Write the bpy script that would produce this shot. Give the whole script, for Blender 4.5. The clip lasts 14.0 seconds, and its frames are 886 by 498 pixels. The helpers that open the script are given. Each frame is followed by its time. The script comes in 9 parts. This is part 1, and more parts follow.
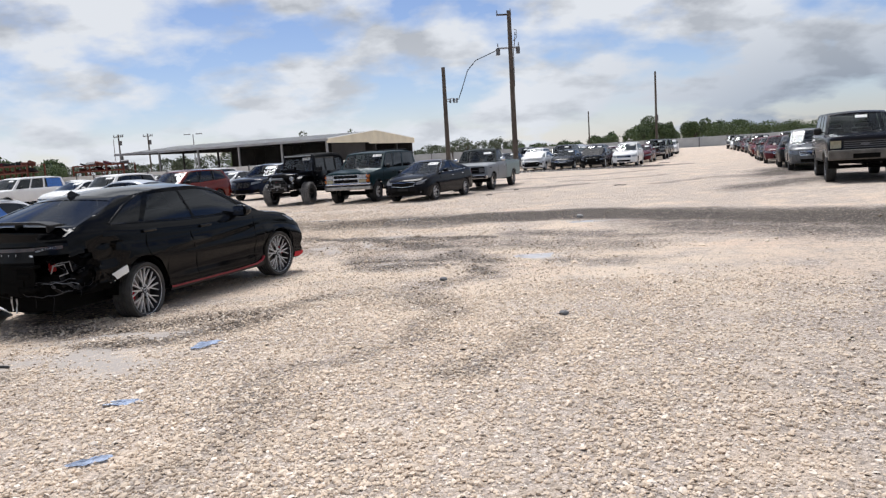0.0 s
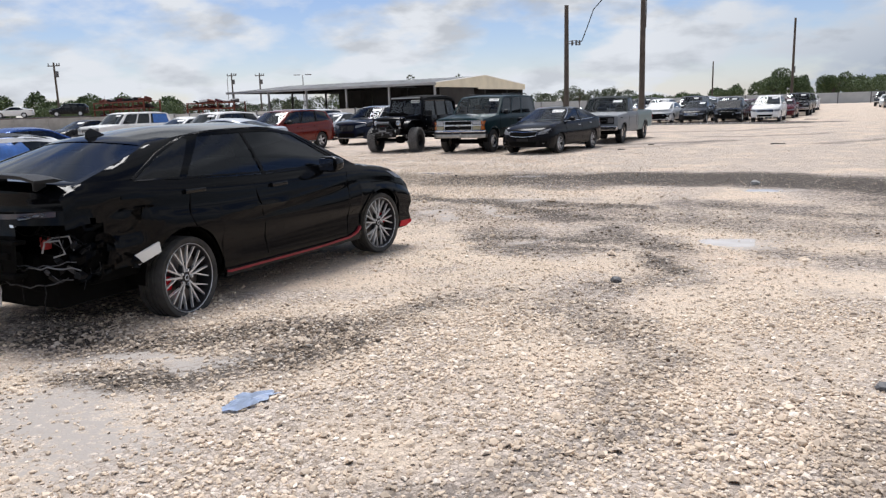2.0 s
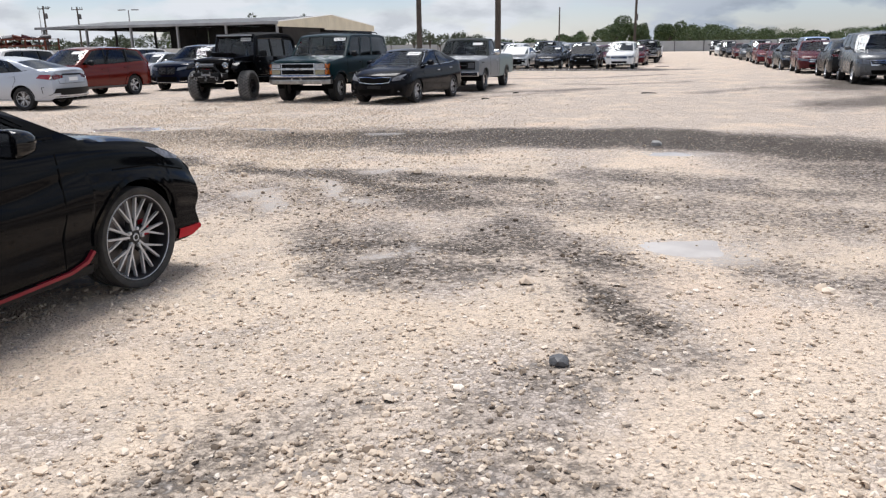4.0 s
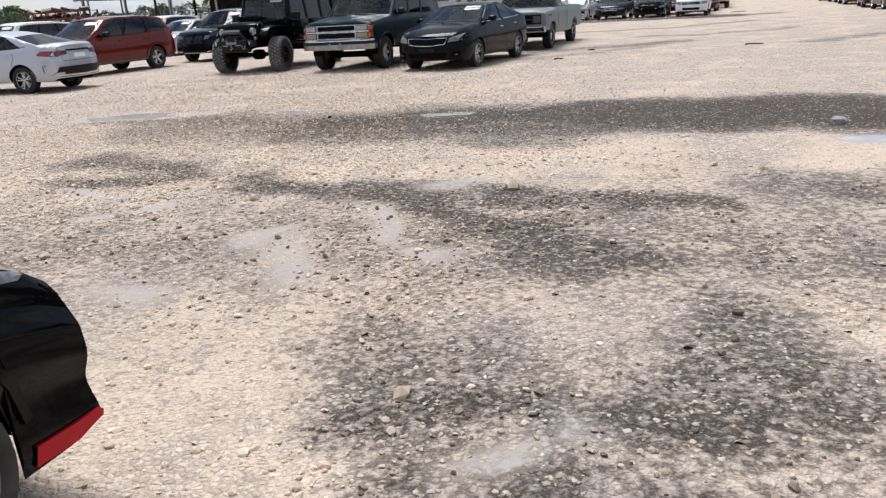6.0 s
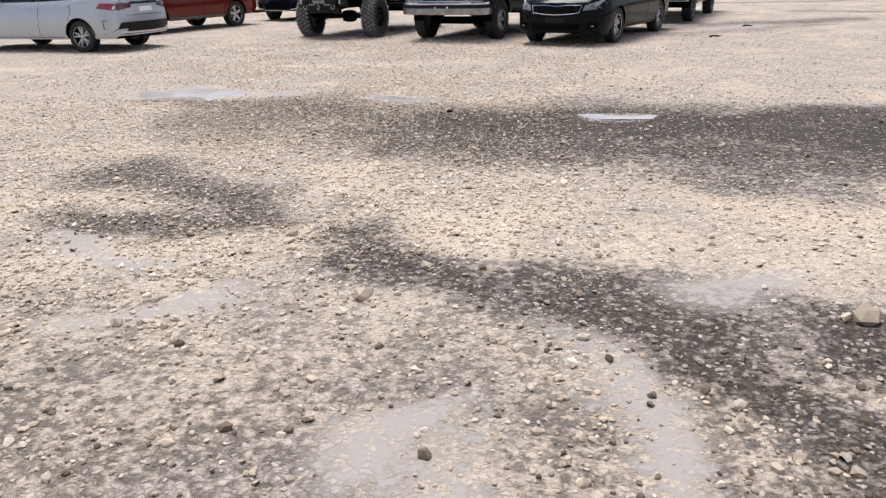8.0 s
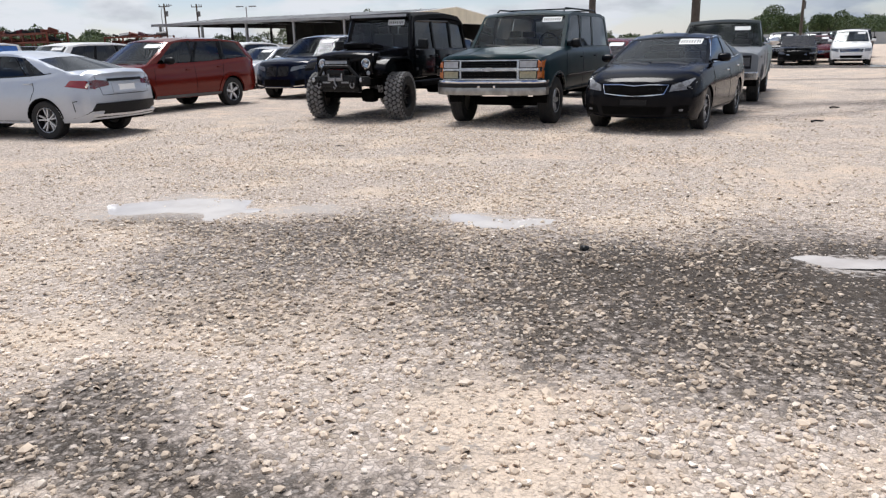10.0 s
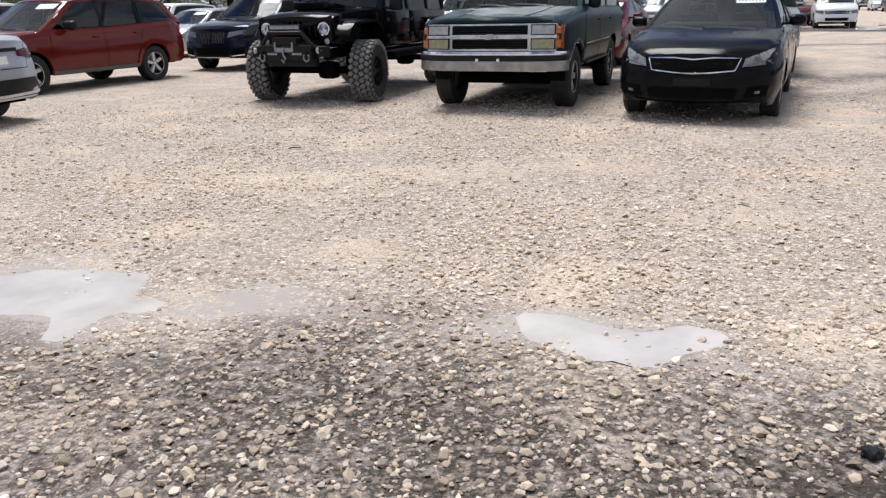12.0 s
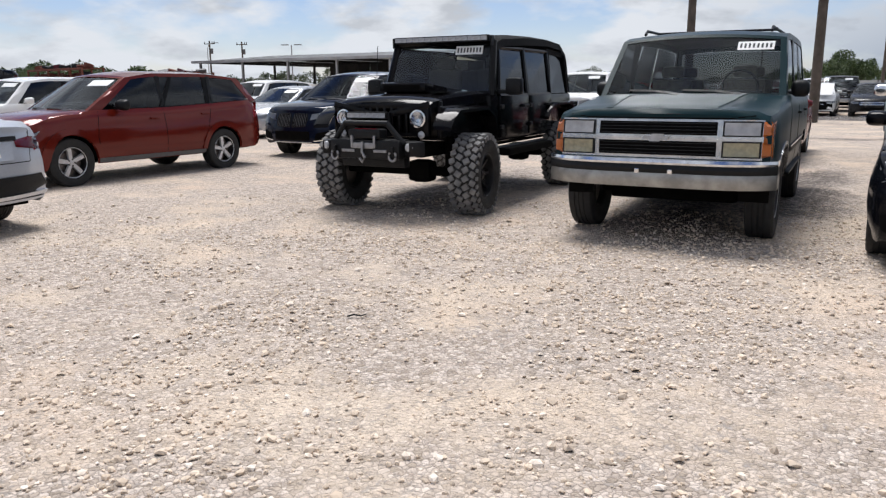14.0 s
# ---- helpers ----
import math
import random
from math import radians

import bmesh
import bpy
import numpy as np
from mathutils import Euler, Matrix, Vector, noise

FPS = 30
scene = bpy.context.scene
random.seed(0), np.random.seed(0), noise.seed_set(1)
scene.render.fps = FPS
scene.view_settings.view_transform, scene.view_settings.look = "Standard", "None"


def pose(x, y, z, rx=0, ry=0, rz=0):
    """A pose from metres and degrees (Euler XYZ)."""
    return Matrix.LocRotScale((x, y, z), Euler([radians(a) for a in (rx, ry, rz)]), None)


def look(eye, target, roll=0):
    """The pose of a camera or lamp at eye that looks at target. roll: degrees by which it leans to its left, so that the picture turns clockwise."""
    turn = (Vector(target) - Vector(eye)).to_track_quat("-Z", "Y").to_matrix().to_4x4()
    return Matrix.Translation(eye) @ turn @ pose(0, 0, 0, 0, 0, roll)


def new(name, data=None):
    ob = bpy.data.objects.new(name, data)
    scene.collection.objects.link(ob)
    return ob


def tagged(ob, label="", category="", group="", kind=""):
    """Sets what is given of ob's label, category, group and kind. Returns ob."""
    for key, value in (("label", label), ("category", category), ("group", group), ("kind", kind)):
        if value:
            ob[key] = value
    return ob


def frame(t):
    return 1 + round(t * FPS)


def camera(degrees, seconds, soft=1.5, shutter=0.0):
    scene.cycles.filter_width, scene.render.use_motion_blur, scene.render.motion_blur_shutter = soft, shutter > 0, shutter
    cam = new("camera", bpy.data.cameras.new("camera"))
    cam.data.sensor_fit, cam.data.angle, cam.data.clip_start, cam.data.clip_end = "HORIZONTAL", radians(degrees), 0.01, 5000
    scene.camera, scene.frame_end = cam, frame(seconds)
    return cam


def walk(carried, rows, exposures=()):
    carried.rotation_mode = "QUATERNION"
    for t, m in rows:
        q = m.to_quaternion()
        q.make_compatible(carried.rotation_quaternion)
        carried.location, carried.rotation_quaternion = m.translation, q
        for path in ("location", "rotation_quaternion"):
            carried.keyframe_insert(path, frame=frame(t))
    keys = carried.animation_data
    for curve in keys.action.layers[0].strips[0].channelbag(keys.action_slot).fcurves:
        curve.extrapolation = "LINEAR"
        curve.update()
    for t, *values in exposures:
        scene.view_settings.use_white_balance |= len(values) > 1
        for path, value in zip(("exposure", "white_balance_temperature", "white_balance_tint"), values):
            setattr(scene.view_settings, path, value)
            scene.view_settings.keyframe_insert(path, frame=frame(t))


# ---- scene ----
cam = camera(61.2, 14.0, 1.3)
METRES, EYE, TILT, LEAN, TURN = 22.7, 1.6, -4.65, 0.0, 0.0
ROWS = [
    (0.0, 0.0, 0.0, 0.0, -0.16, -2.56, 3.54),
    (0.5, -0.0112, 0.0331, 0.0009, 5.8, -5.61, 1.31),
    (1.0, -0.0182, 0.0663, 0.0041, 9.98, -3.62, 0.29),
    (1.5, -0.0255, 0.0988, 0.0058, 12.68, -3.28, -0.29),
    (2.0, -0.0282, 0.1354, 0.0079, 7.66, -6.16, 1.13),
    (2.5, -0.0308, 0.1712, 0.0094, 2.75, -8.94, 1.66),
    (2.7, -0.0318, 0.1855, 0.01, -1.1656, -10.9345, 2.0471),
    (4.8, -0.0368, 0.3376, 0.0208, -4.4985, -10.3084, 1.7483),
    (5.0, -0.0384, 0.3521, 0.022, -5.58, -10.53, 3.25),
    (5.5, -0.0425, 0.3883, 0.025, 2.4, -7.05, 4.43),
    (6.0, -0.0472, 0.4258, 0.0258, -0.28, -13.49, 3.23),
    (6.5, -0.0521, 0.4614, 0.0295, 4.56, -11.94, 4.7),
    (7.0, -0.0614, 0.496, 0.0321, 1.59, -10.48, 2.27),
    (7.5, -0.0722, 0.53, 0.0339, 6.29, -11.39, 1.58),
    (8.0, -0.0878, 0.5618, 0.0344, 5.6, -15.9, 0.97),
    (8.5, -0.1018, 0.5955, 0.0377, 8.19, -11.82, 1.25),
    (8.7, -0.1074, 0.609, 0.039, 7.4674, -10.2392, 0.1702),
    (10.8, -0.1626, 0.745, 0.0457, 2.3446, -11.8569, 0.7275),
    (11.0, -0.1648, 0.7588, 0.0469, 1.3, -12.47, -0.35),
    (11.5, -0.1702, 0.7934, 0.0499, 0.94, -12.56, 1.1),
    (12.0, -0.1784, 0.8284, 0.0524, 0.53, -13.3, 1.18),
    (12.5, -0.1847, 0.8588, 0.0553, 1.39, -11.61, 1.23),
    (13.0, -0.1898, 0.8936, 0.0579, 3.31, -11.69, 2.17),
    (13.5, -0.1926, 0.9313, 0.0628, 2.08, -8.77, 1.1),
    (14.0, -0.1983, 0.9672, 0.0663, 7.65, -7.62, -0.23),
]
walk(cam, [(t, pose(0, 0, EYE, TILT, LEAN, TURN) @ pose(METRES * x, METRES * y, METRES * z, 90 + pitch, roll, yaw)) for t, x, y, z, yaw, pitch, roll in ROWS])

# ---------------------------------------------------------------- world and light
SUN_AZ, SUN_EL = 112.0, 69.0          # degrees: azimuth counter-clockwise from +x, elevation
world = bpy.data.worlds.new("overcast_sky")
scene.world = world
world.use_nodes = True
wn, wl = world.node_tree.nodes, world.node_tree.links
wn.clear()


def node(tree, kind, **values):
    n = tree.nodes.new(kind)
    for key, value in values.items():
        if key in n.inputs:
            n.inputs[key].default_value = value
    return n


def build_sky():
    tree = world.node_tree
    out = node(tree, "ShaderNodeOutputWorld")
    sky = node(tree, "ShaderNodeTexSky")
    sky.sky_type, sky.sun_disc = "NISHITA", False
    sky.dust_density, sky.ozone_density = 0.1, 1.6
    sky.sun_elevation, sky.sun_rotation = radians(SUN_EL), radians(90 - SUN_AZ)
    blue = node(tree, "ShaderNodeBackground", Strength=0.085)
    hue = node(tree, "ShaderNodeMix")
    hue.data_type, hue.blend_type = "RGBA", "MULTIPLY"
    hue.inputs[0].default_value, hue.inputs[7].default_value = 1.0, (0.98, 0.97, 1.16, 1)
    tree.links.new(sky.outputs[0], hue.inputs[6])
    tree.links.new(hue.outputs[2], blue.inputs["Color"])
    # broken cloud deck: direction projected onto a layer overhead
    coord = node(tree, "ShaderNodeTexCoord")
    sep = node(tree, "ShaderNodeSeparateXYZ")
    tree.links.new(coord.outputs["Generated"], sep.inputs[0])
    up = node(tree, "ShaderNodeMath")
    up.operation = "MAXIMUM"
    up.inputs[1].default_value = 0.0
    tree.links.new(sep.outputs["Z"], up.inputs[0])
    add = node(tree, "ShaderNodeMath")
    add.operation = "ADD"
    add.inputs[1].default_value = 0.34
    tree.links.new(up.outputs[0], add.inputs[0])
    com = node(tree, "ShaderNodeCombineXYZ")
    for i in range(2):
        div = node(tree, "ShaderNodeMath")
        div.operation = "DIVIDE"
        tree.links.new(sep.outputs[i], div.inputs[0])
        tree.links.new(add.outputs[0], div.inputs[1])
        tree.links.new(div.outputs[0], com.inputs[i])
    big = node(tree, "ShaderNodeTexNoise", Scale=2.3, Detail=9.0, Roughness=0.52, Distortion=0.05)
    tree.links.new(com.outputs[0], big.inputs["Vector"])
    cover = node(tree, "ShaderNodeValToRGB")
    cover.color_ramp.elements[0].position, cover.color_ramp.elements[1].position = 0.41, 0.53
    tree.links.new(big.outputs[0], cover.inputs[0])
    shift = node(tree, "ShaderNodeMapping")
    shift.inputs["Location"].default_value = (3.1, 7.7, 0.4)
    tree.links.new(com.outputs[0], shift.inputs["Vector"])
    small = node(tree, "ShaderNodeTexNoise", Scale=4.4, Detail=9.0, Roughness=0.52, Distortion=0.05)
    tree.links.new(shift.outputs[0], small.inputs["Vector"])
    tone = node(tree, "ShaderNodeValToRGB")
    tone.color_ramp.elements[0].position, tone.color_ramp.elements[0].color = 0.37, (0.46, 0.495, 0.56, 1)
    tone.color_ramp.elements[1].position, tone.color_ramp.elements[1].color = 0.53, (0.97, 1.01, 1.08, 1)
    tree.links.new(small.outputs[0], tone.inputs[0])
    cloud = node(tree, "ShaderNodeBackground", Strength=0.70)
    # heavier rain cloud low in the east
    east = node(tree, "ShaderNodeMapRange")
    east.inputs["From Min"].default_value, east.inputs["From Max"].default_value = 0.12, 0.46
    tree.links.new(sep.outputs["X"], east.inputs[0])
    flat = node(tree, "ShaderNodeMapRange")
    flat.inputs["From Min"].default_value, flat.inputs["From Max"].default_value = 0.16, 0.03
    tree.links.new(sep.outputs["Z"], flat.inputs[0])
    bank = node(tree, "ShaderNodeMath")
    bank.operation = "MULTIPLY"
    tree.links.new(east.outputs[0], bank.inputs[0])
    tree.links.new(flat.outputs[0], bank.inputs[1])
    rain = node(tree, "ShaderNodeMix")
    rain.data_type, rain.blend_type = "RGBA", "MULTIPLY"
    rain.inputs[7].default_value = (0.44, 0.50, 0.58, 1)
    high = node(tree, "ShaderNodeMapRange")
    high.inputs["From Min"].default_value, high.inputs["From Max"].default_value = 0.05, 0.26
    high.inputs["To Min"].default_value = 0.45
    tree.links.new(sep.outputs["Z"], high.inputs[0])
    under = node(tree, "ShaderNodeMix")
    under.data_type = "RGBA"
    under.inputs[6].default_value = (0.98, 1.03, 1.11, 1)
    tree.links.new(high.outputs[0], under.inputs[0])
    tree.links.new(tone.outputs[0], under.inputs[7])
    tree.links.new(bank.outputs[0], rain.inputs[0])
    tree.links.new(under.outputs[2], rain.inputs[6])
    tree.links.new(rain.outputs[2], cloud.inputs["Color"])
    # the deck closes towards the horizon
    low = node(tree, "ShaderNodeMapRange")
    low.inputs["From Min"].default_value, low.inputs["From Max"].default_value = 0.0, 0.075
    low.inputs["To Min"].default_value, low.inputs["To Max"].default_value = 0.45, 0.0
    tree.links.new(sep.outputs["Z"], low.inputs[0])
    most = node(tree, "ShaderNodeMath")
    most.operation = "MAXIMUM"
    tree.links.new(cover.outputs[0], most.inputs[0])
    tree.links.new(low.outputs[0], most.inputs[1])
    mix = node(tree, "ShaderNodeMixShader")
    tree.links.new(most.outputs[0], mix.inputs[0])
    tree.links.new(blue.outputs[0], mix.inputs[1])
    tree.links.new(cloud.outputs[0], mix.inputs[2])
    tree.links.new(mix.outputs[0], out.inputs[0])


build_sky()
sun = new("sun", bpy.data.lights.new("sun", "SUN"))
sun.data.energy, sun.data.angle, sun.data.color = 3.64, radians(30), (1.0, 0.98, 0.97)
sun.matrix_world = look((0, 0, 60), (-60 * math.cos(radians(SUN_AZ)) * math.cos(radians(SUN_EL)),
                                     -60 * math.sin(radians(SUN_AZ)) * math.cos(radians(SUN_EL)),
                                     60 - 60 * math.sin(radians(SUN_EL))))
scene.view_settings.exposure = 0.15

# ---------------------------------------------------------------- materials
MATS = {}


def material(name):
    m = bpy.data.materials.new(name)
    m.use_nodes = True
    MATS[name] = m
    return m, m.node_tree, m.node_tree.nodes["Principled BSDF"]


def noise_mix(tree, c1, c2, scale, lo=0.35, hi=0.65, detail=5.0, vector=None, rough=0.55):
    n = node(tree, "ShaderNodeTexNoise", Scale=scale, Detail=detail, Roughness=rough)
    if vector is None:
        vector = node(tree, "ShaderNodeTexCoord").outputs["Object"]
    tree.links.new(vector, n.inputs["Vector"])
    r = node(tree, "ShaderNodeMapRange")
    r.inputs["From Min"].default_value, r.inputs["From Max"].default_value = lo, hi
    tree.links.new(n.outputs[0], r.inputs[0])
    m = node(tree, "ShaderNodeMix")
    m.data_type = "RGBA"
    for i, c in ((6, c1), (7, c2)):
        if isinstance(c, bpy.types.NodeSocket):
            tree.links.new(c, m.inputs[i])
        else:
            m.inputs[i].default_value = (*c, 1)
    tree.links.new(r.outputs[0], m.inputs[0])
    return m.outputs[2], r.outputs[0]


def bumped(tree, bsdf, height, strength, distance=0.01):
    b = node(tree, "ShaderNodeBump", Strength=strength, Distance=distance)
    tree.links.new(height, b.inputs["Height"])
    tree.links.new(b.outputs[0], bsdf.inputs["Normal"])
    return b


def plain(name, color, rough=0.5, metal=0.0, vary=0.25, scale=9.0, bump=0.0, coat=0.0, spec=0.5):
    m, t, b = material(name)
    dark = tuple(c * (1 - vary) for c in color)
    col, fac = noise_mix(t, dark, color, scale)
    t.links.new(col, b.inputs["Base Color"])
    b.inputs["Roughness"].default_value, b.inputs["Metallic"].default_value = rough, metal
    b.inputs["Coat Weight"].default_value, b.inputs["Specular IOR Level"].default_value = coat, spec
    if bump:
        n = node(t, "ShaderNodeTexNoise", Scale=scale * 14, Detail=3.0)
        t.links.new(node(t, "ShaderNodeTexCoord").outputs["Object"], n.inputs["Vector"])
        bumped(t, b, n.outputs[0], bump)
    return m


def paint(name, color, rough=0.28, metal=0.0, dust=0.25, coat=0.8, spec=0.5):
    """Car paint under a thin film of road dust."""
    m, t, b = material(name)
    dusty = tuple(c * 0.9 + d * 0.10 for c, d in zip(color, (0.42, 0.37, 0.31)))
    col, fac = noise_mix(t, color, tuple(c * (1 - dust) + d * dust for c, d in zip(color, dusty)), 2.2, 0.35, 0.75)
    col2, _ = noise_mix(t, col, tuple(c * 0.88 for c in color), 60.0, 0.45, 0.8, 2.0)
    t.links.new(col2, b.inputs["Base Color"])
    r = node(t, "ShaderNodeMapRange")
    r.inputs["To Min"].default_value, r.inputs["To Max"].default_value = rough, rough + 0.05
    t.links.new(fac, r.inputs[0])
    t.links.new(r.outputs[0], b.inputs["Roughness"])
    b.inputs["Metallic"].default_value, b.inputs["Specular IOR Level"].default_value = metal, spec
    b.inputs["Coat Weight"].default_value, b.inputs["Coat Roughness"].default_value = coat, 0.06
    return m


def window_glass(name, tint, ior=1.55):
    m, t, b = material(name)
    t.nodes.remove(b)
    out = t.nodes["Material Output"]
    clear = node(t, "ShaderNodeBsdfTransparent", Color=(*tint, 1))
    gloss = node(t, "ShaderNodeBsdfGlossy", Color=(0.80, 0.83, 0.87, 1), Roughness=0.03)
    fres = node(t, "ShaderNodeFresnel", IOR=ior)
    mix = node(t, "ShaderNodeMixShader")
    t.links.new(fres.outputs[0], mix.inputs[0])
    t.links.new(clear.outputs[0], mix.inputs[1])
    t.links.new(gloss.outputs[0], mix.inputs[2])
    t.links.new(mix.outputs[0], out.inputs[0])
    return m


GLASS = window_glass("tinted_glass", (0.66, 0.71, 0.71))
GLASS_DARK = window_glass("dark_tinted_glass", (0.10, 0.105, 0.11))
GLASS_REAR = window_glass("dark_rear_glass", (0.10, 0.105, 0.11), 1.28)
GLASS_DULL = window_glass("dull_glass", (0.45, 0.48, 0.49), 1.25)
LENS = window_glass("lamp_lens", (0.85, 0.86, 0.88))
RUBBER = plain("tyre_rubber", (0.022, 0.0215, 0.021), 0.8, vary=0.4, scale=14, bump=0.25)
RUBBER_DUSTY = plain("dusty_tyre_rubber", (0.055, 0.053, 0.050), 0.85, vary=0.55, scale=9, bump=0.3)
PLASTIC = plain("black_plastic", (0.010, 0.0105, 0.0115), 0.45, vary=0.3, scale=20, bump=0.1, spec=0.22)
# near-black underbody; its colour also stands in for shade in openings and cavities
UNDER_SHADE = plain("underbody_and_opening_shade", (0.006, 0.0058, 0.0055), 0.85, vary=0.4, spec=0.05)
CHROME = plain("chrome", (0.80, 0.81, 0.83), 0.12, 1.0, vary=0.2, scale=12)
CHROME_WORN = plain("worn_chrome", (0.60, 0.60, 0.60), 0.24, 1.0, vary=0.3, scale=7)
# chrome darkened: the dim ground reflection is put into its colour
CHROME_DIM_REFLECT = plain("dim_reflecting_chrome", (0.40, 0.40, 0.39), 0.34, 1.0, vary=0.4, scale=6)
ALLOY = plain("alloy", (0.66, 0.67, 0.69), 0.34, 0.55, vary=0.15, scale=18)
ALLOY_DARK = plain("dark_alloy", (0.03, 0.03, 0.032), 0.35, 0.4, vary=0.2)
STEEL = plain("raw_steel", (0.36, 0.36, 0.37), 0.4, 0.85, vary=0.3, scale=15)
BRAKE = plain("brake_disc", (0.22, 0.20, 0.19), 0.45, 0.9, vary=0.3)
RED_TRIM = plain("red_trim", (0.50, 0.006, 0.020), 0.45, vary=0.15, spec=0.15)
CRIMSON = plain("crimson_trim", (0.26, 0.010, 0.024), 0.4, vary=0.2)
TAIL = plain("red_lamp", (0.30, 0.010, 0.016), 0.12, vary=0.2, coat=1.0)
AMBER = plain("amber_lamp", (0.40, 0.10, 0.010), 0.2, vary=0.15, coat=0.6)
LAMP = plain("lamp_reflector", (0.50, 0.51, 0.53), 0.25, 0.0, vary=0.3, scale=30)
LAMP_OLD = plain("yellowed_lamp", (0.34, 0.31, 0.20), 0.3, 0.1, vary=0.3, scale=25, coat=0.5)
SEAT = plain("seat_cloth", (0.09, 0.085, 0.08), 0.9, vary=0.3, scale=20)
SEAT_TAN = plain("tan_seat_cloth", (0.26, 0.22, 0.17), 0.9, vary=0.3, scale=20)
PAPER = plain("white_sticker", (0.82, 0.82, 0.80), 0.6, vary=0.04)
INK = plain("dark_ink", (0.05, 0.05, 0.055), 0.7, vary=0.1)
CLOTH = plain("black_canvas", (0.010, 0.010, 0.011), 0.85, vary=0.3, scale=30, bump=0.2)
TREAD = plain("dusty_tread", (0.24, 0.235, 0.23), 0.9, vary=0.45, scale=9, bump=0.3)
RUBBER_GREY = plain("muddy_tyre_rubber", (0.034, 0.033, 0.032), 0.9, vary=0.6, scale=7, bump=0.3)
LAMP_CLEAR = plain("clear_lamp", (0.24, 0.245, 0.26), 0.12, vary=0.5, scale=30)
LAMP_SMOKED = plain("smoked_lamp_lens", (0.26, 0.265, 0.29), 0.08, vary=0.6, scale=25, spec=0.5)
DARK_LAMP = plain("dark_red_lamp", (0.025, 0.004, 0.005), 0.12, vary=0.2, coat=0.5)
TARP = plain("blue_tarp", (0.045, 0.16, 0.50), 0.35, vary=0.35, scale=11, bump=0.4)
GREY_PLASTIC = plain("grey_plastic", (0.11, 0.11, 0.115), 0.55, vary=0.3, scale=20)
MODULE = plain("dark_module_plastic", (0.040, 0.040, 0.042), 0.5, vary=0.5, scale=12)
PLASTIC_CLEAR = plain("silver_plastic", (0.45, 0.45, 0.46), 0.4, 0.3, vary=0.3)
WIRE_RED = plain("red_wire", (0.4, 0.03, 0.03), 0.5)
WOOD = plain("weathered_pole_wood", (0.10, 0.082, 0.068), 0.9, vary=0.4, scale=3, bump=0.4)
CONCRETE = plain("wall_concrete", (0.36, 0.355, 0.34), 0.9, vary=0.35, scale=0.8, bump=0.2)
ROOF_METAL = plain("roof_sheet", (0.34, 0.35, 0.36), 0.55, 0.3, vary=0.3, scale=0.7)
CREAM = plain("cream_siding", (0.74, 0.68, 0.53), 0.7, vary=0.14, scale=0.6)
# near-black for inner shed parts: the roof's shade is put into the colour
SHED_SHADE = plain("shed_interior_shade", (0.030, 0.027, 0.025), 0.9, vary=0.5, scale=0.5)
RUST = plain("rusty_steel", (0.17, 0.045, 0.026), 0.8, vary=0.5, scale=1.4)
BLACK_GLASS = plain("smoked_quarter_glass", (0.006, 0.0065, 0.007), 0.05, vary=0.1, spec=0.3)
PILLAR = plain("gloss_black_pillar", (0.006, 0.006, 0.0065), 0.25, vary=0.2, spec=0.12)
DASH = plain("grey_dashboard", (0.085, 0.085, 0.088), 0.7, vary=0.2, scale=20)
GLOSS_BLACK = plain("gloss_black", (0.004, 0.004, 0.0045), 0.10, vary=0.1, spec=0.35)

# ---------------------------------------------------------------- mesh helpers


def part(name, bm, mat, parent, label="", smooth=None, matrix=None):
    """Links a bmesh as one mesh object under a thing or a part."""
    me = bpy.data.meshes.new(name)
    bm.normal_update()
    bm.to_mesh(me)
    bm.free()
    mats = mat if isinstance(mat, (list, tuple)) else [mat]
    for m in mats:
        me.materials.append(m)
    if smooth:
        for p in me.polygons:
            p.use_smooth = True
        me.set_sharp_from_angle(angle=radians(smooth))
    ob = new(name, me)
    if parent is not None:
        ob.parent = parent
    if matrix is not None:
        ob.matrix_basis = matrix
    if label:
        ob["label"] = label
    return ob


def share(name, mesh, parent, matrix):
    ob = new(name, mesh)
    ob.parent = parent
    ob.matrix_basis = matrix
    return ob


def add_box(bm, cx, cy, cz, sx, sy, sz, m=None, bevel=0.0, slot=0):
    g = bmesh.ops.create_cube(bm, size=1.0)
    for v in g["verts"]:
        v.co = Vector((cx + v.co.x * sx, cy + v.co.y * sy, cz + v.co.z * sz))
    faces = {f for v in g["verts"] for f in v.link_faces}
    if bevel:
        edges = {e for v in g["verts"] for e in v.link_edges}
        r = bmesh.ops.bevel(bm, geom=list(edges), offset=bevel, segments=2, affect="EDGES", profile=0.6)
        verts = {v for f in r["faces"] for v in f.verts} | {v for v in g["verts"] if v.is_valid}
        faces = {f for v in verts for f in v.link_faces}
    else:
        verts = set(g["verts"])
    for f in faces:
        f.material_index = slot
    if m is not None:
        for v in verts:
            v.co = m @ v.co
    return verts


def box(cx, cy, cz, sx, sy, sz, bevel=0.0, m=None):
    bm = bmesh.new()
    add_box(bm, cx, cy, cz, sx, sy, sz, m, bevel)
    return bm


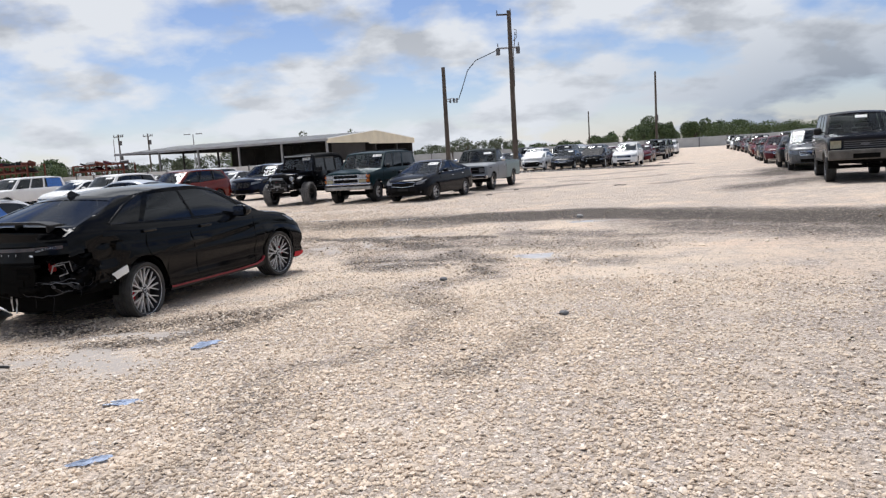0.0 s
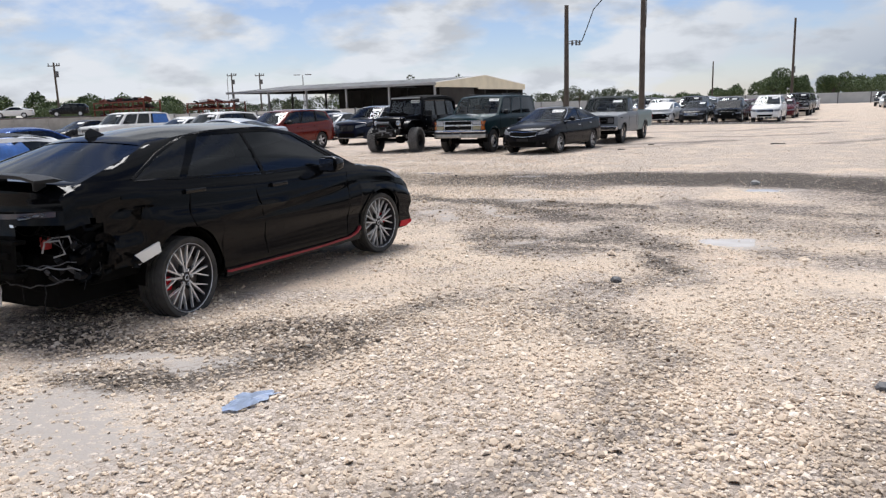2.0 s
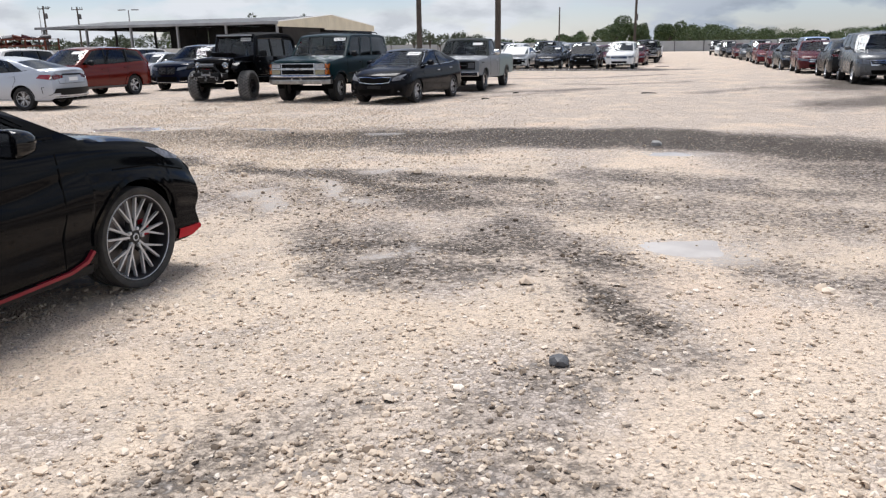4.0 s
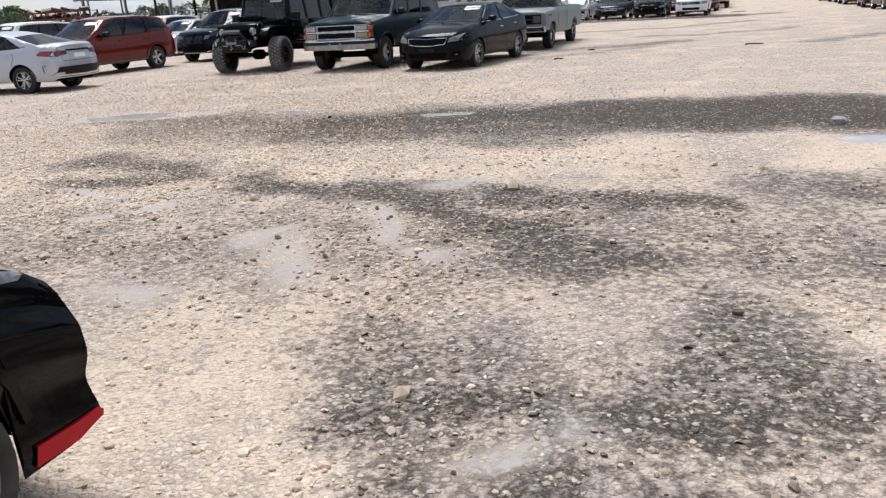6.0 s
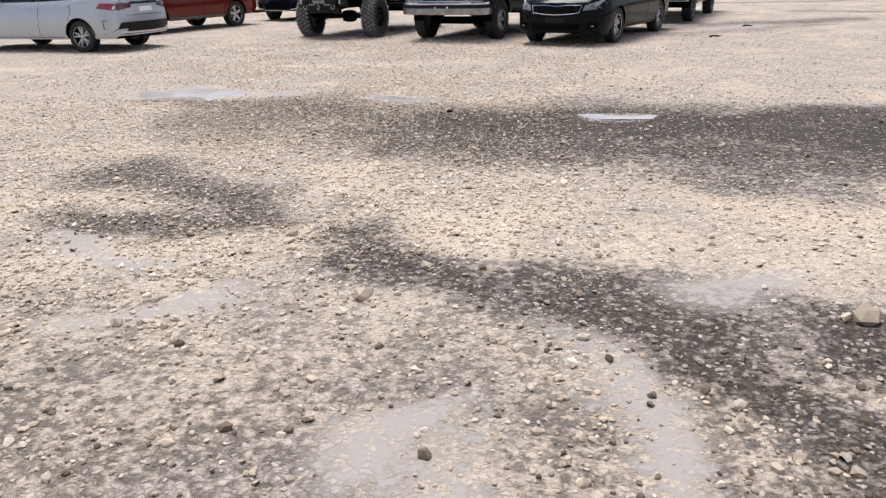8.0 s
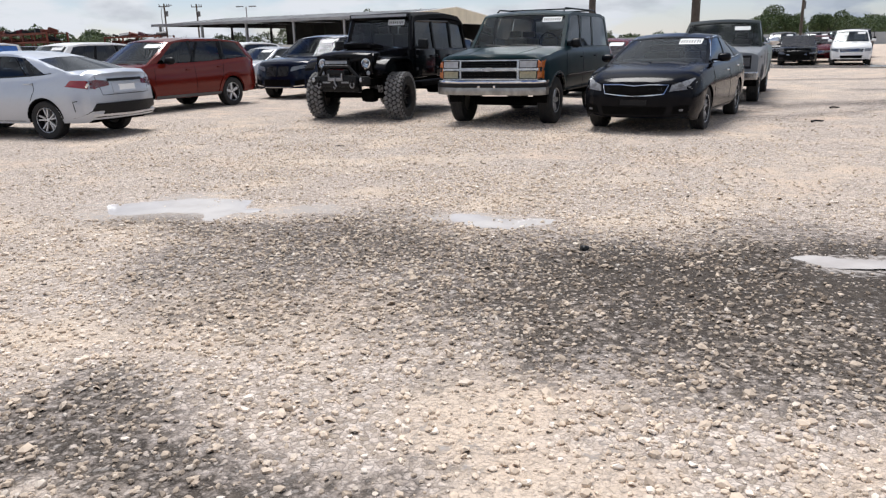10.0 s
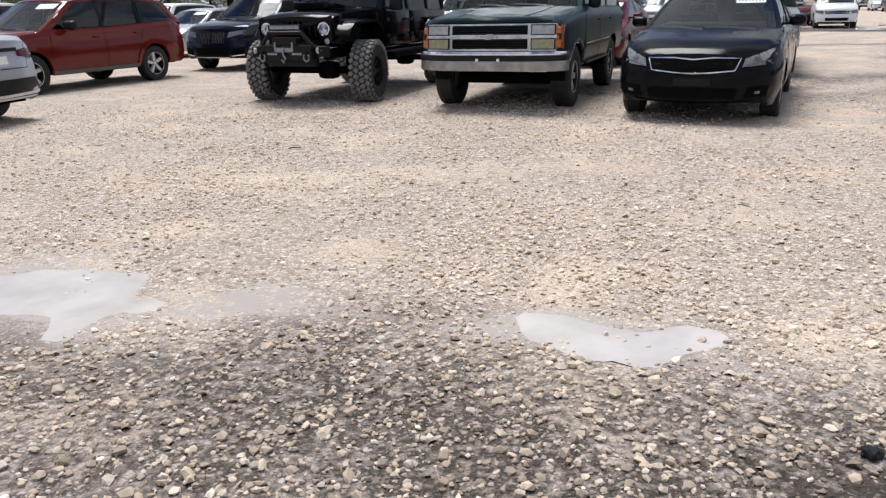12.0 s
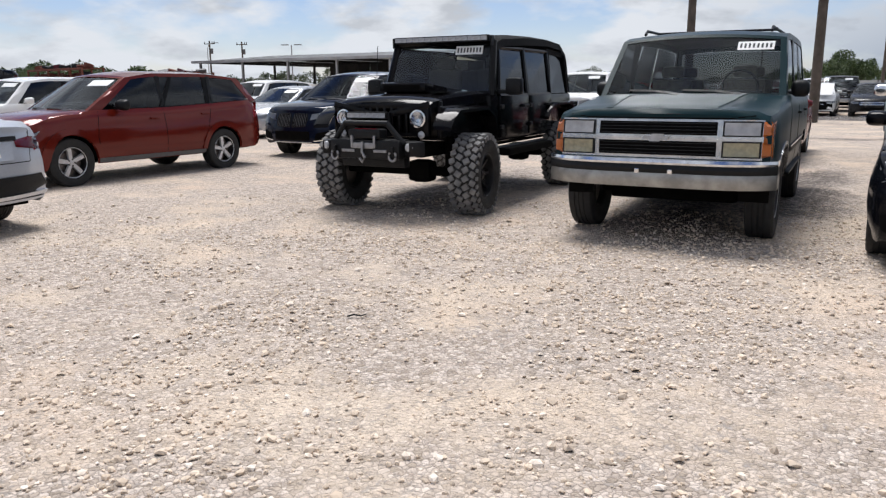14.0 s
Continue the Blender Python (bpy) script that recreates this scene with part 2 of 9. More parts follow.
def add_tube(bm, pts, radius, sides=8, close=True, taper=None):
    """A round bar along a polyline."""
    rings = []
    pts = [Vector(p) for p in pts]
    n = len(pts)
    for i, p in enumerate(pts):
        d = (pts[min(i + 1, n - 1)] - pts[max(i - 1, 0)])
        d = d.normalized() if d.length > 1e-9 else Vector((0, 0, 1))
        a = d.cross(Vector((0, 0, 1)))
        if a.length < 0.05:
            a = d.cross(Vector((0, 1, 0)))
        a.normalize()
        b = d.cross(a).normalized()
        r = radius if taper is None else radius * (1 + (taper - 1) * i / max(1, n - 1))
        rings.append([bm.verts.new(p + r * (math.cos(2 * math.pi * k / sides) * a + math.sin(2 * math.pi * k / sides) * b))
                      for k in range(sides)])
    for r0, r1 in zip(rings, rings[1:]):
        for k in range(sides):
            bm.faces.new((r0[k], r0[(k + 1) % sides], r1[(k + 1) % sides], r1[k]))
    if close:
        bm.faces.new(rings[0][::-1])
        bm.faces.new(rings[-1])


def tube(pts, radius, sides=8, taper=None):
    bm = bmesh.new()
    add_tube(bm, pts, radius, sides, True, taper)
    return bm


def add_lathe(bm, profile, n=32, slot=0, close=False):
    """Turns (radius, y) pairs round the y axis."""
    rings = []
    for r, y in profile:
        rings.append([bm.verts.new((r * math.cos(2 * math.pi * k / n), y, r * math.sin(2 * math.pi * k / n))) for k in range(n)])
    for r0, r1 in zip(rings, rings[1:]):
        for k in range(n):
            f = bm.faces.new((r0[k], r1[k], r1[(k + 1) % n], r0[(k + 1) % n]))
            f.material_index = slot
    if close:
        for r in (rings[0], rings[-1]):
            f = bm.faces.new(r)
            f.material_index = slot
    bmesh.ops.recalc_face_normals(bm, faces=bm.faces)


def lerp(a, b, f):
    return a + (b - a) * f


def curve(keys):
    """Smooth interpolation through (x, value) pairs (monotone cubic)."""
    xs = [k[0] for k in keys]
    ys = [k[1] for k in keys]
    n = len(xs)
    ds = [(ys[i + 1] - ys[i]) / max(1e-9, xs[i + 1] - xs[i]) for i in range(n - 1)]
    ms = [ds[0]] + [0 if ds[i - 1] * ds[i] <= 0 else 2 * ds[i - 1] * ds[i] / (ds[i - 1] + ds[i]) for i in range(1, n - 1)] + [ds[-1]]

    def f(x):
        if x <= xs[0]:
            return ys[0]
        if x >= xs[-1]:
            return ys[-1]
        i = max(j for j in range(n - 1) if xs[j] <= x)
        h = xs[i + 1] - xs[i]
        t = (x - xs[i]) / h
        return ((2 * t ** 3 - 3 * t ** 2 + 1) * ys[i] + (t ** 3 - 2 * t ** 2 + t) * h * ms[i]
                + (-2 * t ** 3 + 3 * t ** 2) * ys[i + 1] + (t ** 3 - t ** 2) * h * ms[i + 1])
    return f


def smoothstep(a, b, x):
    t = min(1.0, max(0.0, (x - a) / (b - a)))
    return t * t * (3 - 2 * t)


def ground_z(x, y):
    """Height of the lot's broad shape: a shallow dip across the lane."""
    return -0.12 * smoothstep(7.0, 14.0, y) + 0.04 * smoothstep(22.0, 28.0, y) + 0.13 * smoothstep(8.0, 12.5, x) * smoothstep(50.0, 42.0, y)

# ---------------------------------------------------------------- vehicles
from mathutils.bvhtree import BVHTree

WHEELS = {}


def wheel_meshes(r, rim, tw, style, tyre_mat, rim_mat):
    """Meshes of a wheel: rim with spokes, tyre, brake disc. Axis y, outer face at +y."""
    key = (r, rim, tw, style, tyre_mat.name, rim_mat.name)
    if key in WHEELS:
        return WHEELS[key]
    h = tw / 2
    bm = bmesh.new()
    side = r - rim
    prof = [(rim * 0.985, -h * 0.8), (rim + side * 0.12, -h * 0.93), (rim + side * 0.5, -h), (r - side * 0.16, -h * 0.97),
            (r - side * 0.03, -h * 0.84), (r, -h * 0.62)]
    if style == "mud":
        prof = [(rim * 0.985, -h * 0.8), (rim + side * 0.12, -h * 0.93), (rim + side * 0.5, -h), (r - side * 0.2, -h * 0.95),
                (r - side * 0.12, -h * 0.86), (r - side * 0.1, -h * 0.6)]
        prof += [(a, -b) for a, b in prof[::-1]]
    else:
        for g in (-0.36, 0.0, 0.36):
            prof += [(r, h * (g - 0.07)), (r - 0.008, h * (g - 0.06)), (r - 0.008, h * (g + 0.06)), (r, h * (g + 0.07))]
        prof += [(a, -b) for a, b in prof[:6][::-1]]
    if style == "disc":
        prof = [(rim * 0.985, -h * 0.8), (rim + side * 0.5, -h), (r - side * 0.05, -h * 0.86), (r, -h * 0.5), (r, h * 0.5), (r - side * 0.05, h * 0.86), (rim + side * 0.5, h), (rim * 0.985, h * 0.8)]
    add_lathe(bm, prof, 26 if style == "disc" else 44)
    if style == "mud":
        count = 30
        for k in range(count):
            for row, (y0, tilt, wid) in enumerate(((-0.78, 0.5, 0.36), (-0.30, -0.55, 0.42), (0.22, 0.55, 0.42), (0.72, -0.5, 0.36))):
                a = 2 * math.pi * (k + 0.5 * (row % 2)) / count
                m = Matrix.Rotation(-a, 4, "Y") @ Matrix.Translation((r - side * 0.05, y0 * h, 0)) @ Matrix.Rotation(tilt, 4, "X")
                add_box(bm, 0, 0, 0, side * 0.12, wid * h, 2 * math.pi * r / count * 0.62, m, slot=1)
            a = 2 * math.pi * k / count
            for sgn in (-1, 1):
                m = Matrix.Rotation(-a, 4, "Y") @ Matrix.Translation((r - side * 0.22, sgn * h * 0.97, 0))
                add_box(bm, 0, 0, 0, side * 0.22, 0.018, 2 * math.pi * r / count * 0.4, m, slot=1)
    me_t = bpy.data.meshes.new("tyre")
    bm.to_mesh(me_t)
    bm.free()
    me_t.materials.append(tyre_mat)
    me_t.materials.append(TREAD)
    bm = bmesh.new()
    add_lathe(bm, [(rim, h * 0.82), (rim * 0.985, h * 0.88), (rim * 0.95, h * 0.84), (rim * 0.93, h * 0.62), (rim * 0.90, -h * 0.6),
                   (rim * 0.97, -h * 0.8)], 40, slot=1)
    add_lathe(bm, [(rim * 1.0, h * 0.86), (rim * 0.985, h * 0.90), (rim * (0.972 if style == "mesh" else 0.955), h * 0.86)], 40, slot=0)
    face = h * 0.62

    def spoke(a0, a1, r0, r1, w0, w1, depth, slot, y0=None, y1=None):
        """A tapered bar from (a0, r0) to (a1, r1), angles in radians."""
        y0 = face * 0.92 if y0 is None else y0
        y1 = face * 1.05 if y1 is None else y1
        p0 = Vector((r0 * math.cos(a0), y0, r0 * math.sin(a0)))
        p1 = Vector((r1 * math.cos(a1), y1, r1 * math.sin(a1)))
        d = (p1 - p0).normalized()
        n = Vector((-d.z, 0, d.x)).normalized()
        vs = []
        for p, w in ((p0, w0), (p1, w1)):
            for sx, dy, k in ((-1, 0, 0.75), (1, 0, 0.75), (1, -depth, 1.0), (-1, -depth, 1.0)):
                vs.append(bm.verts.new(p + n * sx * w * k / 2 + Vector((0, dy, 0))))
        for q in ((0, 1, 5, 4), (1, 2, 6, 5), (2, 3, 7, 6), (3, 0, 4, 7), (4, 5, 6, 7), (3, 2, 1, 0)):
            bm.faces.new([vs[i] for i in q]).material_index = slot
    lugs, hub_r = 5, rim * 0.2
    if style == "disc":
        bm.free()
        bm = bmesh.new()
        add_lathe(bm, [(rim * 0.97, -h * 0.8), (rim * 0.90, -h * 0.6), (rim, h * 0.82), (rim * 0.95, h * 0.86), (rim * 0.86, h * 0.5), (rim * 0.4, h * 0.62), (rim * 0.2, h * 0.7), (0.004, h * 0.7)], 24)
    if style == "mesh":
        for k in range(5):
            a = 2 * math.pi * k / 5 + 0.3
            for s in (-1, 1):
                spoke(a + s * 0.18, a + s * 0.165, hub_r * 0.8, rim * 0.96, 0.021, 0.015, 0.02, 0)
                spoke(a + s * 0.17, a + s * 0.49, rim * 0.36, rim * 0.96, 0.017, 0.013, 0.02, 0)
            spoke(a, a, hub_r * 0.5, rim * 0.44, 0.10, 0.06, 0.03, 1, face * 0.8, face * 0.86)
    elif style == "five":
        for k in range(5):
            a = 2 * math.pi * k / 5 + 0.2
            spoke(a, a, hub_r * 0.6, rim * 0.95, rim * 0.30, rim * 0.36, 0.03, 0)
    elif style == "ten":
        for k in range(5):
            a = 2 * math.pi * k / 5 + 0.2
            for s in (-1, 1):
                spoke(a + s * 0.16, a + s * 0.2, hub_r * 0.8, rim * 0.95, rim * 0.13, rim * 0.15, 0.025, 0)
    elif style == "six":
        for k in range(6):
            a = 2 * math.pi * k / 6
            spoke(a, a, hub_r * 0.6, rim * 0.95, rim * 0.34, rim * 0.44, 0.03, 0)
    elif style == "mud":
        for k in range(8):
            a = 2 * math.pi * k / 8
            spoke(a, a, hub_r * 0.6, rim * 0.95, rim * 0.16, rim * 0.20, 0.03, 0, face * 0.35, face * 0.9)
    elif style != "disc":
        for k in range(7):
            a = 2 * math.pi * k / 7
            spoke(a, a, hub_r * 0.6, rim * 0.95, rim * 0.2, rim * 0.24, 0.025, 0)
    arms = arms_of(bm) if style != "disc" else []
    if style != "disc":
        add_lathe(bm, [(0.002, face * 1.02), (hub_r * 0.5, face * 1.0), (hub_r * 0.55, face * 0.94), (hub_r, face * 0.9), (hub_r * 1.02, face * 0.5)], 20, slot=1 if style == "mesh" else 0)
    if style == "mesh":
        add_lathe(bm, [(hub_r * 0.30, face * 1.04), (hub_r * 0.38, face * 1.06), (hub_r * 0.46, face * 1.02)], 16, slot=0)
    for k in range(0 if style == "disc" else lugs):
        a = 2 * math.pi * (k + 0.5) / lugs
        add_box(bm, hub_r * 1.05 * math.cos(a), face * (0.97 if style == 'mesh' else 0.86), hub_r * 1.05 * math.sin(a), 0.022, 0.022, 0.022, bevel=0.005, slot=0 if style == 'mesh' else 1)
    me_r = bpy.data.meshes.new("wheel")
    bm.to_mesh(me_r)
    bm.free()
    me_r.materials.append(rim_mat)
    me_r.materials.append(ALLOY_DARK)
    bm = bmesh.new()
    add_lathe(bm, [(rim * 0.2, -h * 0.05), (rim * 0.72, -h * 0.05), (rim * 0.72, -h * 0.2), (rim * 0.2, -h * 0.2)], 28)
    add_lathe(bm, [(0.01, -h * 0.3), (rim * 0.9, -h * 0.3)], 28)
    me_d = bpy.data.meshes.new("brake_disc")
    bm.to_mesh(me_d)
    bm.free()
    me_d.materials.append(BRAKE)
    spokes = []
    for piece in arms:
        ms = bpy.data.meshes.new("spoke")
        ms.from_pydata(*piece[:3])
        ms.materials.append(rim_mat)
        ms.materials.append(ALLOY_DARK)
        for p in ms.polygons:
            p.material_index = piece[3]
        spokes.append(ms)
    for me in (me_t, me_r):
        for p in me.polygons:
            p.use_smooth = True
        me.set_sharp_from_angle(angle=radians(35))
    WHEELS[key] = (me_r, me_t, me_d, spokes)
    return WHEELS[key]


def arms_of(bm):
    """Takes the loose bars out of a rim: all islands but the barrel, as vertex and face lists."""
    seen, out = set(), []
    bm.verts.ensure_lookup_table()
    for v0 in list(bm.verts):
        if v0 in seen:
            continue
        isle, todo = [], [v0]
        seen.add(v0)
        while todo:
            v = todo.pop()
            isle.append(v)
            for e in v.link_edges:
                w = e.other_vert(v)
                if w not in seen:
                    seen.add(w)
                    todo.append(w)
        if len(isle) == 8:
            idx = {v: i for i, v in enumerate(isle)}
            faces = {f for v in isle for f in v.link_faces}
            out.append(([tuple(v.co) for v in isle], [], [[idx[v] for v in f.verts] for f in faces], next(iter(faces)).material_index, isle))
    for piece in out:
        bmesh.ops.delete(bm, geom=piece[4], context="VERTS")
    return [p[:4] for p in out]


class Car:
    """A road vehicle: x forward, y left, origin on the ground at mid wheelbase. s runs from the front bumper to the rear."""

    def __init__(self, name, label, category, at, heading, sp, mat, group=""):
        self.sp, self.mat = sp, mat
        self.L, self.W, self.H, self.wb, self.fo, self.r = sp["L"], sp["W"], sp["H"], sp["wb"], sp["fo"], sp["r"]
        self.top = curve(sp["top"])
        self.wid = curve(sp.get("wid", [(0, 0.86), (0.12, 0.93), (0.45, 0.985), (self.L * 0.4, 1.0), (self.L * 0.65, 1.0),
                                        (self.L - 0.5, 0.98), (self.L - 0.12, 0.92), (self.L, 0.86)]))
        self.prof = curve(sp.get("prof", [(-0.4, 0.90), (0, 0.94), (0.12, 0.975), (0.4, 1.0), (0.62, 0.995), (0.72, 0.975), (0.9, 0.945), (1.0, 0.90)]))
        self.roof = curve(sp["roof"])
        z = ground_z(*at)
        self.root = tagged(new(name), label, category, group)
        self.root.matrix_basis = pose(at[0], at[1], z, 0, 0, heading)
        self.shell()

    def X(self, s):
        return self.wb / 2 + self.fo - s

    def zlow(self, s):
        sp = self.sp
        ra, hub = sp["arch"], self.r
        base = curve([(0, sp["zf"] + 0.04), (0.15, sp["zf"]), (self.fo - ra, sp["zf"]), (self.fo + ra, sp["rock"]),
                      (self.fo + self.wb - ra, sp["rock"]), (self.fo + self.wb + ra, sp["zr"]), (self.L - 0.1, sp["zr"]), (self.L, sp["zr"] + 0.05)])(s)
        for c in (self.fo, self.fo + self.wb):
            d = abs(s - c)
            if d < ra:
                n = sp.get("archn", 2.0)
                base = max(base, hub + ra * (1 - (d / ra) ** n) ** (1 / n) - 0.02)
        return base

    def bend(self, p, s):
        """Rounds the nose and the tail in plan and in profile."""
        sp = self.sp
        y = abs(p.y) / (self.W / 2)
        if s < 1.0:
            p.x -= sp.get("sweepf", 0.22) * y ** 3 * (1 - s) ** 1.5
            p.x += self.nose(p.z) * max(0, 1 - s / 0.5)
        if s > self.L - 0.9:
            q = 1 - (self.L - s) / 0.9
            p.x += sp.get("sweepr", 0.14) * y ** 3 * q ** 1.5
            p.x -= self.tail(p.z) * max(0, 1 - (self.L - s) / 0.5)
        return p

    def crease(self, s, z):
        """Sideways offset of the flank: an edge with an undercut that runs out towards both arches."""
        c = self.sp.get("crease")
        if not c:
            return 0.0
        s0, z0, s1, z1, depth = c
        if not s0 < s < s1:
            return 0.0
        f = (s - s0) / (s1 - s0)
        fade = min(1.0, 5 * f, 5 * (1 - f))
        d = lerp(z0, z1, f) - z
        return fade * depth * (0.35 * math.exp(-(d / 0.05) ** 2) if d < 0 else 0.35 - 1.35 * smoothstep(0.0, 0.06, d) * math.exp(-d / 0.22))

    def shell(self):
        sp, W2 = self.sp, self.W / 2
        self.nose = curve(sp.get("nose", [(0.15, -0.06), (0.35, 0.0), (0.55, 0.0), (0.8, -0.08)]))
        self.tail = curve(sp.get("tail", [(0.15, -0.08), (0.4, 0.0), (0.6, 0.0), (1.0, -0.05)]))
        bed = sp.get("bed")
        ss = list(np.arange(0, self.L, sp.get("step", 0.07))) + [self.L]
        for c in (self.fo, self.fo + self.wb):
            for k in (-1, 1):
                ss += [c + k * sp["arch"], c + k * sp["arch"] * 0.985, c + k * sp["arch"] * 0.94]
        if bed:
            ss += [bed[0] - 0.004, bed[0], bed[1], bed[1] + 0.004]
        ss += [k[0] for k in sp["top"]]
        ss = sorted({round(float(s), 4) for s in ss if 0 <= s <= self.L})
        fr = [k / 22 for k in range(23)] if sp.get("crease") else [0, 0.1, 0.24, 0.4, 0.55, 0.66, 0.76, 0.86, 0.94, 1.0]
        rr = sp.get("soft", 0.05)
        g0, g1 = (sp["gh"][0], sp["gh"][3]) if sp.get("gh") else (self.L, self.L)
        bm = bmesh.new()
        rows = []
        crown = sp.get("crown", 0.035)
        for s in ss:
            zt, zl, w = self.top(s), self.zlow(s), self.wid(s) * W2
            rock = sp["rock"]
            half = []
            for f in fr:
                z = lerp(zl, zt, f)
                half.append((w * self.prof((z - rock) / max(0.05, zt - rock)) + self.crease(s, z), z))
            if bed and bed[0] <= s <= bed[1]:
                half += [(half[-1][0] - 0.075, zt), (half[-1][0] - 0.08, bed[2]), (half[-1][0] * 0.4, bed[2]), (0, bed[2])]
            else:
                rq = rr * max(smoothstep(g0 - 0.02, g0 - 0.25, s), smoothstep(g1 + 0.02, g1 + 0.2, s))
                half[-1] = (half[-1][0] - 0.5 * rq, zt - 0.55 * rq)
                half += [(half[-1][0] * 0.93, zt + crown * 0.25 - 0.06 * rq), (half[-1][0] * 0.7, zt + crown * 0.6), (half[-1][0] * 0.36, zt + crown * 0.9), (0, zt + crown)]
            left = [bm.verts.new(self.bend(Vector((self.X(s), y, z)), s)) for y, z in half]
            right = [bm.verts.new(self.bend(Vector((self.X(s), -y, z)), s)) for y, z in half[:-1]] + [left[-1]]
            rows.append((left, right))
        for (l0, r0), (l1, r1) in zip(rows, rows[1:]):
            for i in range(len(l0) - 1):
                bm.faces.new((l0[i], l0[i + 1], l1[i + 1], l1[i]))
                bm.faces.new((r0[i + 1], r0[i], r1[i], r1[i + 1]))
        for which, s in ((0, 0.0), (-1, self.L)):
            l, r = rows[which]
            nb = len(fr)
            cols = 10
            grid = []
            for i in range(nb + 3):
                a, b = l[i], r[i]
                row = [a]
                for k in range(1, cols):
                    f = k / cols
                    y = lerp(a.co.y, b.co.y, f)
                    p = Vector((self.X(s), y, a.co.z))
                    row.append(bm.verts.new(self.bend(p, s)))
                row.append(b)
                grid.append(row)
            for i in range(nb - 1):
                for k in range(cols):
                    q = (grid[i][k], grid[i][k + 1], grid[i + 1][k + 1], grid[i + 1][k])
                    bm.faces.new(q if which == 0 else q[::-1])
            # close the lip up to the crowned top
            for i in range(nb - 1, nb + 2):
                for k in range(cols):
                    try:
                        bm.faces.new((grid[i][k], grid[i][k + 1], grid[i + 1][k + 1], grid[i + 1][k]))
                    except ValueError:
                        pass
        panes = self.greenhouse(bm)
        bmesh.ops.remove_doubles(bm, verts=bm.verts, dist=0.0005)
        bmesh.ops.dissolve_degenerate(bm, dist=0.0002, edges=bm.edges)
        bmesh.ops.recalc_face_normals(bm, faces=bm.faces)
        whole = bm.copy()
        for pb in panes.values():
            me = bpy.data.meshes.new("tmp")
            pb.to_mesh(me)
            whole.from_mesh(me)
            bpy.data.meshes.remove(me)
        self.bvh = BVHTree.FromBMesh(whole)
        whole.free()
        self.body = part("body", bm, [self.mat, PILLAR] if sp.get("posts") else self.mat, self.root, smooth=32)
        for key, pb in panes.items():
            nm = key.split(".")[0]
            if pb.faces:
                part(nm, pb, sp.get("glass", {}).get(nm, GLASS), self.root, smooth=40)
            else:
                pb.free()
        self.under()
        self.wheels()
        self.cabin()

    def gh(self, u, v, sign):
        sp = self.sp
        b0, t0, t1, b1 = sp["gh"]
        sb = lerp(b0, b1, u)
        s = lerp(sb, lerp(t0, t1, u), v)
        zb = self.top(sb) - 0.012
        zt = self.roof(u) - sp.get("rcrown", 0.045)
        yb = self.wid(sb) * self.W / 2 * self.prof(1.0) * sp.get("ghb", 0.985)
        yt = sp.get("wr", 0.70) * self.W / 2 * (1 - 0.06 * max(0, u - 0.5))
        vv = v + sp.get("tumble", 0.10) * math.sin(math.pi * v) * 0.5
        return Vector((self.X(s), sign * lerp(yb, yt, 1 - (1 - min(1, vv)) if sp.get("boxy") else v ** sp.get("vp", 1.25)), lerp(zb, zt, v)))

    def bow(self, p, u, v, a):
        sp = self.sp
        p.x += (1 - a * a) * (sp.get("bowf", 0.16) * (1 - u) - sp.get("bowr", 0.10) * u)
        p.z += (1 - a * a) * sp.get("rcrown", 0.045) * v
        return p

    def greenhouse(self, bm):
        sp = self.sp
        panes = {}
        if not sp.get("gh"):
            return panes
        wins = sp["wins"]
        us = {0.0, 1.0} | {w[0] for w in wins} | {w[1] for w in wins}
        us |= {round(k / 24, 4) for k in range(25)}
        us = sorted(us)
        v0, v1 = sp.get("wv", (0.05, 0.9))
        vs = [0, v0, 0.25, 0.5, 0.75, v1, 1.0]
        for sign in (1, -1):
            grid = [[bm.verts.new(self.gh(u, v, sign)) for v in vs] for u in us]
            for i in range(len(us) - 1):
                for j in range(len(vs) - 1):
                    mid, vm = (us[i] + us[i + 1]) / 2, (vs[j] + vs[j + 1]) / 2
                    hit = [k for k, w in enumerate(wins) if w[0] < mid < w[1]]
                    q = (grid[i][j], grid[i + 1][j], grid[i + 1][j + 1], grid[i][j + 1])
                    if hit and v0 < vm < v1:
                        pb = panes.setdefault("side_window.%d%d" % (hit[0], sign), bmesh.new())
                        pb.faces.new([pb.verts.new(v.co - Vector((0, sign * 0.008, 0))) for v in q])
                    else:
                        dark = sp.get("posts") and wins[0][0] < mid < wins[-1][1] and vm < v1
                        bm.faces.new(q).material_index = 1 if dark else 0
        na = 10
        As = [-1 + 2 * k / na for k in range(na + 1)]

        def across(u, v, a):
            p = self.gh(u, v, 1)
            p.y *= a
            return self.bow(p, u, v, a)
        # roof
        grid = [[bm.verts.new(across(u, 1.0, a)) for a in As] for u in us]
        for i in range(len(us) - 1):
            for j in range(na):
                bm.faces.new((grid[i][j], grid[i + 1][j], grid[i + 1][j + 1], grid[i][j + 1]))
        for u, nm, lo, hi in ((0.0, "windshield", sp.get("wsv", (0.04, 0.95))[0], sp.get("wsv", (0.04, 0.95))[1]),
                              (1.0, "rear_window", sp.get("rwv", (0.1, 0.9))[0], sp.get("rwv", (0.1, 0.9))[1])):
            vv = sorted({0, lo, 0.3, 0.5, 0.7, hi, 1.0})
            aa = sorted(set(As) | {-0.93, 0.93})
            grid = [[bm.verts.new(across(u, v, a)) for a in aa] for v in vv]
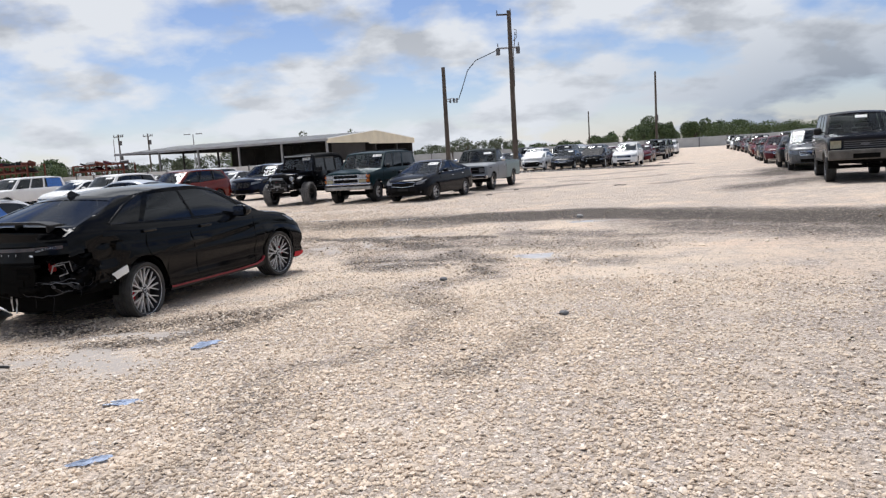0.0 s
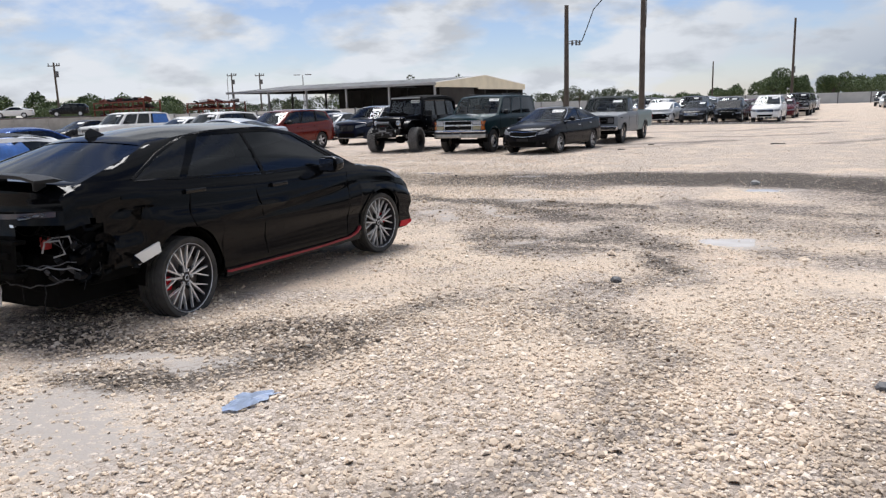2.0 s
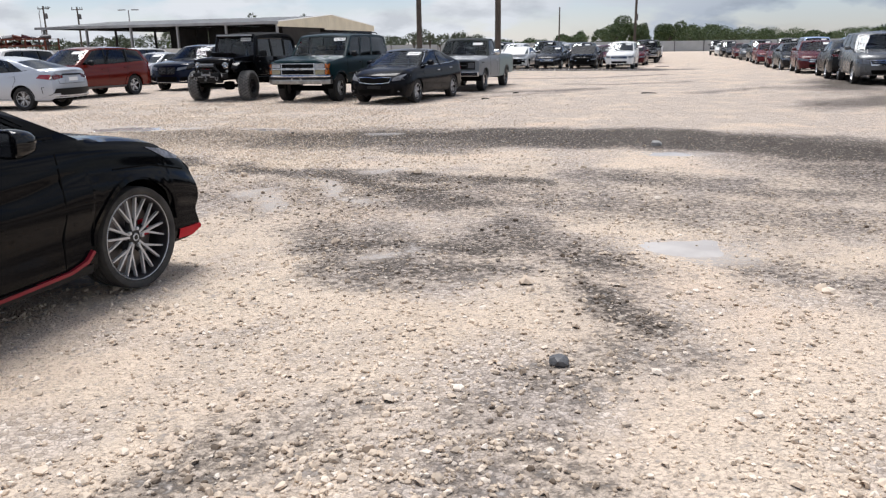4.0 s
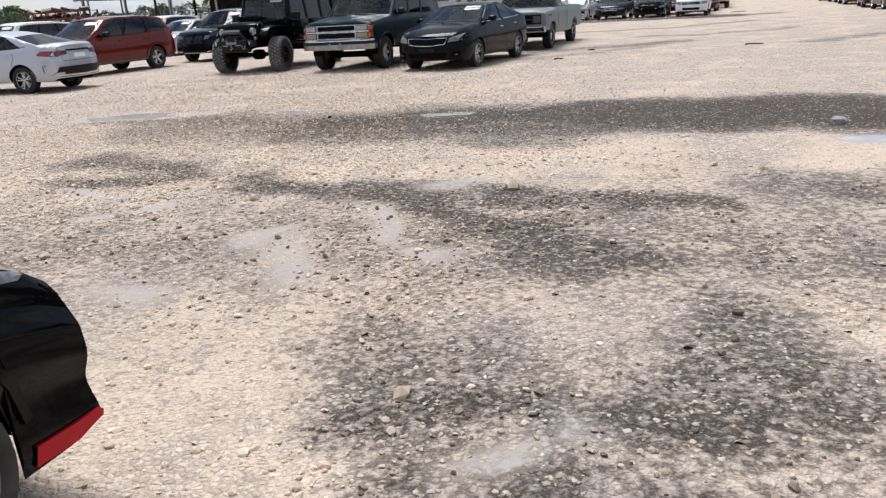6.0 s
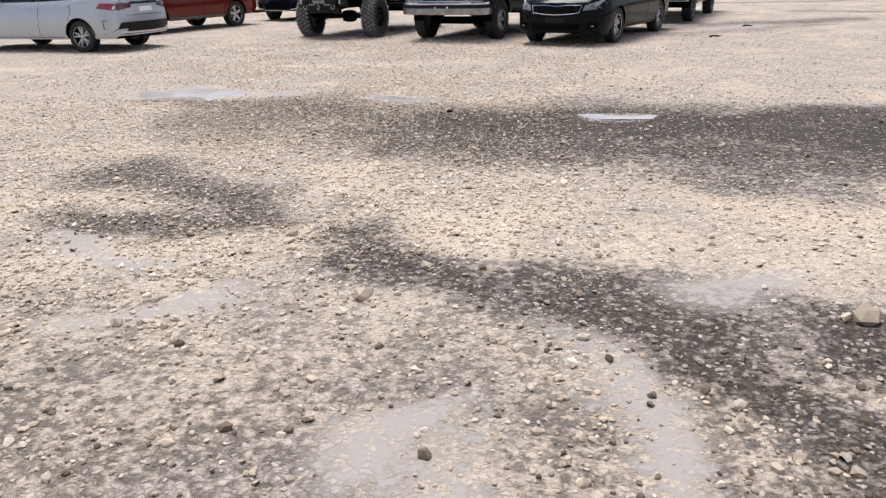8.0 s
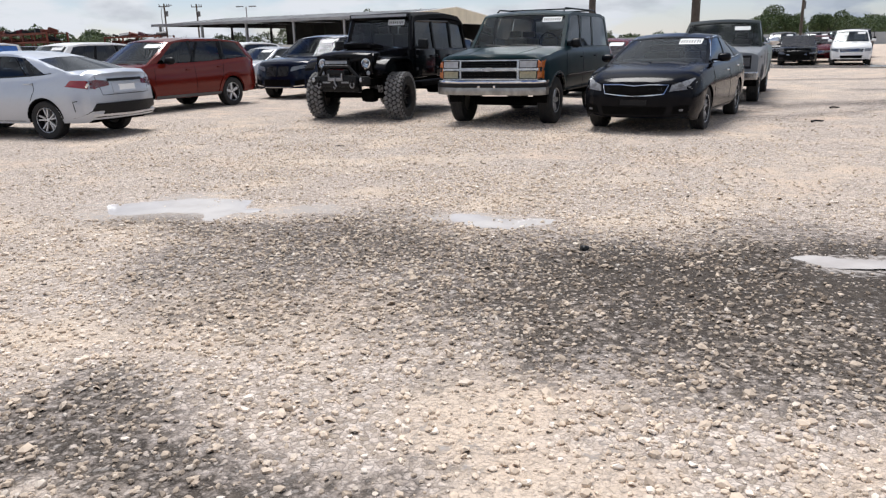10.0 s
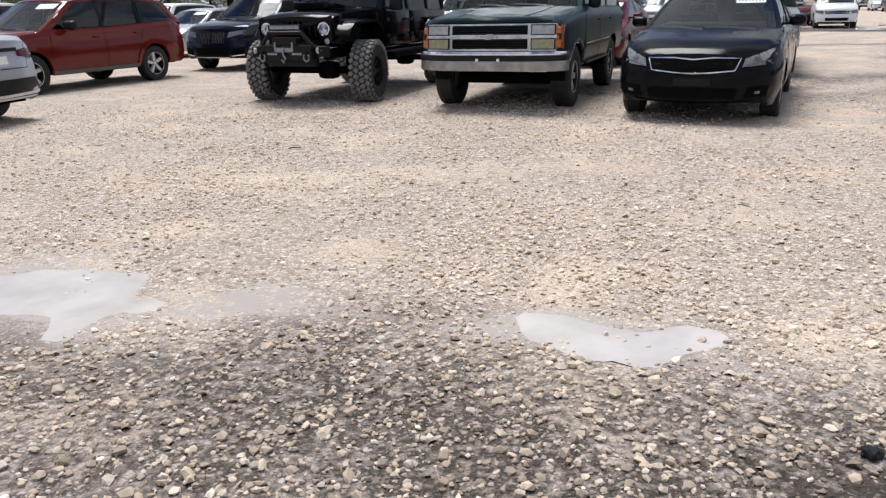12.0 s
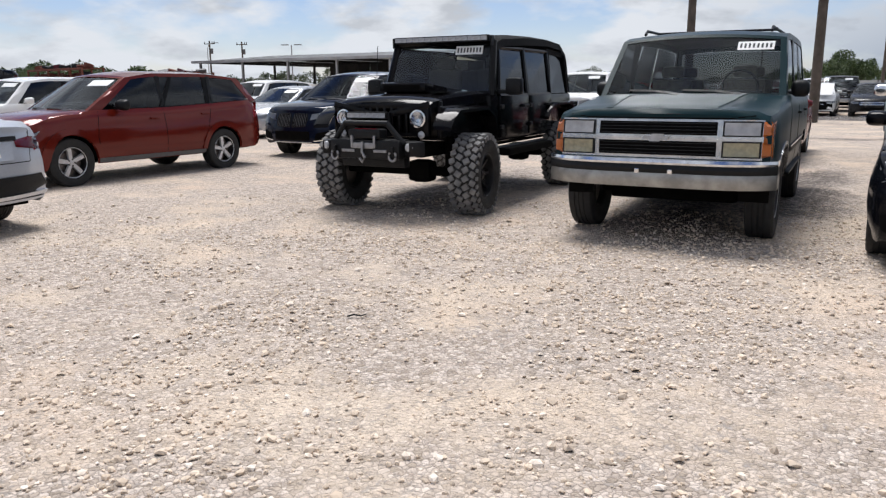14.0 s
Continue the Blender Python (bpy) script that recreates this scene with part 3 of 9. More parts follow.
            for i in range(len(vv) - 1):
                for j in range(len(aa) - 1):
                    vm, am = (vv[i] + vv[i + 1]) / 2, (aa[j] + aa[j + 1]) / 2
                    q = (grid[i][j], grid[i][j + 1], grid[i + 1][j + 1], grid[i + 1][j])
                    if lo < vm < hi and abs(am) < 0.93 and not (u == 1.0 and sp.get("norear")):
                        pb = panes.setdefault(nm, bmesh.new())
                        pb.faces.new([pb.verts.new(v.co + Vector((-0.008 if u == 0 else 0.008, 0, -0.003))) for v in q])
                    else:
                        bm.faces.new(q)
        for pb in panes.values():
            bmesh.ops.remove_doubles(pb, verts=pb.verts, dist=0.0005)
            bmesh.ops.recalc_face_normals(pb, faces=pb.faces)
        return panes

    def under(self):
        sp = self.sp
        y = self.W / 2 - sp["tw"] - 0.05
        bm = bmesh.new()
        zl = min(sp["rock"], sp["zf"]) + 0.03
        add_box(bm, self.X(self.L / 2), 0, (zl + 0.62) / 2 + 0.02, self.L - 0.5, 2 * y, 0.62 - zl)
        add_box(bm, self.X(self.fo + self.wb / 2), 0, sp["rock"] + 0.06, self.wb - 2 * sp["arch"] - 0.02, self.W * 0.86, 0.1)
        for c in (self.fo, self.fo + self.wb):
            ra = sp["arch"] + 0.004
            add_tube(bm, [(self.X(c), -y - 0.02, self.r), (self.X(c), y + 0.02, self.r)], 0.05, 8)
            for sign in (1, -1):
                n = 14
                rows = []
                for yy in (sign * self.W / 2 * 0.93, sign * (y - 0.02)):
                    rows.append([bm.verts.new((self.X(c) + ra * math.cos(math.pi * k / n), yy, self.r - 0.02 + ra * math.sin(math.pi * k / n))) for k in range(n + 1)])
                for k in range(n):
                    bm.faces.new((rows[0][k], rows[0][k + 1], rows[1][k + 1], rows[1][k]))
        part("underbody", bm, UNDER_SHADE, self.root, "dark dusty underside")

    def wheels(self):
        sp = self.sp
        me_r, me_t, me_d, spokes = wheel_meshes(self.r, sp["rim"], sp["tw"], "disc" if sp.get("far") else sp.get("style", "ten"), sp.get("tyre", RUBBER), sp.get("rimmat", ALLOY))
        for c, steer in ((self.fo, sp.get("steer", 0)), (self.fo + self.wb, 0)):
            for sign in (1, -1):
                if (c == self.fo, sign) in sp.get("nowheel", ()):
                    continue
                y = self.W / 2 * sp.get("trackf", 0.985) - sp["tw"] / 2 - 0.012
                drop = sp.get("drop", 0.0) if c != self.fo else 0.0
                toe = sp.get("toe", 0.0) if c != self.fo and sign < 0 else 0.0
                m = pose(self.X(c), sign * y, self.r - 0.008 - drop, 0, 0, steer + toe + (0 if sign > 0 else 180))
                w = share("wheel", me_r, self.root, m)
                share("tyre", me_t, w, Matrix())
                for ms in spokes:
                    share("spoke", ms, w, Matrix())
                if not sp.get("far"):
                    d = share("brake_disc", me_d, w, Matrix())
                    if sp.get("caliper"):
                        bm = box((0.15 if c == self.fo else -0.15) * sign, 0.004, 0.03 if c == self.fo else -0.02, 0.06, 0.05, 0.11, 0.015)
                        part("brake_caliper", bm, sp["caliper"], w, "red painted brake caliper")

    def cabin(self):
        sp = self.sp
        if not sp.get("gh") or sp.get("far"):
            return
        b0, t0, t1, b1 = sp["gh"]
        zb = self.top(lerp(b0, b1, 0.4))
        mat = sp.get("seat", SEAT)
        rows = sp.get("seats", (0.47, 0.75))
        for f in rows:
            for sign in ((1, -1) if f == rows[0] else (1, -1)):
                s = lerp(b0, b1, f)
                bm = bmesh.new()
                hgt = min(0.34, (self.H - zb) * 0.62)
                add_box(bm, self.X(s), sign * self.W * 0.2, zb + hgt * 0.22, 0.14, 0.44, hgt * 0.62, bevel=0.05)
                add_box(bm, self.X(s) - 0.02, sign * self.W * 0.2, zb + hgt * 0.78, 0.09, 0.26, hgt * 0.36, bevel=0.04)
                part("seat", bm, mat, self.root, smooth=50)
        s = b0 + 0.42
        part("dashboard", box(self.X(s), 0, zb + 0.0, 0.40, self.W * 0.66, 0.12, 0.04), DASH, self.root)
        bm = bmesh.new()
        ring = [(self.X(s + 0.36) + 0.1 * math.sin(a) * 0.4, self.W * 0.2 + 0.18 * math.cos(a), zb + 0.10 + 0.17 * math.sin(a)) for a in np.linspace(0, 2 * math.pi, 21)]
        add_tube(bm, ring, 0.014, 6, False)
        part("steering_wheel", bm, PLASTIC, self.root)

    # ---- things laid on the skin
    def skin(self, a, b, side):
        big = 6.0
        o, d = {"L": ((self.X(a), big, b), (0, -1, 0)), "R": ((self.X(a), -big, b), (0, 1, 0)), "F": ((big, a, b), (-1, 0, 0)),
                "B": ((-big, a, b), (1, 0, 0)), "T": ((self.X(a), b, big), (0, 0, -1))}[side]
        hit = self.bvh.ray_cast(Vector(o), Vector(d))
        if hit[0] is None:
            o2 = {"L": (self.X(a), self.W / 2, b), "R": (self.X(a), -self.W / 2, b), "F": (self.X(0), a, b), "B": (self.X(self.L), a, b), "T": (self.X(a), b, self.H)}[side]
            hit = self.bvh.find_nearest(Vector(o2))
        return hit[0], -Vector(d)

    def patch(self, name, pts, side, mat, thick=0.008, back=0.03, label="", parent=None, rings=3, dense=0.07, inset=0.0):
        """A raised piece whose outline (in side, front or top view) follows the skin."""
        inset = min(inset, 0.007)
        thick = max(thick, inset + 0.004)
        out = []
        n = len(pts)
        for i in range(n):
            p, q = Vector(pts[i]), Vector(pts[(i + 1) % n])
            k = max(1, int((q - p).length / dense))
            out += [p.lerp(q, j / k) for j in range(k)]
        c = sum(out, Vector((0, 0))) / len(out)
        bm = bmesh.new()
        prev = None
        for ri in range(rings, 0, -1):
            f = ri / rings
            ring = []
            for p in out:
                q = c.lerp(p, f)
                h, nrm = self.skin(q.x, q.y, side)
                ring.append(bm.verts.new(h + nrm * (thick - inset * (1 - f))))
            if prev is None:
                rim = []
                for p, v in zip(out, ring):
                    rim.append(bm.verts.new(v.co - nrm * (thick + back)))
                for i in range(len(ring)):
                    j = (i + 1) % len(ring)
                    bm.faces.new((ring[i], ring[j], rim[j], rim[i]))
            else:
                for i in range(len(ring)):
                    j = (i + 1) % len(ring)
                    bm.faces.new((prev[i], prev[j], ring[j], ring[i]))
            prev = ring
        h, nrm = self.skin(c.x, c.y, side)
        cv = bm.verts.new(h + nrm * (thick - inset))
        for i in range(len(prev)):
            bm.faces.new((prev[i], prev[(i + 1) % len(prev)], cv))
        bmesh.ops.recalc_face_normals(bm, faces=bm.faces)
        return part(name, bm, mat, parent or self.root, label, smooth=40)

    def strip(self, name, pts, width, side, mat, thick=0.006, label="", parent=None, dense=0.08, back=0.03, closed=False):
        """A narrow ribbon along a polyline on the skin."""
        line = []
        seq = list(pts) + ([pts[0]] if closed else [])
        for p, q in zip(seq, seq[1:]):
            p, q = Vector(p), Vector(q)
            k = max(1, int((q - p).length / dense))
            line += [p.lerp(q, j / k) for j in range(k)]
        line.append(Vector(seq[-1]))
        bm = bmesh.new()
        rows = []
        for i, p in enumerate(line):
            d = line[min(i + 1, len(line) - 1)] - line[max(i - 1, 0)]
            d = d.normalized() if d.length > 1e-6 else Vector((1, 0))
            nn = Vector((-d.y, d.x)) * width / 2
            row = []
            for q, off in ((p + nn, -back), (p + nn, thick), (p - nn, thick), (p - nn, -back)):
                h, nrm = self.skin(q.x, q.y, side)
                row.append(bm.verts.new(h + nrm * off))
            rows.append(row)
        for a, b in zip(rows, rows[1:]):
            for k in range(3):
                bm.faces.new((a[k], a[k + 1], b[k + 1], b[k]))
        bmesh.ops.recalc_face_normals(bm, faces=bm.faces)
        return part(name, bm, mat, parent or self.root, label, smooth=40)

    def seams(self, lines, width=0.008):
        for side in ("L", "R"):
            for pts in lines:
                self.strip("door_gap", pts, width, side, UNDER_SHADE, thick=0.003, back=0.01)

    def handles(self, spots, mat, length=0.17, tall=0.026):
        for side in ("L", "R"):
            sg = 1 if side == "L" else -1
            for s, z in spots:
                h, nrm = self.skin(s, z, side)
                bm = bmesh.new()
                add_box(bm, h.x, h.y + sg * 0.024, h.z, length, 0.024, tall, bevel=0.009)
                for k in (-1, 1):
                    add_box(bm, h.x + k * length * 0.4, h.y + sg * 0.004, h.z, 0.03, 0.03, tall * 0.85)
                part("door_handle", bm, mat, self.root, smooth=40)

    def mirrors(self, s, z, mat, size=(0.13, 0.20, 0.14), sides=("L", "R"), out=0.09):
        for side in sides:
            sg = 1 if side == "L" else -1
            h, nrm = self.skin(s, z, side)
            bm = bmesh.new()
            bmesh.ops.create_uvsphere(bm, u_segments=18, v_segments=12, radius=1.0)
            for v in bm.verts:
                q = [math.copysign(abs(a) ** 0.62, a) for a in v.co]
                q[0] = max(q[0], -0.55) * (1.25 if q[0] > 0 else 0.9)
                lean = 0.15 * (q[1] * sg + 0.2) * size[1] / 2
                v.co = (h.x - 0.02 + q[0] * size[0] / 2 - lean, h.y + sg * (out + size[1] * 0.4) + q[1] * size[1] / 2, z + 0.03 + q[2] * size[2] / 2 * (1 - 0.22 * max(q[0], 0)))
            add_box(bm, h.x, h.y + sg * out * 0.5, z - 0.01, 0.06, out + 0.06, 0.035, bevel=0.012)
            m = part("side_mirror", bm, mat, self.root, smooth=50)
            g = bmesh.new()
            add_box(g, h.x - 0.02 - size[0] * 0.25 - 0.012, h.y + sg * (out + size[1] * 0.4), z + 0.03, 0.004, size[1] * 0.8, size[2] * 0.75, bevel=0.0015)
            part("mirror_glass", g, CHROME, m)

    def lamp(self, name, pts, side, mat, label="", deep=0.02, lens=True, parent=None):
        ob = self.patch(name, pts, side, mat, 0.002, 0.03, label, inset=deep, parent=parent)
        if lens:
            self.patch("lens", pts, side, LENS, 0.016, 0.004, parent=ob)
        return ob

    def tear(self, gone, dent=None):
        """Cuts away the body panels where gone(s, y, z) holds and dents the rest."""
        bm = bmesh.new()
        bm.from_mesh(self.body.data)
        off = self.wb / 2 + self.fo
        bmesh.ops.delete(bm, geom=[f for f in bm.faces if gone(off - f.calc_center_median().x, f.calc_center_median().y, f.calc_center_median().z)], context="FACES")
        if dent:
            for v in bm.verts:
                v.co += Vector(dent(off - v.co.x, v.co.y, v.co.z))
        bm.to_mesh(self.body.data)
        bm.free()

    def sticker(self, y, v, w=0.34, h=0.085, digits=8, u=0.0):
        """A white stock slip behind the top of the windshield, with a row of dark marks."""
        p = self.gh(0.0, v, 1)
        z = p.z
        ob = self.patch("stock_slip", [(y - w / 2, z - h / 2), (y + w / 2, z - h / 2), (y + w / 2, z + h / 2), (y - w / 2, z + h / 2)], "F", PAPER, 0.004, 0.004, "white paper slip with dark printed marks")
        if digits:
            self.marks(ob, y, z, w, h, digits, "F")
        return ob

    def marks(self, ob, y, z, w, h, digits, side):
        for k in range(digits):
            yy = y - w / 2 + w * (k + 0.8) / (digits + 0.6)
            self.patch("printed_bar", [(yy - w * 0.028, z - h * 0.27), (yy + w * 0.028, z - h * 0.27), (yy + w * 0.028, z + h * 0.27), (yy - w * 0.028, z + h * 0.27)],
                       side, INK, 0.0055, 0.001, parent=ob, rings=1)


def circle2(cx, cy, rx, ry=None, n=18):
    ry = ry or rx
    return [(cx + rx * math.cos(2 * math.pi * k / n), cy + ry * math.sin(2 * math.pi * k / n)) for k in range(n)]


def rect2(x0, y0, x1, y1):
    return [(x0, y0), (x1, y0), (x1, y1), (x0, y1)]


def flip(pts):
    return [(-a, b) for a, b in pts]


def by_axle(x, y, heading, back):
    """Mid wheelbase from the middle of an axle that lies back metres ahead of it."""
    return (x - back * math.cos(radians(heading)), y - back * math.sin(radians(heading)))


def spec(base, **kw):
    d = dict(base)
    d.update(kw)
    return d


SEDAN = dict(L=4.85, W=1.83, H=1.455, wb=2.795, fo=0.96, r=0.335, rim=0.215, tw=0.215, arch=0.375, rock=0.25, zf=0.20, zr=0.26,
             top=[(0, 0.68), (0.10, 0.735), (0.5, 0.84), (1.2, 0.955), (1.4, 0.975), (2.6, 0.985), (3.7, 1.03), (4.3, 1.09), (4.7, 1.09), (4.85, 1.04)],
             gh=(1.22, 2.12, 3.42, 4.38), roof=[(0, 1.40), (0.3, 1.455), (0.6, 1.45), (1, 1.37)], wins=[(0.07, 0.455), (0.485, 0.80)],
             nose=[(0.15, -0.10), (0.32, 0.0), (0.5, 0.0), (0.72, -0.10)], tail=[(0.2, -0.10), (0.4, 0.0), (0.62, 0.0), (1.0, -0.06)],
             glass={"side_window": GLASS_DARK, "rear_window": GLASS_DARK}, sweepf=0.30, sweepr=0.20, posts=True)
SUV = dict(L=4.887, W=1.834, H=1.69, wb=2.89, fo=0.95, r=0.355, rim=0.225, tw=0.225, arch=0.41, rock=0.30, zf=0.26, zr=0.34,
           top=[(0, 0.82), (0.10, 0.90), (0.5, 1.0), (1.2, 1.07), (1.45, 1.09), (2.6, 1.10), (3.8, 1.15), (4.6, 1.18), (4.887, 1.14)],
           gh=(1.28, 2.08, 4.42, 4.82), roof=[(0, 1.62), (0.25, 1.69), (0.6, 1.69), (1, 1.62)], wins=[(0.07, 0.36), (0.39, 0.64), (0.68, 0.93)],
           nose=[(0.2, -0.08), (0.4, 0.0), (0.6, 0.0), (0.9, -0.09)], tail=[(0.3, -0.08), (0.5, 0.0), (0.7, 0.0), (1.2, -0.07)],
           wr=0.74, glass={"side_window": GLASS_DARK, "rear_window": GLASS_DARK}, sweepf=0.26, sweepr=0.14, posts=True)
BOXY = dict(L=5.07, W=1.95, H=1.84, wb=2.985, fo=0.87, r=0.372, rim=0.21, tw=0.25, arch=0.44, archn=2.6, rock=0.44, zf=0.55, zr=0.50,
            top=[(0, 1.04), (0.05, 1.085), (0.5, 1.115), (1.3, 1.165), (1.5, 1.17), (3.0, 1.17), (4.9, 1.17), (5.07, 1.16)],
            gh=(1.36, 1.93, 4.86, 5.05), roof=[(0, 1.775), (0.12, 1.83), (0.8, 1.84), (1, 1.79)], wins=[(0.05, 0.285), (0.315, 0.55), (0.585, 0.95)],
            prof=[(-0.4, 0.93), (0, 0.955), (0.15, 0.985), (0.45, 1.0), (0.75, 1.0), (0.9, 0.985), (1.0, 0.945)],
            wid=[(0, 0.945), (0.3, 0.98), (1.2, 1.0), (4.0, 1.0), (5.07, 0.97)],
            nose=[(0.3, 0.0), (1.0, -0.01), (1.09, -0.03)], tail=[(0.3, 0.0), (1.2, 0.0)], wr=0.80, vp=1.1,
            glass={"side_window": GLASS_DARK, "rear_window": GLASS_DARK}, soft=0.04, sweepf=0.07, sweepr=0.05, bowf=0.10, bowr=0.05, crown=0.03)
PICKUP = spec(BOXY, L=5.45, W=1.98, H=1.82, wb=3.33, fo=0.82, gh=(1.42, 1.92, 2.72, 2.86), top=[(0, 1.06), (0.06, 1.10), (0.6, 1.13), (1.4, 1.17), (1.6, 1.18), (2.85, 1.18), (2.9, 1.20), (5.45, 1.20)],
              roof=[(0, 1.76), (0.3, 1.82), (0.8, 1.815), (1, 1.78)], wins=[(0.12, 0.84)], bed=(3.0, 5.36, 0.72), wid=[(0, 0.95), (0.3, 0.98), (1.2, 1.0), (5.0, 1.0), (5.45, 0.98)],
              seats=(0.72,), rock=0.42)


def bars(car, y0, y1, z0, z1, side, n, mat, width=0.012, parent=None, thick=0.004):
    for k in range(n):
        z = lerp(z0, z1, (k + 0.5) / n)
        car.strip("grille_bar", [(y0, z), (y1, z)], width, side, mat, thick, parent=parent)


def wipers(car, mat=PLASTIC):
    for y0, y1, v0, v1 in ((0.55, -0.05, 0.05, 0.12), (-0.05, -0.6, 0.05, 0.12)):
        p, q = car.gh(0.0, v0, 1), car.gh(0.0, v1, 1)
        car.strip("wiper", [(y0, p.z), ((y0 + y1) / 2, lerp(p.z, q.z, 0.8)), (y1, q.z)], 0.018, "F", mat, 0.02, back=0.0)


def black_sedan_sporty():
    """The sporty black sedan with the torn rear quarter."""
    sp = spec(SEDAN, L=4.76, W=1.845, H=1.50, wb=2.79, fo=0.77, sweepf=0.05, sweepr=0.22, drop=0.035, nose=[(0.15, -0.05), (0.26, -0.06), (0.40, -0.085), (0.58, -0.085), (0.70, -0.12), (0.8, -0.16)], toe=7, r=0.335, rim=0.280, tw=0.245, arch=0.395, rock=0.22, style="mesh",
              top=[(0, 0.75), (0.10, 0.82), (0.5, 0.925), (1.1, 1.0), (1.35, 1.015), (2.5, 1.025), (3.5, 1.075), (4.15, 1.125), (4.6, 1.13), (4.76, 1.08)],
              wid=[(0, 0.965), (0.3, 0.985), (1.0, 1.0), (3.9, 1.0), (4.76, 0.96)],
              gh=(1.08, 1.92, 3.58, 4.42), roof=[(0, 1.43), (0.3, 1.50), (0.6, 1.495), (1, 1.425)], wins=[(0.07, 0.425), (0.437, 0.71)],
              crease=(1.15, 0.84, 3.25, 0.74, 0.026), prof=[(-0.4, 0.90), (0, 0.945), (0.10, 0.965), (0.3, 0.955), (0.52, 1.0), (0.66, 0.99), (0.74, 0.965), (0.9, 0.945), (1.0, 0.90)],
              tyre=RUBBER_DUSTY, caliper=RED_TRIM, steer=-3,
              glass={"side_window": GLASS_DARK, "rear_window": GLASS_REAR, "windshield": GLASS_DARK})
    c = Car("sports_sedan", "glossy black sedan with red trim and a torn rear corner", "car", (-3.787, 10.243), 68.6, sp,
            paint("black_paint", (0.0025, 0.0028, 0.0035), 0.05, dust=0.02, coat=0.0, spec=0.13))
    c.seams([[(1.42, 0.28), (1.38, 0.6), (1.36, 0.95)], [(2.62, 0.26), (2.66, 0.6), (2.72, 0.97)], [(3.42, 0.62), (3.50, 0.8), (3.45, 1.0)],
             [(1.42, 0.28), (3.2, 0.27)], [(0.95, 0.80), (0.6, 0.78), (0.25, 0.70)]])
    c.handles([(2.42, 0.935), (3.42, 0.985)], GLOSS_BLACK, 0.21, 0.036)
    c.mirrors(1.72, 1.03, GLOSS_BLACK, (0.19, 0.25, 0.155), out=0.07)
    for side in "LR":
        c.strip("side_skirt", [(1.22, 0.235), (1.6, 0.235), (3.18, 0.245)], 0.075, side, PLASTIC, 0.02)
        c.strip("red_sill", [(1.205, 0.35), (1.27, 0.30), (1.40, 0.268), (1.9, 0.255), (3.2, 0.262)], 0.022, side, CRIMSON, 0.026, "red sill line")
        c.patch("headlight", [(0.06, 0.735), (0.14, 0.815), (0.60, 0.895), (0.42, 0.80)], side, LAMP_SMOKED, 0.006)
        c.strip("splitter_end", [(0.03, 0.24), (0.20, 0.245), (0.37, 0.255)], 0.07, side, RED_TRIM, 0.012)
        c.patch("quarter_window", [(3.50, 1.095), (3.93, 1.115), (3.60, 1.28), (3.30, 1.40), (3.26, 1.38)], side, BLACK_GLASS, 0.005)
        c.strip("window_trim", [(1.30, 1.035), (2.5, 1.05), (3.5, 1.09), (3.95, 1.115)], 0.014, side, PILLAR, 0.006)
        c.strip("roof_trim", [(1.46, 1.12), (1.95, 1.40), (2.6, 1.455), (3.25, 1.425), (3.62, 1.29), (3.95, 1.12)], 0.014, side, PILLAR, 0.006)
        c.strip("belt_crease", [(0.95, 0.86), (2.0, 0.915), (3.2, 0.965), (4.1, 1.0)], 0.02, side, c.mat, 0.006)
        c.strip("arch_lip", [(c.fo + 0.405 * math.cos(a), c.r + 0.40 * math.sin(a)) for a in np.linspace(math.pi - 0.1, 0.1, 18)], 0.03, side, c.mat, 0.012)
    # rear lamp bar, lid edge, badge shapes
    c.strip("lid_edge", [(-0.72, 0.955), (0.72, 0.955)], 0.014, "B", UNDER_SHADE, 0.002)
    c.strip("lamp_bar", [(-0.80, 0.945), (-0.45, 0.93), (0, 0.925), (0.45, 0.93), (0.80, 0.945)], 0.035, "B", DARK_LAMP, 0.006)
    c.lamp("tail_light", [(-0.74, 0.935), (-0.54, 0.905), (-0.54, 0.93), (-0.74, 0.955)], "B", LAMP, "pale rear lamp end", 0.0)
    c.strip("badge", circle2(0.0, 1.02, 0.065, 0.035, 16), 0.009, "B", CHROME, 0.006, closed=True)
    c.strip("badge_stroke", [(-0.03, 1.005), (0.03, 1.035)], 0.009, "B", CHROME, 0.006)
    for k in range(7):
        c.strip("letter_bar", [(0.30 - k * 0.10, 0.870), (0.30 - k * 0.10, 0.890)], 0.008, "B", PLASTIC_CLEAR, 0.004)
    c.patch("emblem", [(-0.51, 0.858), (-0.475, 0.858), (-0.465, 0.876), (-0.50, 0.876)], "B", CHROME, 0.004)
    # wing on two posts
    bm = bmesh.new()
    x = c.X(4.56)
    for i, y in enumerate(np.linspace(-0.78, 0.78, 13)):
        d = 0.035 * (1 - (y / 0.78) ** 2)
        for dx, dz in ((0.10, -0.004), (0.02, 0.016), (-0.12, 0.012 + d * 0.3), (-0.12, -0.006), (0.02, -0.012)):
            bm.verts.new((x + dx - d, y, 1.20 + dz - 0.03 * max(0, abs(y) - 0.62) / 0.15))
    bm.verts.ensure_lookup_table()
    for i in range(12):
        for k in range(5):
            bm.faces.new([bm.verts[j] for j in (i * 5 + k, i * 5 + (k + 1) % 5, i * 5 + 5 + (k + 1) % 5, i * 5 + 5 + k)])
    for i in (0, 12):
        bm.faces.new([bm.verts[i * 5 + k] for k in range(5)])
    bmesh.ops.recalc_face_normals(bm, faces=bm.faces)
    wing = part("rear_wing", bm, PLASTIC, c.root, "black wing on short posts", smooth=50)
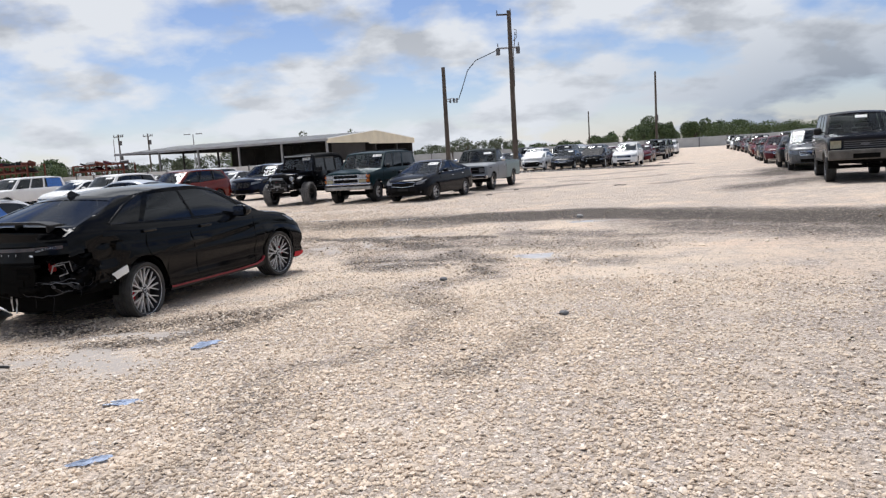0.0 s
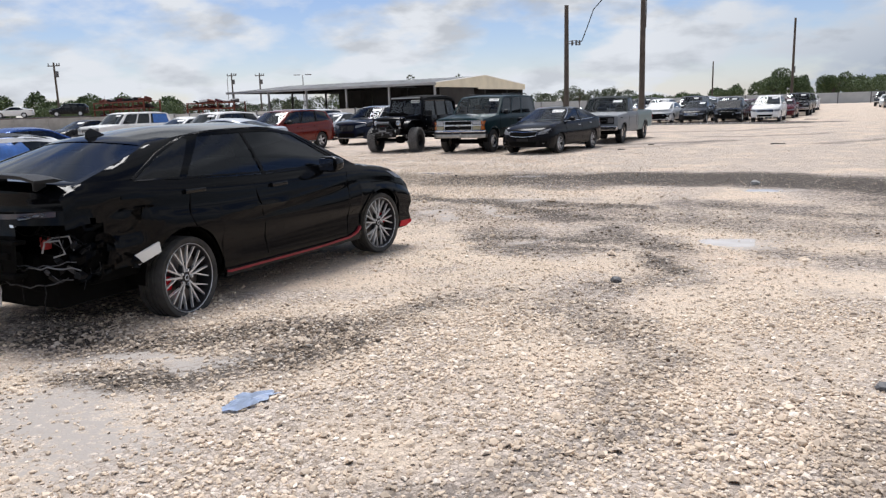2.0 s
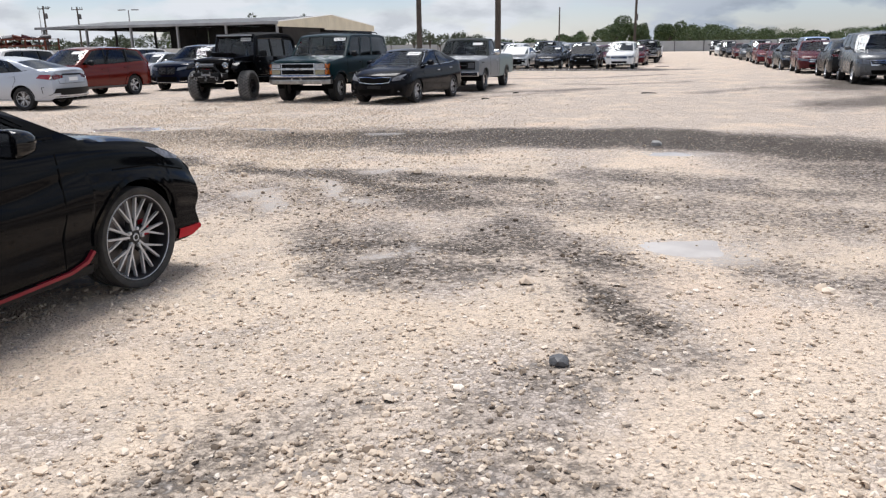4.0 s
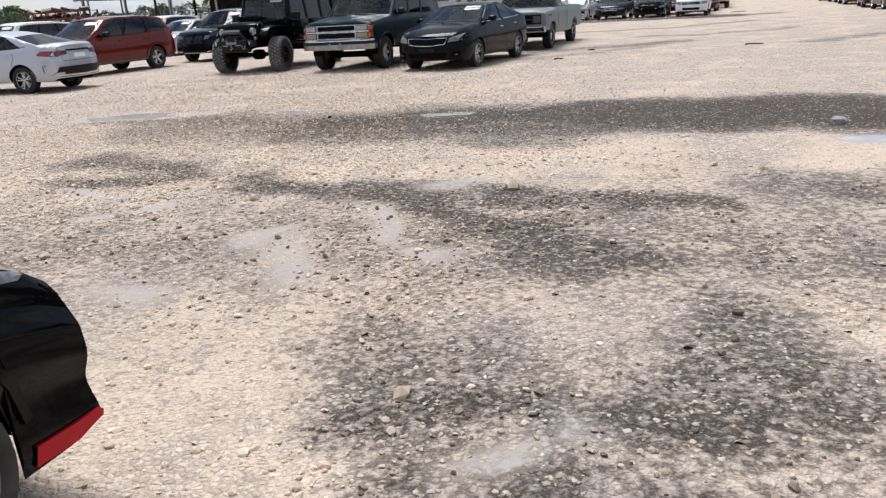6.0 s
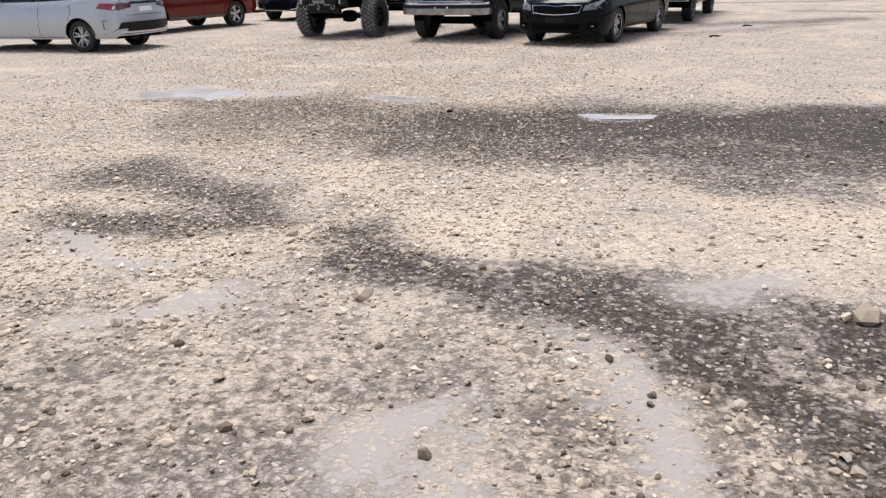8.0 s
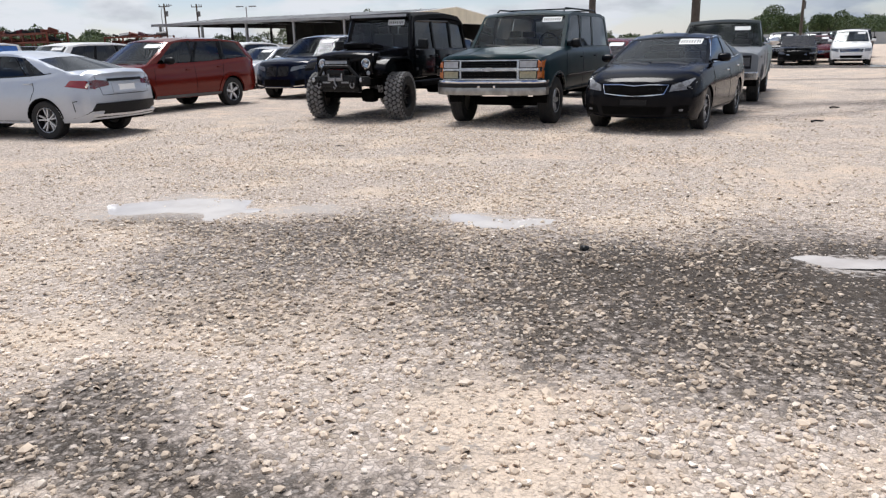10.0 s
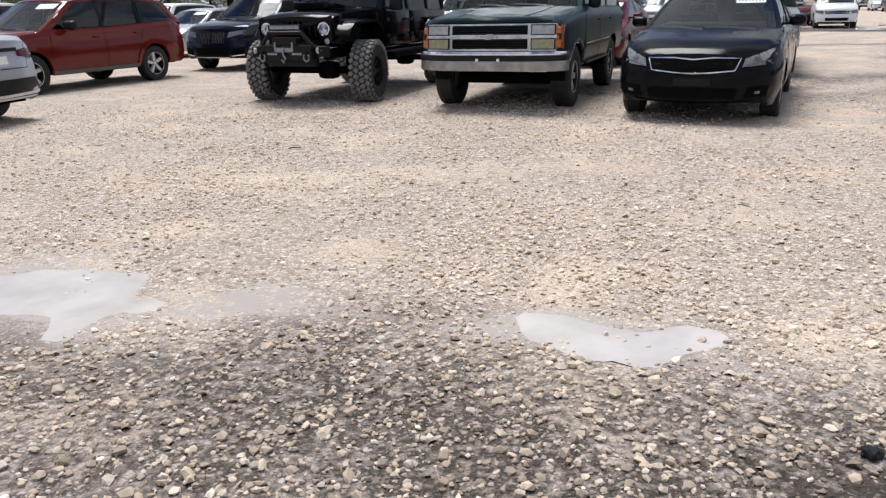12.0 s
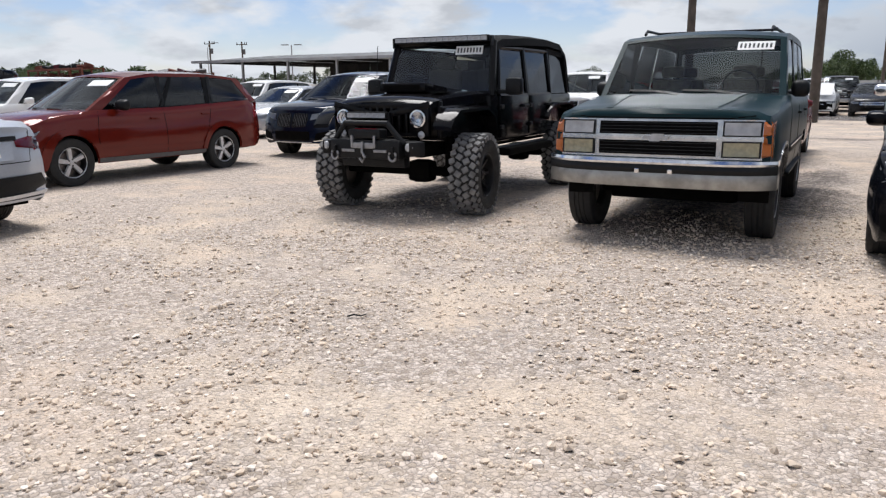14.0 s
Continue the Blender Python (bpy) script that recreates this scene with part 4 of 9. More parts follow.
    for y in (-0.66, -0.22, 0.22, 0.66):
        part("wing_post", box(x - 0.01, y, 1.15, 0.09, 0.03, 0.10, 0.01), PLASTIC, wing)
    # aerial fin
    bm = bmesh.new()
    top = c.skin(3.60, 0.0, "T")[0].z - 0.01
    x = c.X(3.60)
    vs = [bm.verts.new(v) for v in ((x + 0.10, 0.022, top), (x - 0.09, 0.03, top - 0.02), (x - 0.10, 0.0, top + 0.045), (x - 0.05, 0.0, top + 0.075), (x + 0.10, -0.022, top), (x - 0.09, -0.03, top - 0.02))]
    for f in ((0, 1, 2, 3), (4, 3, 2, 5), (0, 3, 4), (1, 5, 2)):
        bm.faces.new([vs[i] for i in f])
    part("aerial_fin", bm, PLASTIC, c.root, smooth=60)
    # torn rear corner: bumper and lower quarter gone, dark inner panels, bent bits, hanging wires
    def gone(s, y, z):
        w = 0.05 * noise.noise(Vector((s * 7, y * 7, z * 7)))
        low = s > 3.66 and y < -0.30 and z < 0.50 + w
        tail = s > 4.15 and z < 0.47 + w
        corner = s > 4.22 + 0.25 * abs(z - 0.70) and y < -0.50 + w * 2 and 0.40 < z < 0.86 + w
        return low or tail or corner

    def dent(s, y, z):
        d = max(0.0, 1 - abs(s - 4.15) / 0.42) * max(0.0, 1 - abs(z - 0.74) / 0.26) if y < -0.5 else 0.0
        q = Vector((s * 6, y * 5, z * 7))
        return (0.06 * d * noise.noise(q), 0.11 * d * (0.45 + noise.noise(q + Vector((3, 1, 7)))), 0.05 * d * noise.noise(q + Vector((9, 2, 5))))
    c.tear(gone, dent)
    # lower tail skin near-black: the hollow's shade is put into its colour
    c.body.data.materials.append(UNDER_SHADE)
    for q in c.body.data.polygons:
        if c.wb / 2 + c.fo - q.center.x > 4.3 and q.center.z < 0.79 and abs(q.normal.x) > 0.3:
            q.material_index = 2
    for z, w, h in ((0.755, 1.36, 0.03), (0.66, 1.2, 0.05), (0.52, 1.3, 0.04)):
        part("bumper_rib", box(c.X(4.70), 0.12, z, 0.10, w, h, 0.012), UNDER_SHADE, c.root)
    part("bumper_foam", box(c.X(4.70), 0.15, 0.59, 0.12, 1.1, 0.09, 0.03), UNDER_SHADE, c.root, smooth=50)
    for k in range(5):
        y = -0.30 + 0.22 * k
        part("bumper_bracket", box(c.X(4.71), y, 0.60, 0.09, 0.05, 0.26, 0.012), UNDER_SHADE, c.root)
    # crumpled skin left hanging over the corner
    rs = np.random.RandomState(12)
    for s0, z0, w, h in ((4.10, 0.80, 0.55, 0.17), (4.32, 0.66, 0.34, 0.14), (4.22, 0.52, 0.44, 0.10)):
        bm = bmesh.new()
        grid = []
        for i in range(9):
            col = []
            for j in range(5):
                a, b = i / 8, j / 4
                col.append(bm.verts.new((c.X(s0 + w * (a - 0.5)), -0.87 + 0.10 * a * a + rs.normal(0, 0.018), z0 + h * (b - 0.5) + 0.05 * math.sin(5 * a) + rs.normal(0, 0.012))))
            grid.append(col)
        for a, b in zip(grid, grid[1:]):
            for j in range(4):
                bm.faces.new((a[j], b[j], b[j + 1], a[j + 1]))
        bmesh.ops.solidify(bm, geom=list(bm.faces), thickness=0.006)
        part("crumpled_skin", bm, c.mat, c.root, "crumpled black painted skin", smooth=25)
    # cables slung below the open tail
    for y0, y1, z0, sag, r, mat in ((0.30, -0.42, 0.50, 0.10, 0.005, PLASTIC), (-0.20, -0.74, 0.47, 0.05, 0.005, GREY_PLASTIC), (-0.34, -0.80, 0.60, 0.03, 0.005, GREY_PLASTIC), (-0.40, -0.84, 0.545, -0.02, 0.006, STEEL)):
        pts = [(c.X(4.66 - 0.20 * (k / 10) ** 2), lerp(y0, y1, k / 10), z0 - sag * math.sin(math.pi * k / 10) + 0.01 * math.sin(k * 2.3)) for k in range(11)]
        part("slung_cable", tube(pts, r, 6), mat, c.root, smooth=60)
    loop = [(c.X(4.56), -0.58, 0.66), (c.X(4.56), -0.62, 0.74), (c.X(4.53), -0.74, 0.755), (c.X(4.51), -0.76, 0.66), (c.X(4.53), -0.66, 0.63)]
    part("bent_wire", tube(loop, 0.007, 6), PLASTIC_CLEAR, c.root)
    part("hanging_strip", tube([(c.X(4.60), -0.02, 0.46), (c.X(4.60), 0.0, 0.36), (c.X(4.60), -0.01, 0.26)], 0.010, 6), PAPER, c.root, "white cable end hanging down")
    # solid near-black blocks fill the hollow; its shade is in their colour
    part("inner_panel", box(c.X(4.12), -0.36, 0.62, 0.5, 0.86, 0.44, 0.03), UNDER_SHADE, c.root, "near-black block, shade of the open cavity where the bumper is missing")
    part("boot_well", box(c.X(4.28), 0.1, 0.50, 0.62, 1.2, 0.26, 0.05), UNDER_SHADE, c.root)
    part("wheel_well", box(c.X(3.62), -0.50, 0.52, 0.66, 0.34, 0.36, 0.05), UNDER_SHADE, c.root)
    rnd = random.Random(5)
    for k in range(18):
        y, z = rnd.uniform(-0.86, -0.42), rnd.uniform(0.46, 0.84)
        p = Vector((c.X(4.44) - rnd.uniform(-0.10, 0.10), y, z))
        pts = [p]
        for j in range(4):
            p = p + Vector((rnd.uniform(-0.06, 0.04), rnd.uniform(-0.09, 0.09), rnd.uniform(-0.07, 0.06)))
            pts.append(p)
        part("loose_wire", tube(pts, rnd.uniform(0.002, 0.004), 6), (PLASTIC, PLASTIC, GREY_PLASTIC, PLASTIC, PLASTIC, UNDER_SHADE)[k % 6], c.root)
    for k in range(7):
        pts = [Vector((c.X(4.50 - 0.09 * k) - 0.03, -0.42 - 0.065 * k, 0.555 + 0.012 * math.sin(k * 2.1))) + Vector((0.05 * j, -0.03 * j, 0.015 * math.sin(j * 2 + k))) for j in range(4)]
        part("bent_bracket", tube(pts, 0.009, 6), (STEEL, PLASTIC, GREY_PLASTIC)[k % 3], c.root)
    bar = [(c.X(4.52), -0.50, 0.70), (c.X(4.50), -0.62, 0.76), (c.X(4.44), -0.72, 0.77), (c.X(4.42), -0.73, 0.66)]
    part("bent_wire", tube(bar, 0.006, 6), PLASTIC_CLEAR, c.root)
    part("lamp_socket", box(c.X(4.50), -0.54, 0.72, 0.06, 0.05, 0.09, 0.01), WIRE_RED, c.root)
    for y, z0, n, mat in ((-0.10, 0.56, 4, PLASTIC), (-0.08, 0.40, 4, PAPER), (-0.36, 0.46, 4, PLASTIC), (-0.60, 0.44, 5, PLASTIC)):
        pts = [Vector((c.X(4.60), y, z0)) + Vector((0.012 * math.sin(j * 1.7 + y * 9), 0.022 * math.sin(j + y * 5), -j * 0.055)) for j in range(n)]
        part("hanging_wire", tube(pts, 0.0045 if mat is PLASTIC else 0.008, 6), mat, c.root)
    # white torn liner at the arch
    bm = bmesh.new()
    for pts in (((4.10, -0.84, 0.55), (3.98, -0.88, 0.59), (3.84, -0.90, 0.64), (3.83, -0.90, 0.56), (4.04, -0.84, 0.47)),):
        vs = [bm.verts.new((c.X(s), y, z)) for s, y, z in pts]
        r = bmesh.ops.extrude_face_region(bm, geom=[bm.faces.new(vs)])
        for v in r["geom"]:
            if isinstance(v, bmesh.types.BMVert):
                v.co.y -= 0.02
    part("torn_liner", bm, PAPER, c.root, "white torn plastic strip")
    for k in range(16):
        m = Matrix.Translation((c.X(4.46) - rnd.uniform(-0.12, 0.06), rnd.uniform(-0.84, -0.40), rnd.uniform(0.46, 0.82))) @ Euler((rnd.uniform(-1, 1), rnd.uniform(-1, 1), rnd.uniform(-1, 1))).to_matrix().to_4x4()
        part("broken_piece", box(0, 0, 0, rnd.uniform(0.02, 0.05), rnd.uniform(0.03, 0.12), rnd.uniform(0.015, 0.05), 0.004, m), (PLASTIC, UNDER_SHADE, PLASTIC, PLASTIC, UNDER_SHADE, PLASTIC, UNDER_SHADE, GREY_PLASTIC)[k % 8], c.root)
    part("bumper_beam", box(c.X(4.64), 0.10, 0.60, 0.07, 1.05, 0.10, 0.015), UNDER_SHADE, c.root)
    part("muffler", box(c.X(4.35), 0.1, 0.30, 0.3, 0.8, 0.18, 0.06), UNDER_SHADE, c.root, smooth=50)
    return c


def black_sedan():
    sp = spec(SEDAN, style="ten", steer=0, W=1.87, H=1.49,
              top=[(0, 0.74), (0.10, 0.80), (0.5, 0.90), (1.2, 0.995), (1.4, 1.01), (2.6, 1.015), (3.7, 1.05), (4.3, 1.10), (4.7, 1.10), (4.85, 1.05)],
              roof=[(0, 1.43), (0.3, 1.49), (0.6, 1.485), (1, 1.40)], nose=[(0.15, -0.10), (0.32, 0.0), (0.58, 0.0), (0.8, -0.10)], glass={"side_window": GLASS_DARK, "rear_window": GLASS, "windshield": GLASS})
    at = by_axle(-0.93, 28.32, -115.5, 1.3975)
    c = Car("sedan", "black midsize sedan with a chrome-edged grille and dusty paint", "car", at, -115.5, sp, paint("charcoal_paint", (0.0035, 0.004, 0.006), 0.13, dust=0.05, coat=0.0, spec=0.12))
    c.seams([[(1.45, 0.30), (1.40, 0.6), (1.42, 0.96)], [(2.70, 0.29), (2.74, 0.6), (2.78, 0.98)], [(3.52, 0.62), (3.62, 0.8), (3.60, 1.0)], [(1.45, 0.30), (3.3, 0.29)]])
    c.strip("bonnet_gap", [(-0.82, 0.89), (-0.62, 0.765), (0.0, 0.775), (0.62, 0.765), (0.82, 0.89)], 0.008, "F", UNDER_SHADE, 0.001)
    c.handles([(2.48, 0.87), (3.48, 0.91)], CHROME)
    c.mirrors(1.72, 1.06, c.mat)
    g = [(-0.50, 0.73), (-0.22, 0.735), (0, 0.715), (0.22, 0.735), (0.50, 0.73), (0.45, 0.60), (0.2, 0.575), (0, 0.565), (-0.2, 0.575), (-0.45, 0.60)]
    gr = c.patch("grille", g, "F", UNDER_SHADE, 0.004, inset=0.02)
    bars(c, -0.42, 0.42, 0.60, 0.70, "F", 5, PLASTIC, 0.007, gr)
    c.strip("grille_rim", g, 0.013, "F", CHROME, 0.012, closed=True, parent=gr)
    for s in (1, -1):
        h = [(0.52, 0.635), (0.54, 0.725), (0.86, 0.845), (0.91, 0.77), (0.82, 0.67)]
        hl = c.patch("headlight", [(s * a, b) for a, b in h], "F", LAMP_CLEAR, 0.006, label="clear headlamp")
        c.patch("lamp_bowl", circle2(s * 0.66, 0.725, 0.035, 0.035, 12), "F", GREY_PLASTIC, 0.009, parent=hl)
        c.strip("lamp_divider", [(s * 0.56, 0.65), (s * 0.74, 0.70), (s * 0.88, 0.775)], 0.012, "F", GREY_PLASTIC, 0.009, parent=hl)
        f = [(0.56, 0.30), (0.60, 0.42), (0.80, 0.44), (0.78, 0.32)]
        fog = c.patch("fog_recess", [(s * a, b) for a, b in f], "F", UNDER_SHADE, 0.003, inset=0.03)
        c.patch("fog_lamp", [(s * 0.66, 0.335), (s * 0.76, 0.345), (s * 0.77, 0.385), (s * 0.67, 0.375)], "F", LAMP_CLEAR, 0.006, parent=fog)
    c.patch("air_intake", [(-0.46, 0.29), (0.46, 0.29), (0.50, 0.41), (-0.50, 0.41)], "F", UNDER_SHADE, 0.003, inset=0.03)
    c.strip("bumper_lip", [(-0.80, 0.23), (0, 0.225), (0.80, 0.23)], 0.03, "F", PLASTIC, 0.02)
    c.patch("plate_mount", rect2(-0.2, 0.43, 0.2, 0.51), "F", PLASTIC, 0.006)
    for side in "LR":
        c.strip("window_trim", [(1.42, 1.02), (2.6, 1.03), (3.7, 1.065), (4.0, 1.09)], 0.012, side, CHROME, 0.005)
        c.strip("roof_trim", [(1.55, 1.11), (2.15, 1.40), (2.7, 1.45), (3.3, 1.42), (3.9, 1.23)], 0.012, side, CHROME, 0.004)
        c.strip("window_post", [(2.79, 1.0), (2.74, 1.35)], 0.06, side, PLASTIC, 0.004)
        c.patch("tail_light", [(4.45, 0.86), (4.80, 0.88), (4.80, 1.0), (4.5, 0.98)], side, TAIL, 0.006)
    wipers(c)
    c.sticker(0.40, 0.90)
    return c


def green_suv():
    up = 0.09
    sp = spec(BOXY, style="six", seat=SEAT_TAN, seats=(0.30, 0.52), r=0.405, arch=0.465, wr=0.85, rock=0.44 + up, zf=0.55 + up, zr=0.5 + up, H=1.98,
              top=[(0, 1.13), (0.05, 1.175), (0.5, 1.22), (1.3, 1.29), (1.5, 1.295), (3.0, 1.28), (4.9, 1.27), (5.07, 1.25)], roof=[(0, 1.915), (0.12, 1.97), (0.8, 1.98), (1, 1.93)])
    at = by_axle(-3.24, 29.56, -110.5, 1.49)
    green = paint("dark_green_paint", (0.003, 0.020, 0.025), 0.30, dust=0.0, coat=0.0, spec=0.15)
    c = Car("green_suv", "dark green boxy SUV with chrome grille and bumper", "car", at, -110.5, sp, green)
    c.seams([[(1.38, 0.59), (1.36, 1.09), (1.42, 1.25)], [(2.52, 0.57), (2.52, 1.26)], [(3.55, 1.04), (3.62, 1.26)]])
    c.strip("bonnet_gap", [(-0.88, 1.16), (-0.6, 1.125), (0.6, 1.125), (0.88, 1.16)], 0.010, "F", UNDER_SHADE, 0.001)
    c.handles([(2.36, 1.11), (3.40, 1.11)], PLASTIC)
    c.mirrors(1.80, 1.33, PLASTIC, (0.10, 0.17, 0.17), out=0.04)
    chrome_f = c.patch("grille", rect2(-0.86, 0.785, 0.86, 1.115), "F", CHROME_WORN, 0.012)
    for z0, z1 in ((0.985, 1.095), (0.81, 0.93)):
        c.patch("grille_opening", rect2(-0.50, z0, 0.50, z1), "F", UNDER_SHADE, 0.022, 0.02, parent=chrome_f, inset=0.012)
        for k in range(4):
            z = lerp(z0, z1, (k + 0.5) / 4)
            c.strip("grille_bar", [(-0.49, z), (0.49, z)], 0.007, "F", PLASTIC, 0.026, parent=chrome_f)
        for s in (1, -1):
            hl = c.patch("headlight", [(s * 0.545, z0 - 0.008), (s * 0.85, z0 - 0.008), (s * 0.85, z1 + 0.008), (s * 0.545, z1 + 0.008)], "F", PLASTIC, 0.024, 0.02, "clouded rectangular headlamp")
            c.patch("lamp_glass", [(s * 0.56, z0 + 0.004), (s * 0.835, z0 + 0.004), (s * 0.835, z1 - 0.004), (s * 0.56, z1 - 0.004)], "F", LAMP_OLD if z0 < 0.9 else PLASTIC_CLEAR, 0.032, 0.01, parent=hl, inset=0.008)
            c.patch("turn_lamp", [(s * 0.855, z0 - 0.005), (s * 0.935, z0 - 0.005), (s * 0.935, z1 + 0.005), (s * 0.855, z1 + 0.005)], "F", AMBER, 0.028, 0.02)
    for side in "LR":
        c.patch("turn_lamp", rect2(0.03, 0.80, 0.11, 1.10), side, AMBER, 0.006)
        c.strip("arch_trim", [(c.fo + 0.485 * math.cos(a), c.r + 0.48 * math.sin(a)) for a in np.linspace(math.pi - 0.05, 0.05, 16)], 0.03, side, CHROME_WORN, 0.012)
        c.strip("side_moulding", [(1.38, 0.79), (3.34, 0.79)], 0.06, side, PLASTIC, 0.014)
        c.strip("moulding_bright_line", [(1.38, 0.812), (3.34, 0.812)], 0.012, side, CHROME, 0.018)
        c.strip("step_board", [(1.45, 0.53), (3.25, 0.53)], 0.06, side, PLASTIC, 0.05)
        c.patch("tail_light", rect2(4.93, 0.95, 5.06, 1.4), side, TAIL, 0.006)
        c.strip("window_post", [(2.56, 1.27), (2.58, 1.88)], 0.05, side, PLASTIC, 0.004)
    badge = [(-0.12, 0.945), (-0.045, 0.945), (-0.055, 0.925), (0.035, 0.925), (0.045, 0.945), (0.105, 0.945), (0.12, 0.970), (0.055, 0.970), (0.065, 0.990), (-0.035, 0.990), (-0.045, 0.970), (-0.105, 0.970)]
    c.patch("badge", badge, "F", PLASTIC_CLEAR, 0.03, 0.02, "plain pale badge shape")
    # bumper: upper chrome, dark pad, dull lower chrome with dim reflection in its colour
    for z, h, mat, off, nm in ((0.755, 0.05, CHROME, 0.13, "bumper_top"), (0.70, 0.07, PLASTIC, 0.135, "bumper_pad"), (0.605, 0.13, CHROME_DIM_REFLECT, 0.12, "bumper_face")):
        bm = bmesh.new()
        prev = None
        for y in np.linspace(-0.985, 0.985, 21):
            x = c.X(0) + off - 0.22 * abs(y / 0.985) ** 5
            ring = [bm.verts.new(p) for p in ((x, y, z - h / 2), (x + 0.012, y, z), (x, y, z + h / 2), (x - 0.16, y, z + h / 2), (x - 0.16, y, z - h / 2))]
            if prev:
                for k in range(5):
                    bm.faces.new((prev[k], prev[(k + 1) % 5], ring[(k + 1) % 5], ring[k]))
            else:
                bm.faces.new(ring)
            prev = ring
        bm.faces.new(prev[::-1])
        bmesh.ops.recalc_face_normals(bm, faces=bm.faces)
        part(nm, bm, mat, c.root, smooth=30)
    for y in (-0.12, 0.16):
        part("plate_bolt", box(c.X(0) + 0.142, y, 0.68, 0.02, 0.04, 0.04, 0.006), CHROME, c.root)
    for s in (1, -1):
        part("roof_rail", tube([(c.X(2.2), s * 0.66, 1.955), (c.X(2.3), s * 0.66, 2.0), (c.X(4.5), s * 0.66, 2.01), (c.X(4.6), s * 0.66, 1.97)], 0.016, 8), PLASTIC, c.root)
    for s in (2.9, 4.3):
        part("roof_bar", tube([(c.X(s), -0.66, 2.005), (c.X(s), 0.66, 2.005)], 0.014, 8), PLASTIC, c.root)
    for y in (-0.5, 0.5):
        c.strip("bonnet_ridge", [(0.12, y * 0.9), (0.6, y), (1.30, y * 1.1)], 0.05, "T", c.mat, 0.007)
    wipers(c)
    c.sticker(0.56, 0.86, 0.34, 0.085)
    part("axle_beam", box(c.X(0.87), 0, 0.36, 0.12, 1.2, 0.12, 0.03), UNDER_SHADE, c.root)
    return c


def offroader():
    """Lifted black open-top off-roader with a soft top, winch bumper and mud tyres."""
    hd = -110.0
    at = by_axle(-6.08, 30.62, hd, 1.475)
    root = tagged(new("offroader"), "lifted black off-roader with soft top, winch bumper and mud tyres", "car")
    root.matrix_basis = pose(at[0], at[1], ground_z(*at), 0, 0, hd)
    black = paint("black_offroad_paint", (0.004, 0.004, 0.005), 0.10, dust=0.10, coat=0.0, spec=0.14)
    wb, r, tw = 2.95, 0.455, 0.32
    fx, rx = wb / 2, -wb / 2
    ws = Matrix()
    me_r, me_t, me_d, spokes = wheel_meshes(r, 0.235, tw, "mud", RUBBER_GREY, ALLOY_DARK)
    for x in (fx, rx):
        for s in (1, -1):
            w = share("wheel", me_r, root, pose(x, s * 0.875, r - 0.012, 0, 0, (6 if x > 0 else 0) + (0 if s > 0 else 180)))
            share("tyre", me_t, w, Matrix())
            for ms in spokes:
                share("spoke", ms, w, Matrix())
            share("brake_disc", me_d, w, Matrix())
    for x in (fx, rx):
        part("axle", tube([(x, -0.8, r), (x, 0.8, r)], 0.055, 10), UNDER_SHADE, root)
        part("differential", box(x, 0.2, r, 0.24, 0.3, 0.26, 0.08), UNDER_SHADE, root, smooth=50)
    bm = bmesh.new()
    for s in (1, -1):
        add_box(bm, 0, s * 0.42, 0.72, 3.9, 0.10, 0.14, bevel=0.01)
        add_tube(bm, [(fx, s * 0.55, 0.45), (fx, s * 0.55, 0.95)], 0.05, 10)
        add_tube(bm, [(fx, s * 0.5, 0.5), (fx - 0.9, s * 0.42, 0.62)], 0.03, 8)
    part("chassis", bm, UNDER_SHADE, root)
    # tub
    bm = bmesh.new()
    add_box(bm, -0.62, 0, 1.02, 2.95, 1.56, 0.56, bevel=0.05)
    for v in bm.verts:
        if v.co.x > 0.6 and v.co.z < 1:
            v.co.x -= 0.05
    part("body", bm, black, root, smooth=40)
    # bonnet with scoop
    bm = bmesh.new()
    rows = []
    for x, w, z in ((0.72, 0.74, 1.32), (1.2, 0.70, 1.305), (1.75, 0.64, 1.265), (1.95, 0.61, 1.235), (2.0, 0.60, 1.19)):
        rows.append([bm.verts.new((x, y * w, z + 0.05 * (1 - abs(y) ** 3) - (0.10 if abs(y) >= 1 else 0))) for y in (-1.0, -0.97, -0.8, -0.4, 0, 0.4, 0.8, 0.97, 1.0)])
    for a, b in zip(rows, rows[1:]):
        for k in range(8):
            bm.faces.new((a[k], a[k + 1], b[k + 1], b[k]))
    bmesh.ops.recalc_face_normals(bm, faces=bm.faces)
    bonnet = part("bonnet", bm, black, root, smooth=40)
    bm = bmesh.new()
    add_box(bm, 1.30, 0.0, 1.395, 0.56, 0.60, 0.11, bevel=0.035)
    for v in bm.verts:
        if v.co.x < 1.2:
            v.co.z -= 0.05
    part("bonnet_scoop", bm, black, bonnet, smooth=50)
    part("scoop_mouth", box(1.582, 0, 1.395, 0.012, 0.48, 0.06, 0.004), UNDER_SHADE, bonnet)
    for s in (1, -1):
        part("bonnet_vent", box(1.45, s * 0.42, 1.335, 0.26, 0.12, 0.012, 0.004, Matrix.Translation((0, 0, 0.0))), UNDER_SHADE, bonnet)
        part("bonnet_latch", box(1.83, s * 0.63, 1.20, 0.05, 0.03, 0.10, 0.01), PLASTIC, bonnet)
        part("fender_side", box(1.33, s * 0.66, 1.03, 1.2, 0.06, 0.34, 0.02), black, root)
    # grille
    bm = bmesh.new()
    for k in range(8):
        y = -0.315 + k * 0.09
        add_box(bm, 2.0, y, 1.05, 0.06, 0.032, 0.28, bevel=0.008)
    add_box(bm, 1.99, 0, 1.20, 0.07, 1.16, 0.06, bevel=0.015)
    add_box(bm, 1.99, 0, 0.90, 0.07, 1.16, 0.05, bevel=0.015)
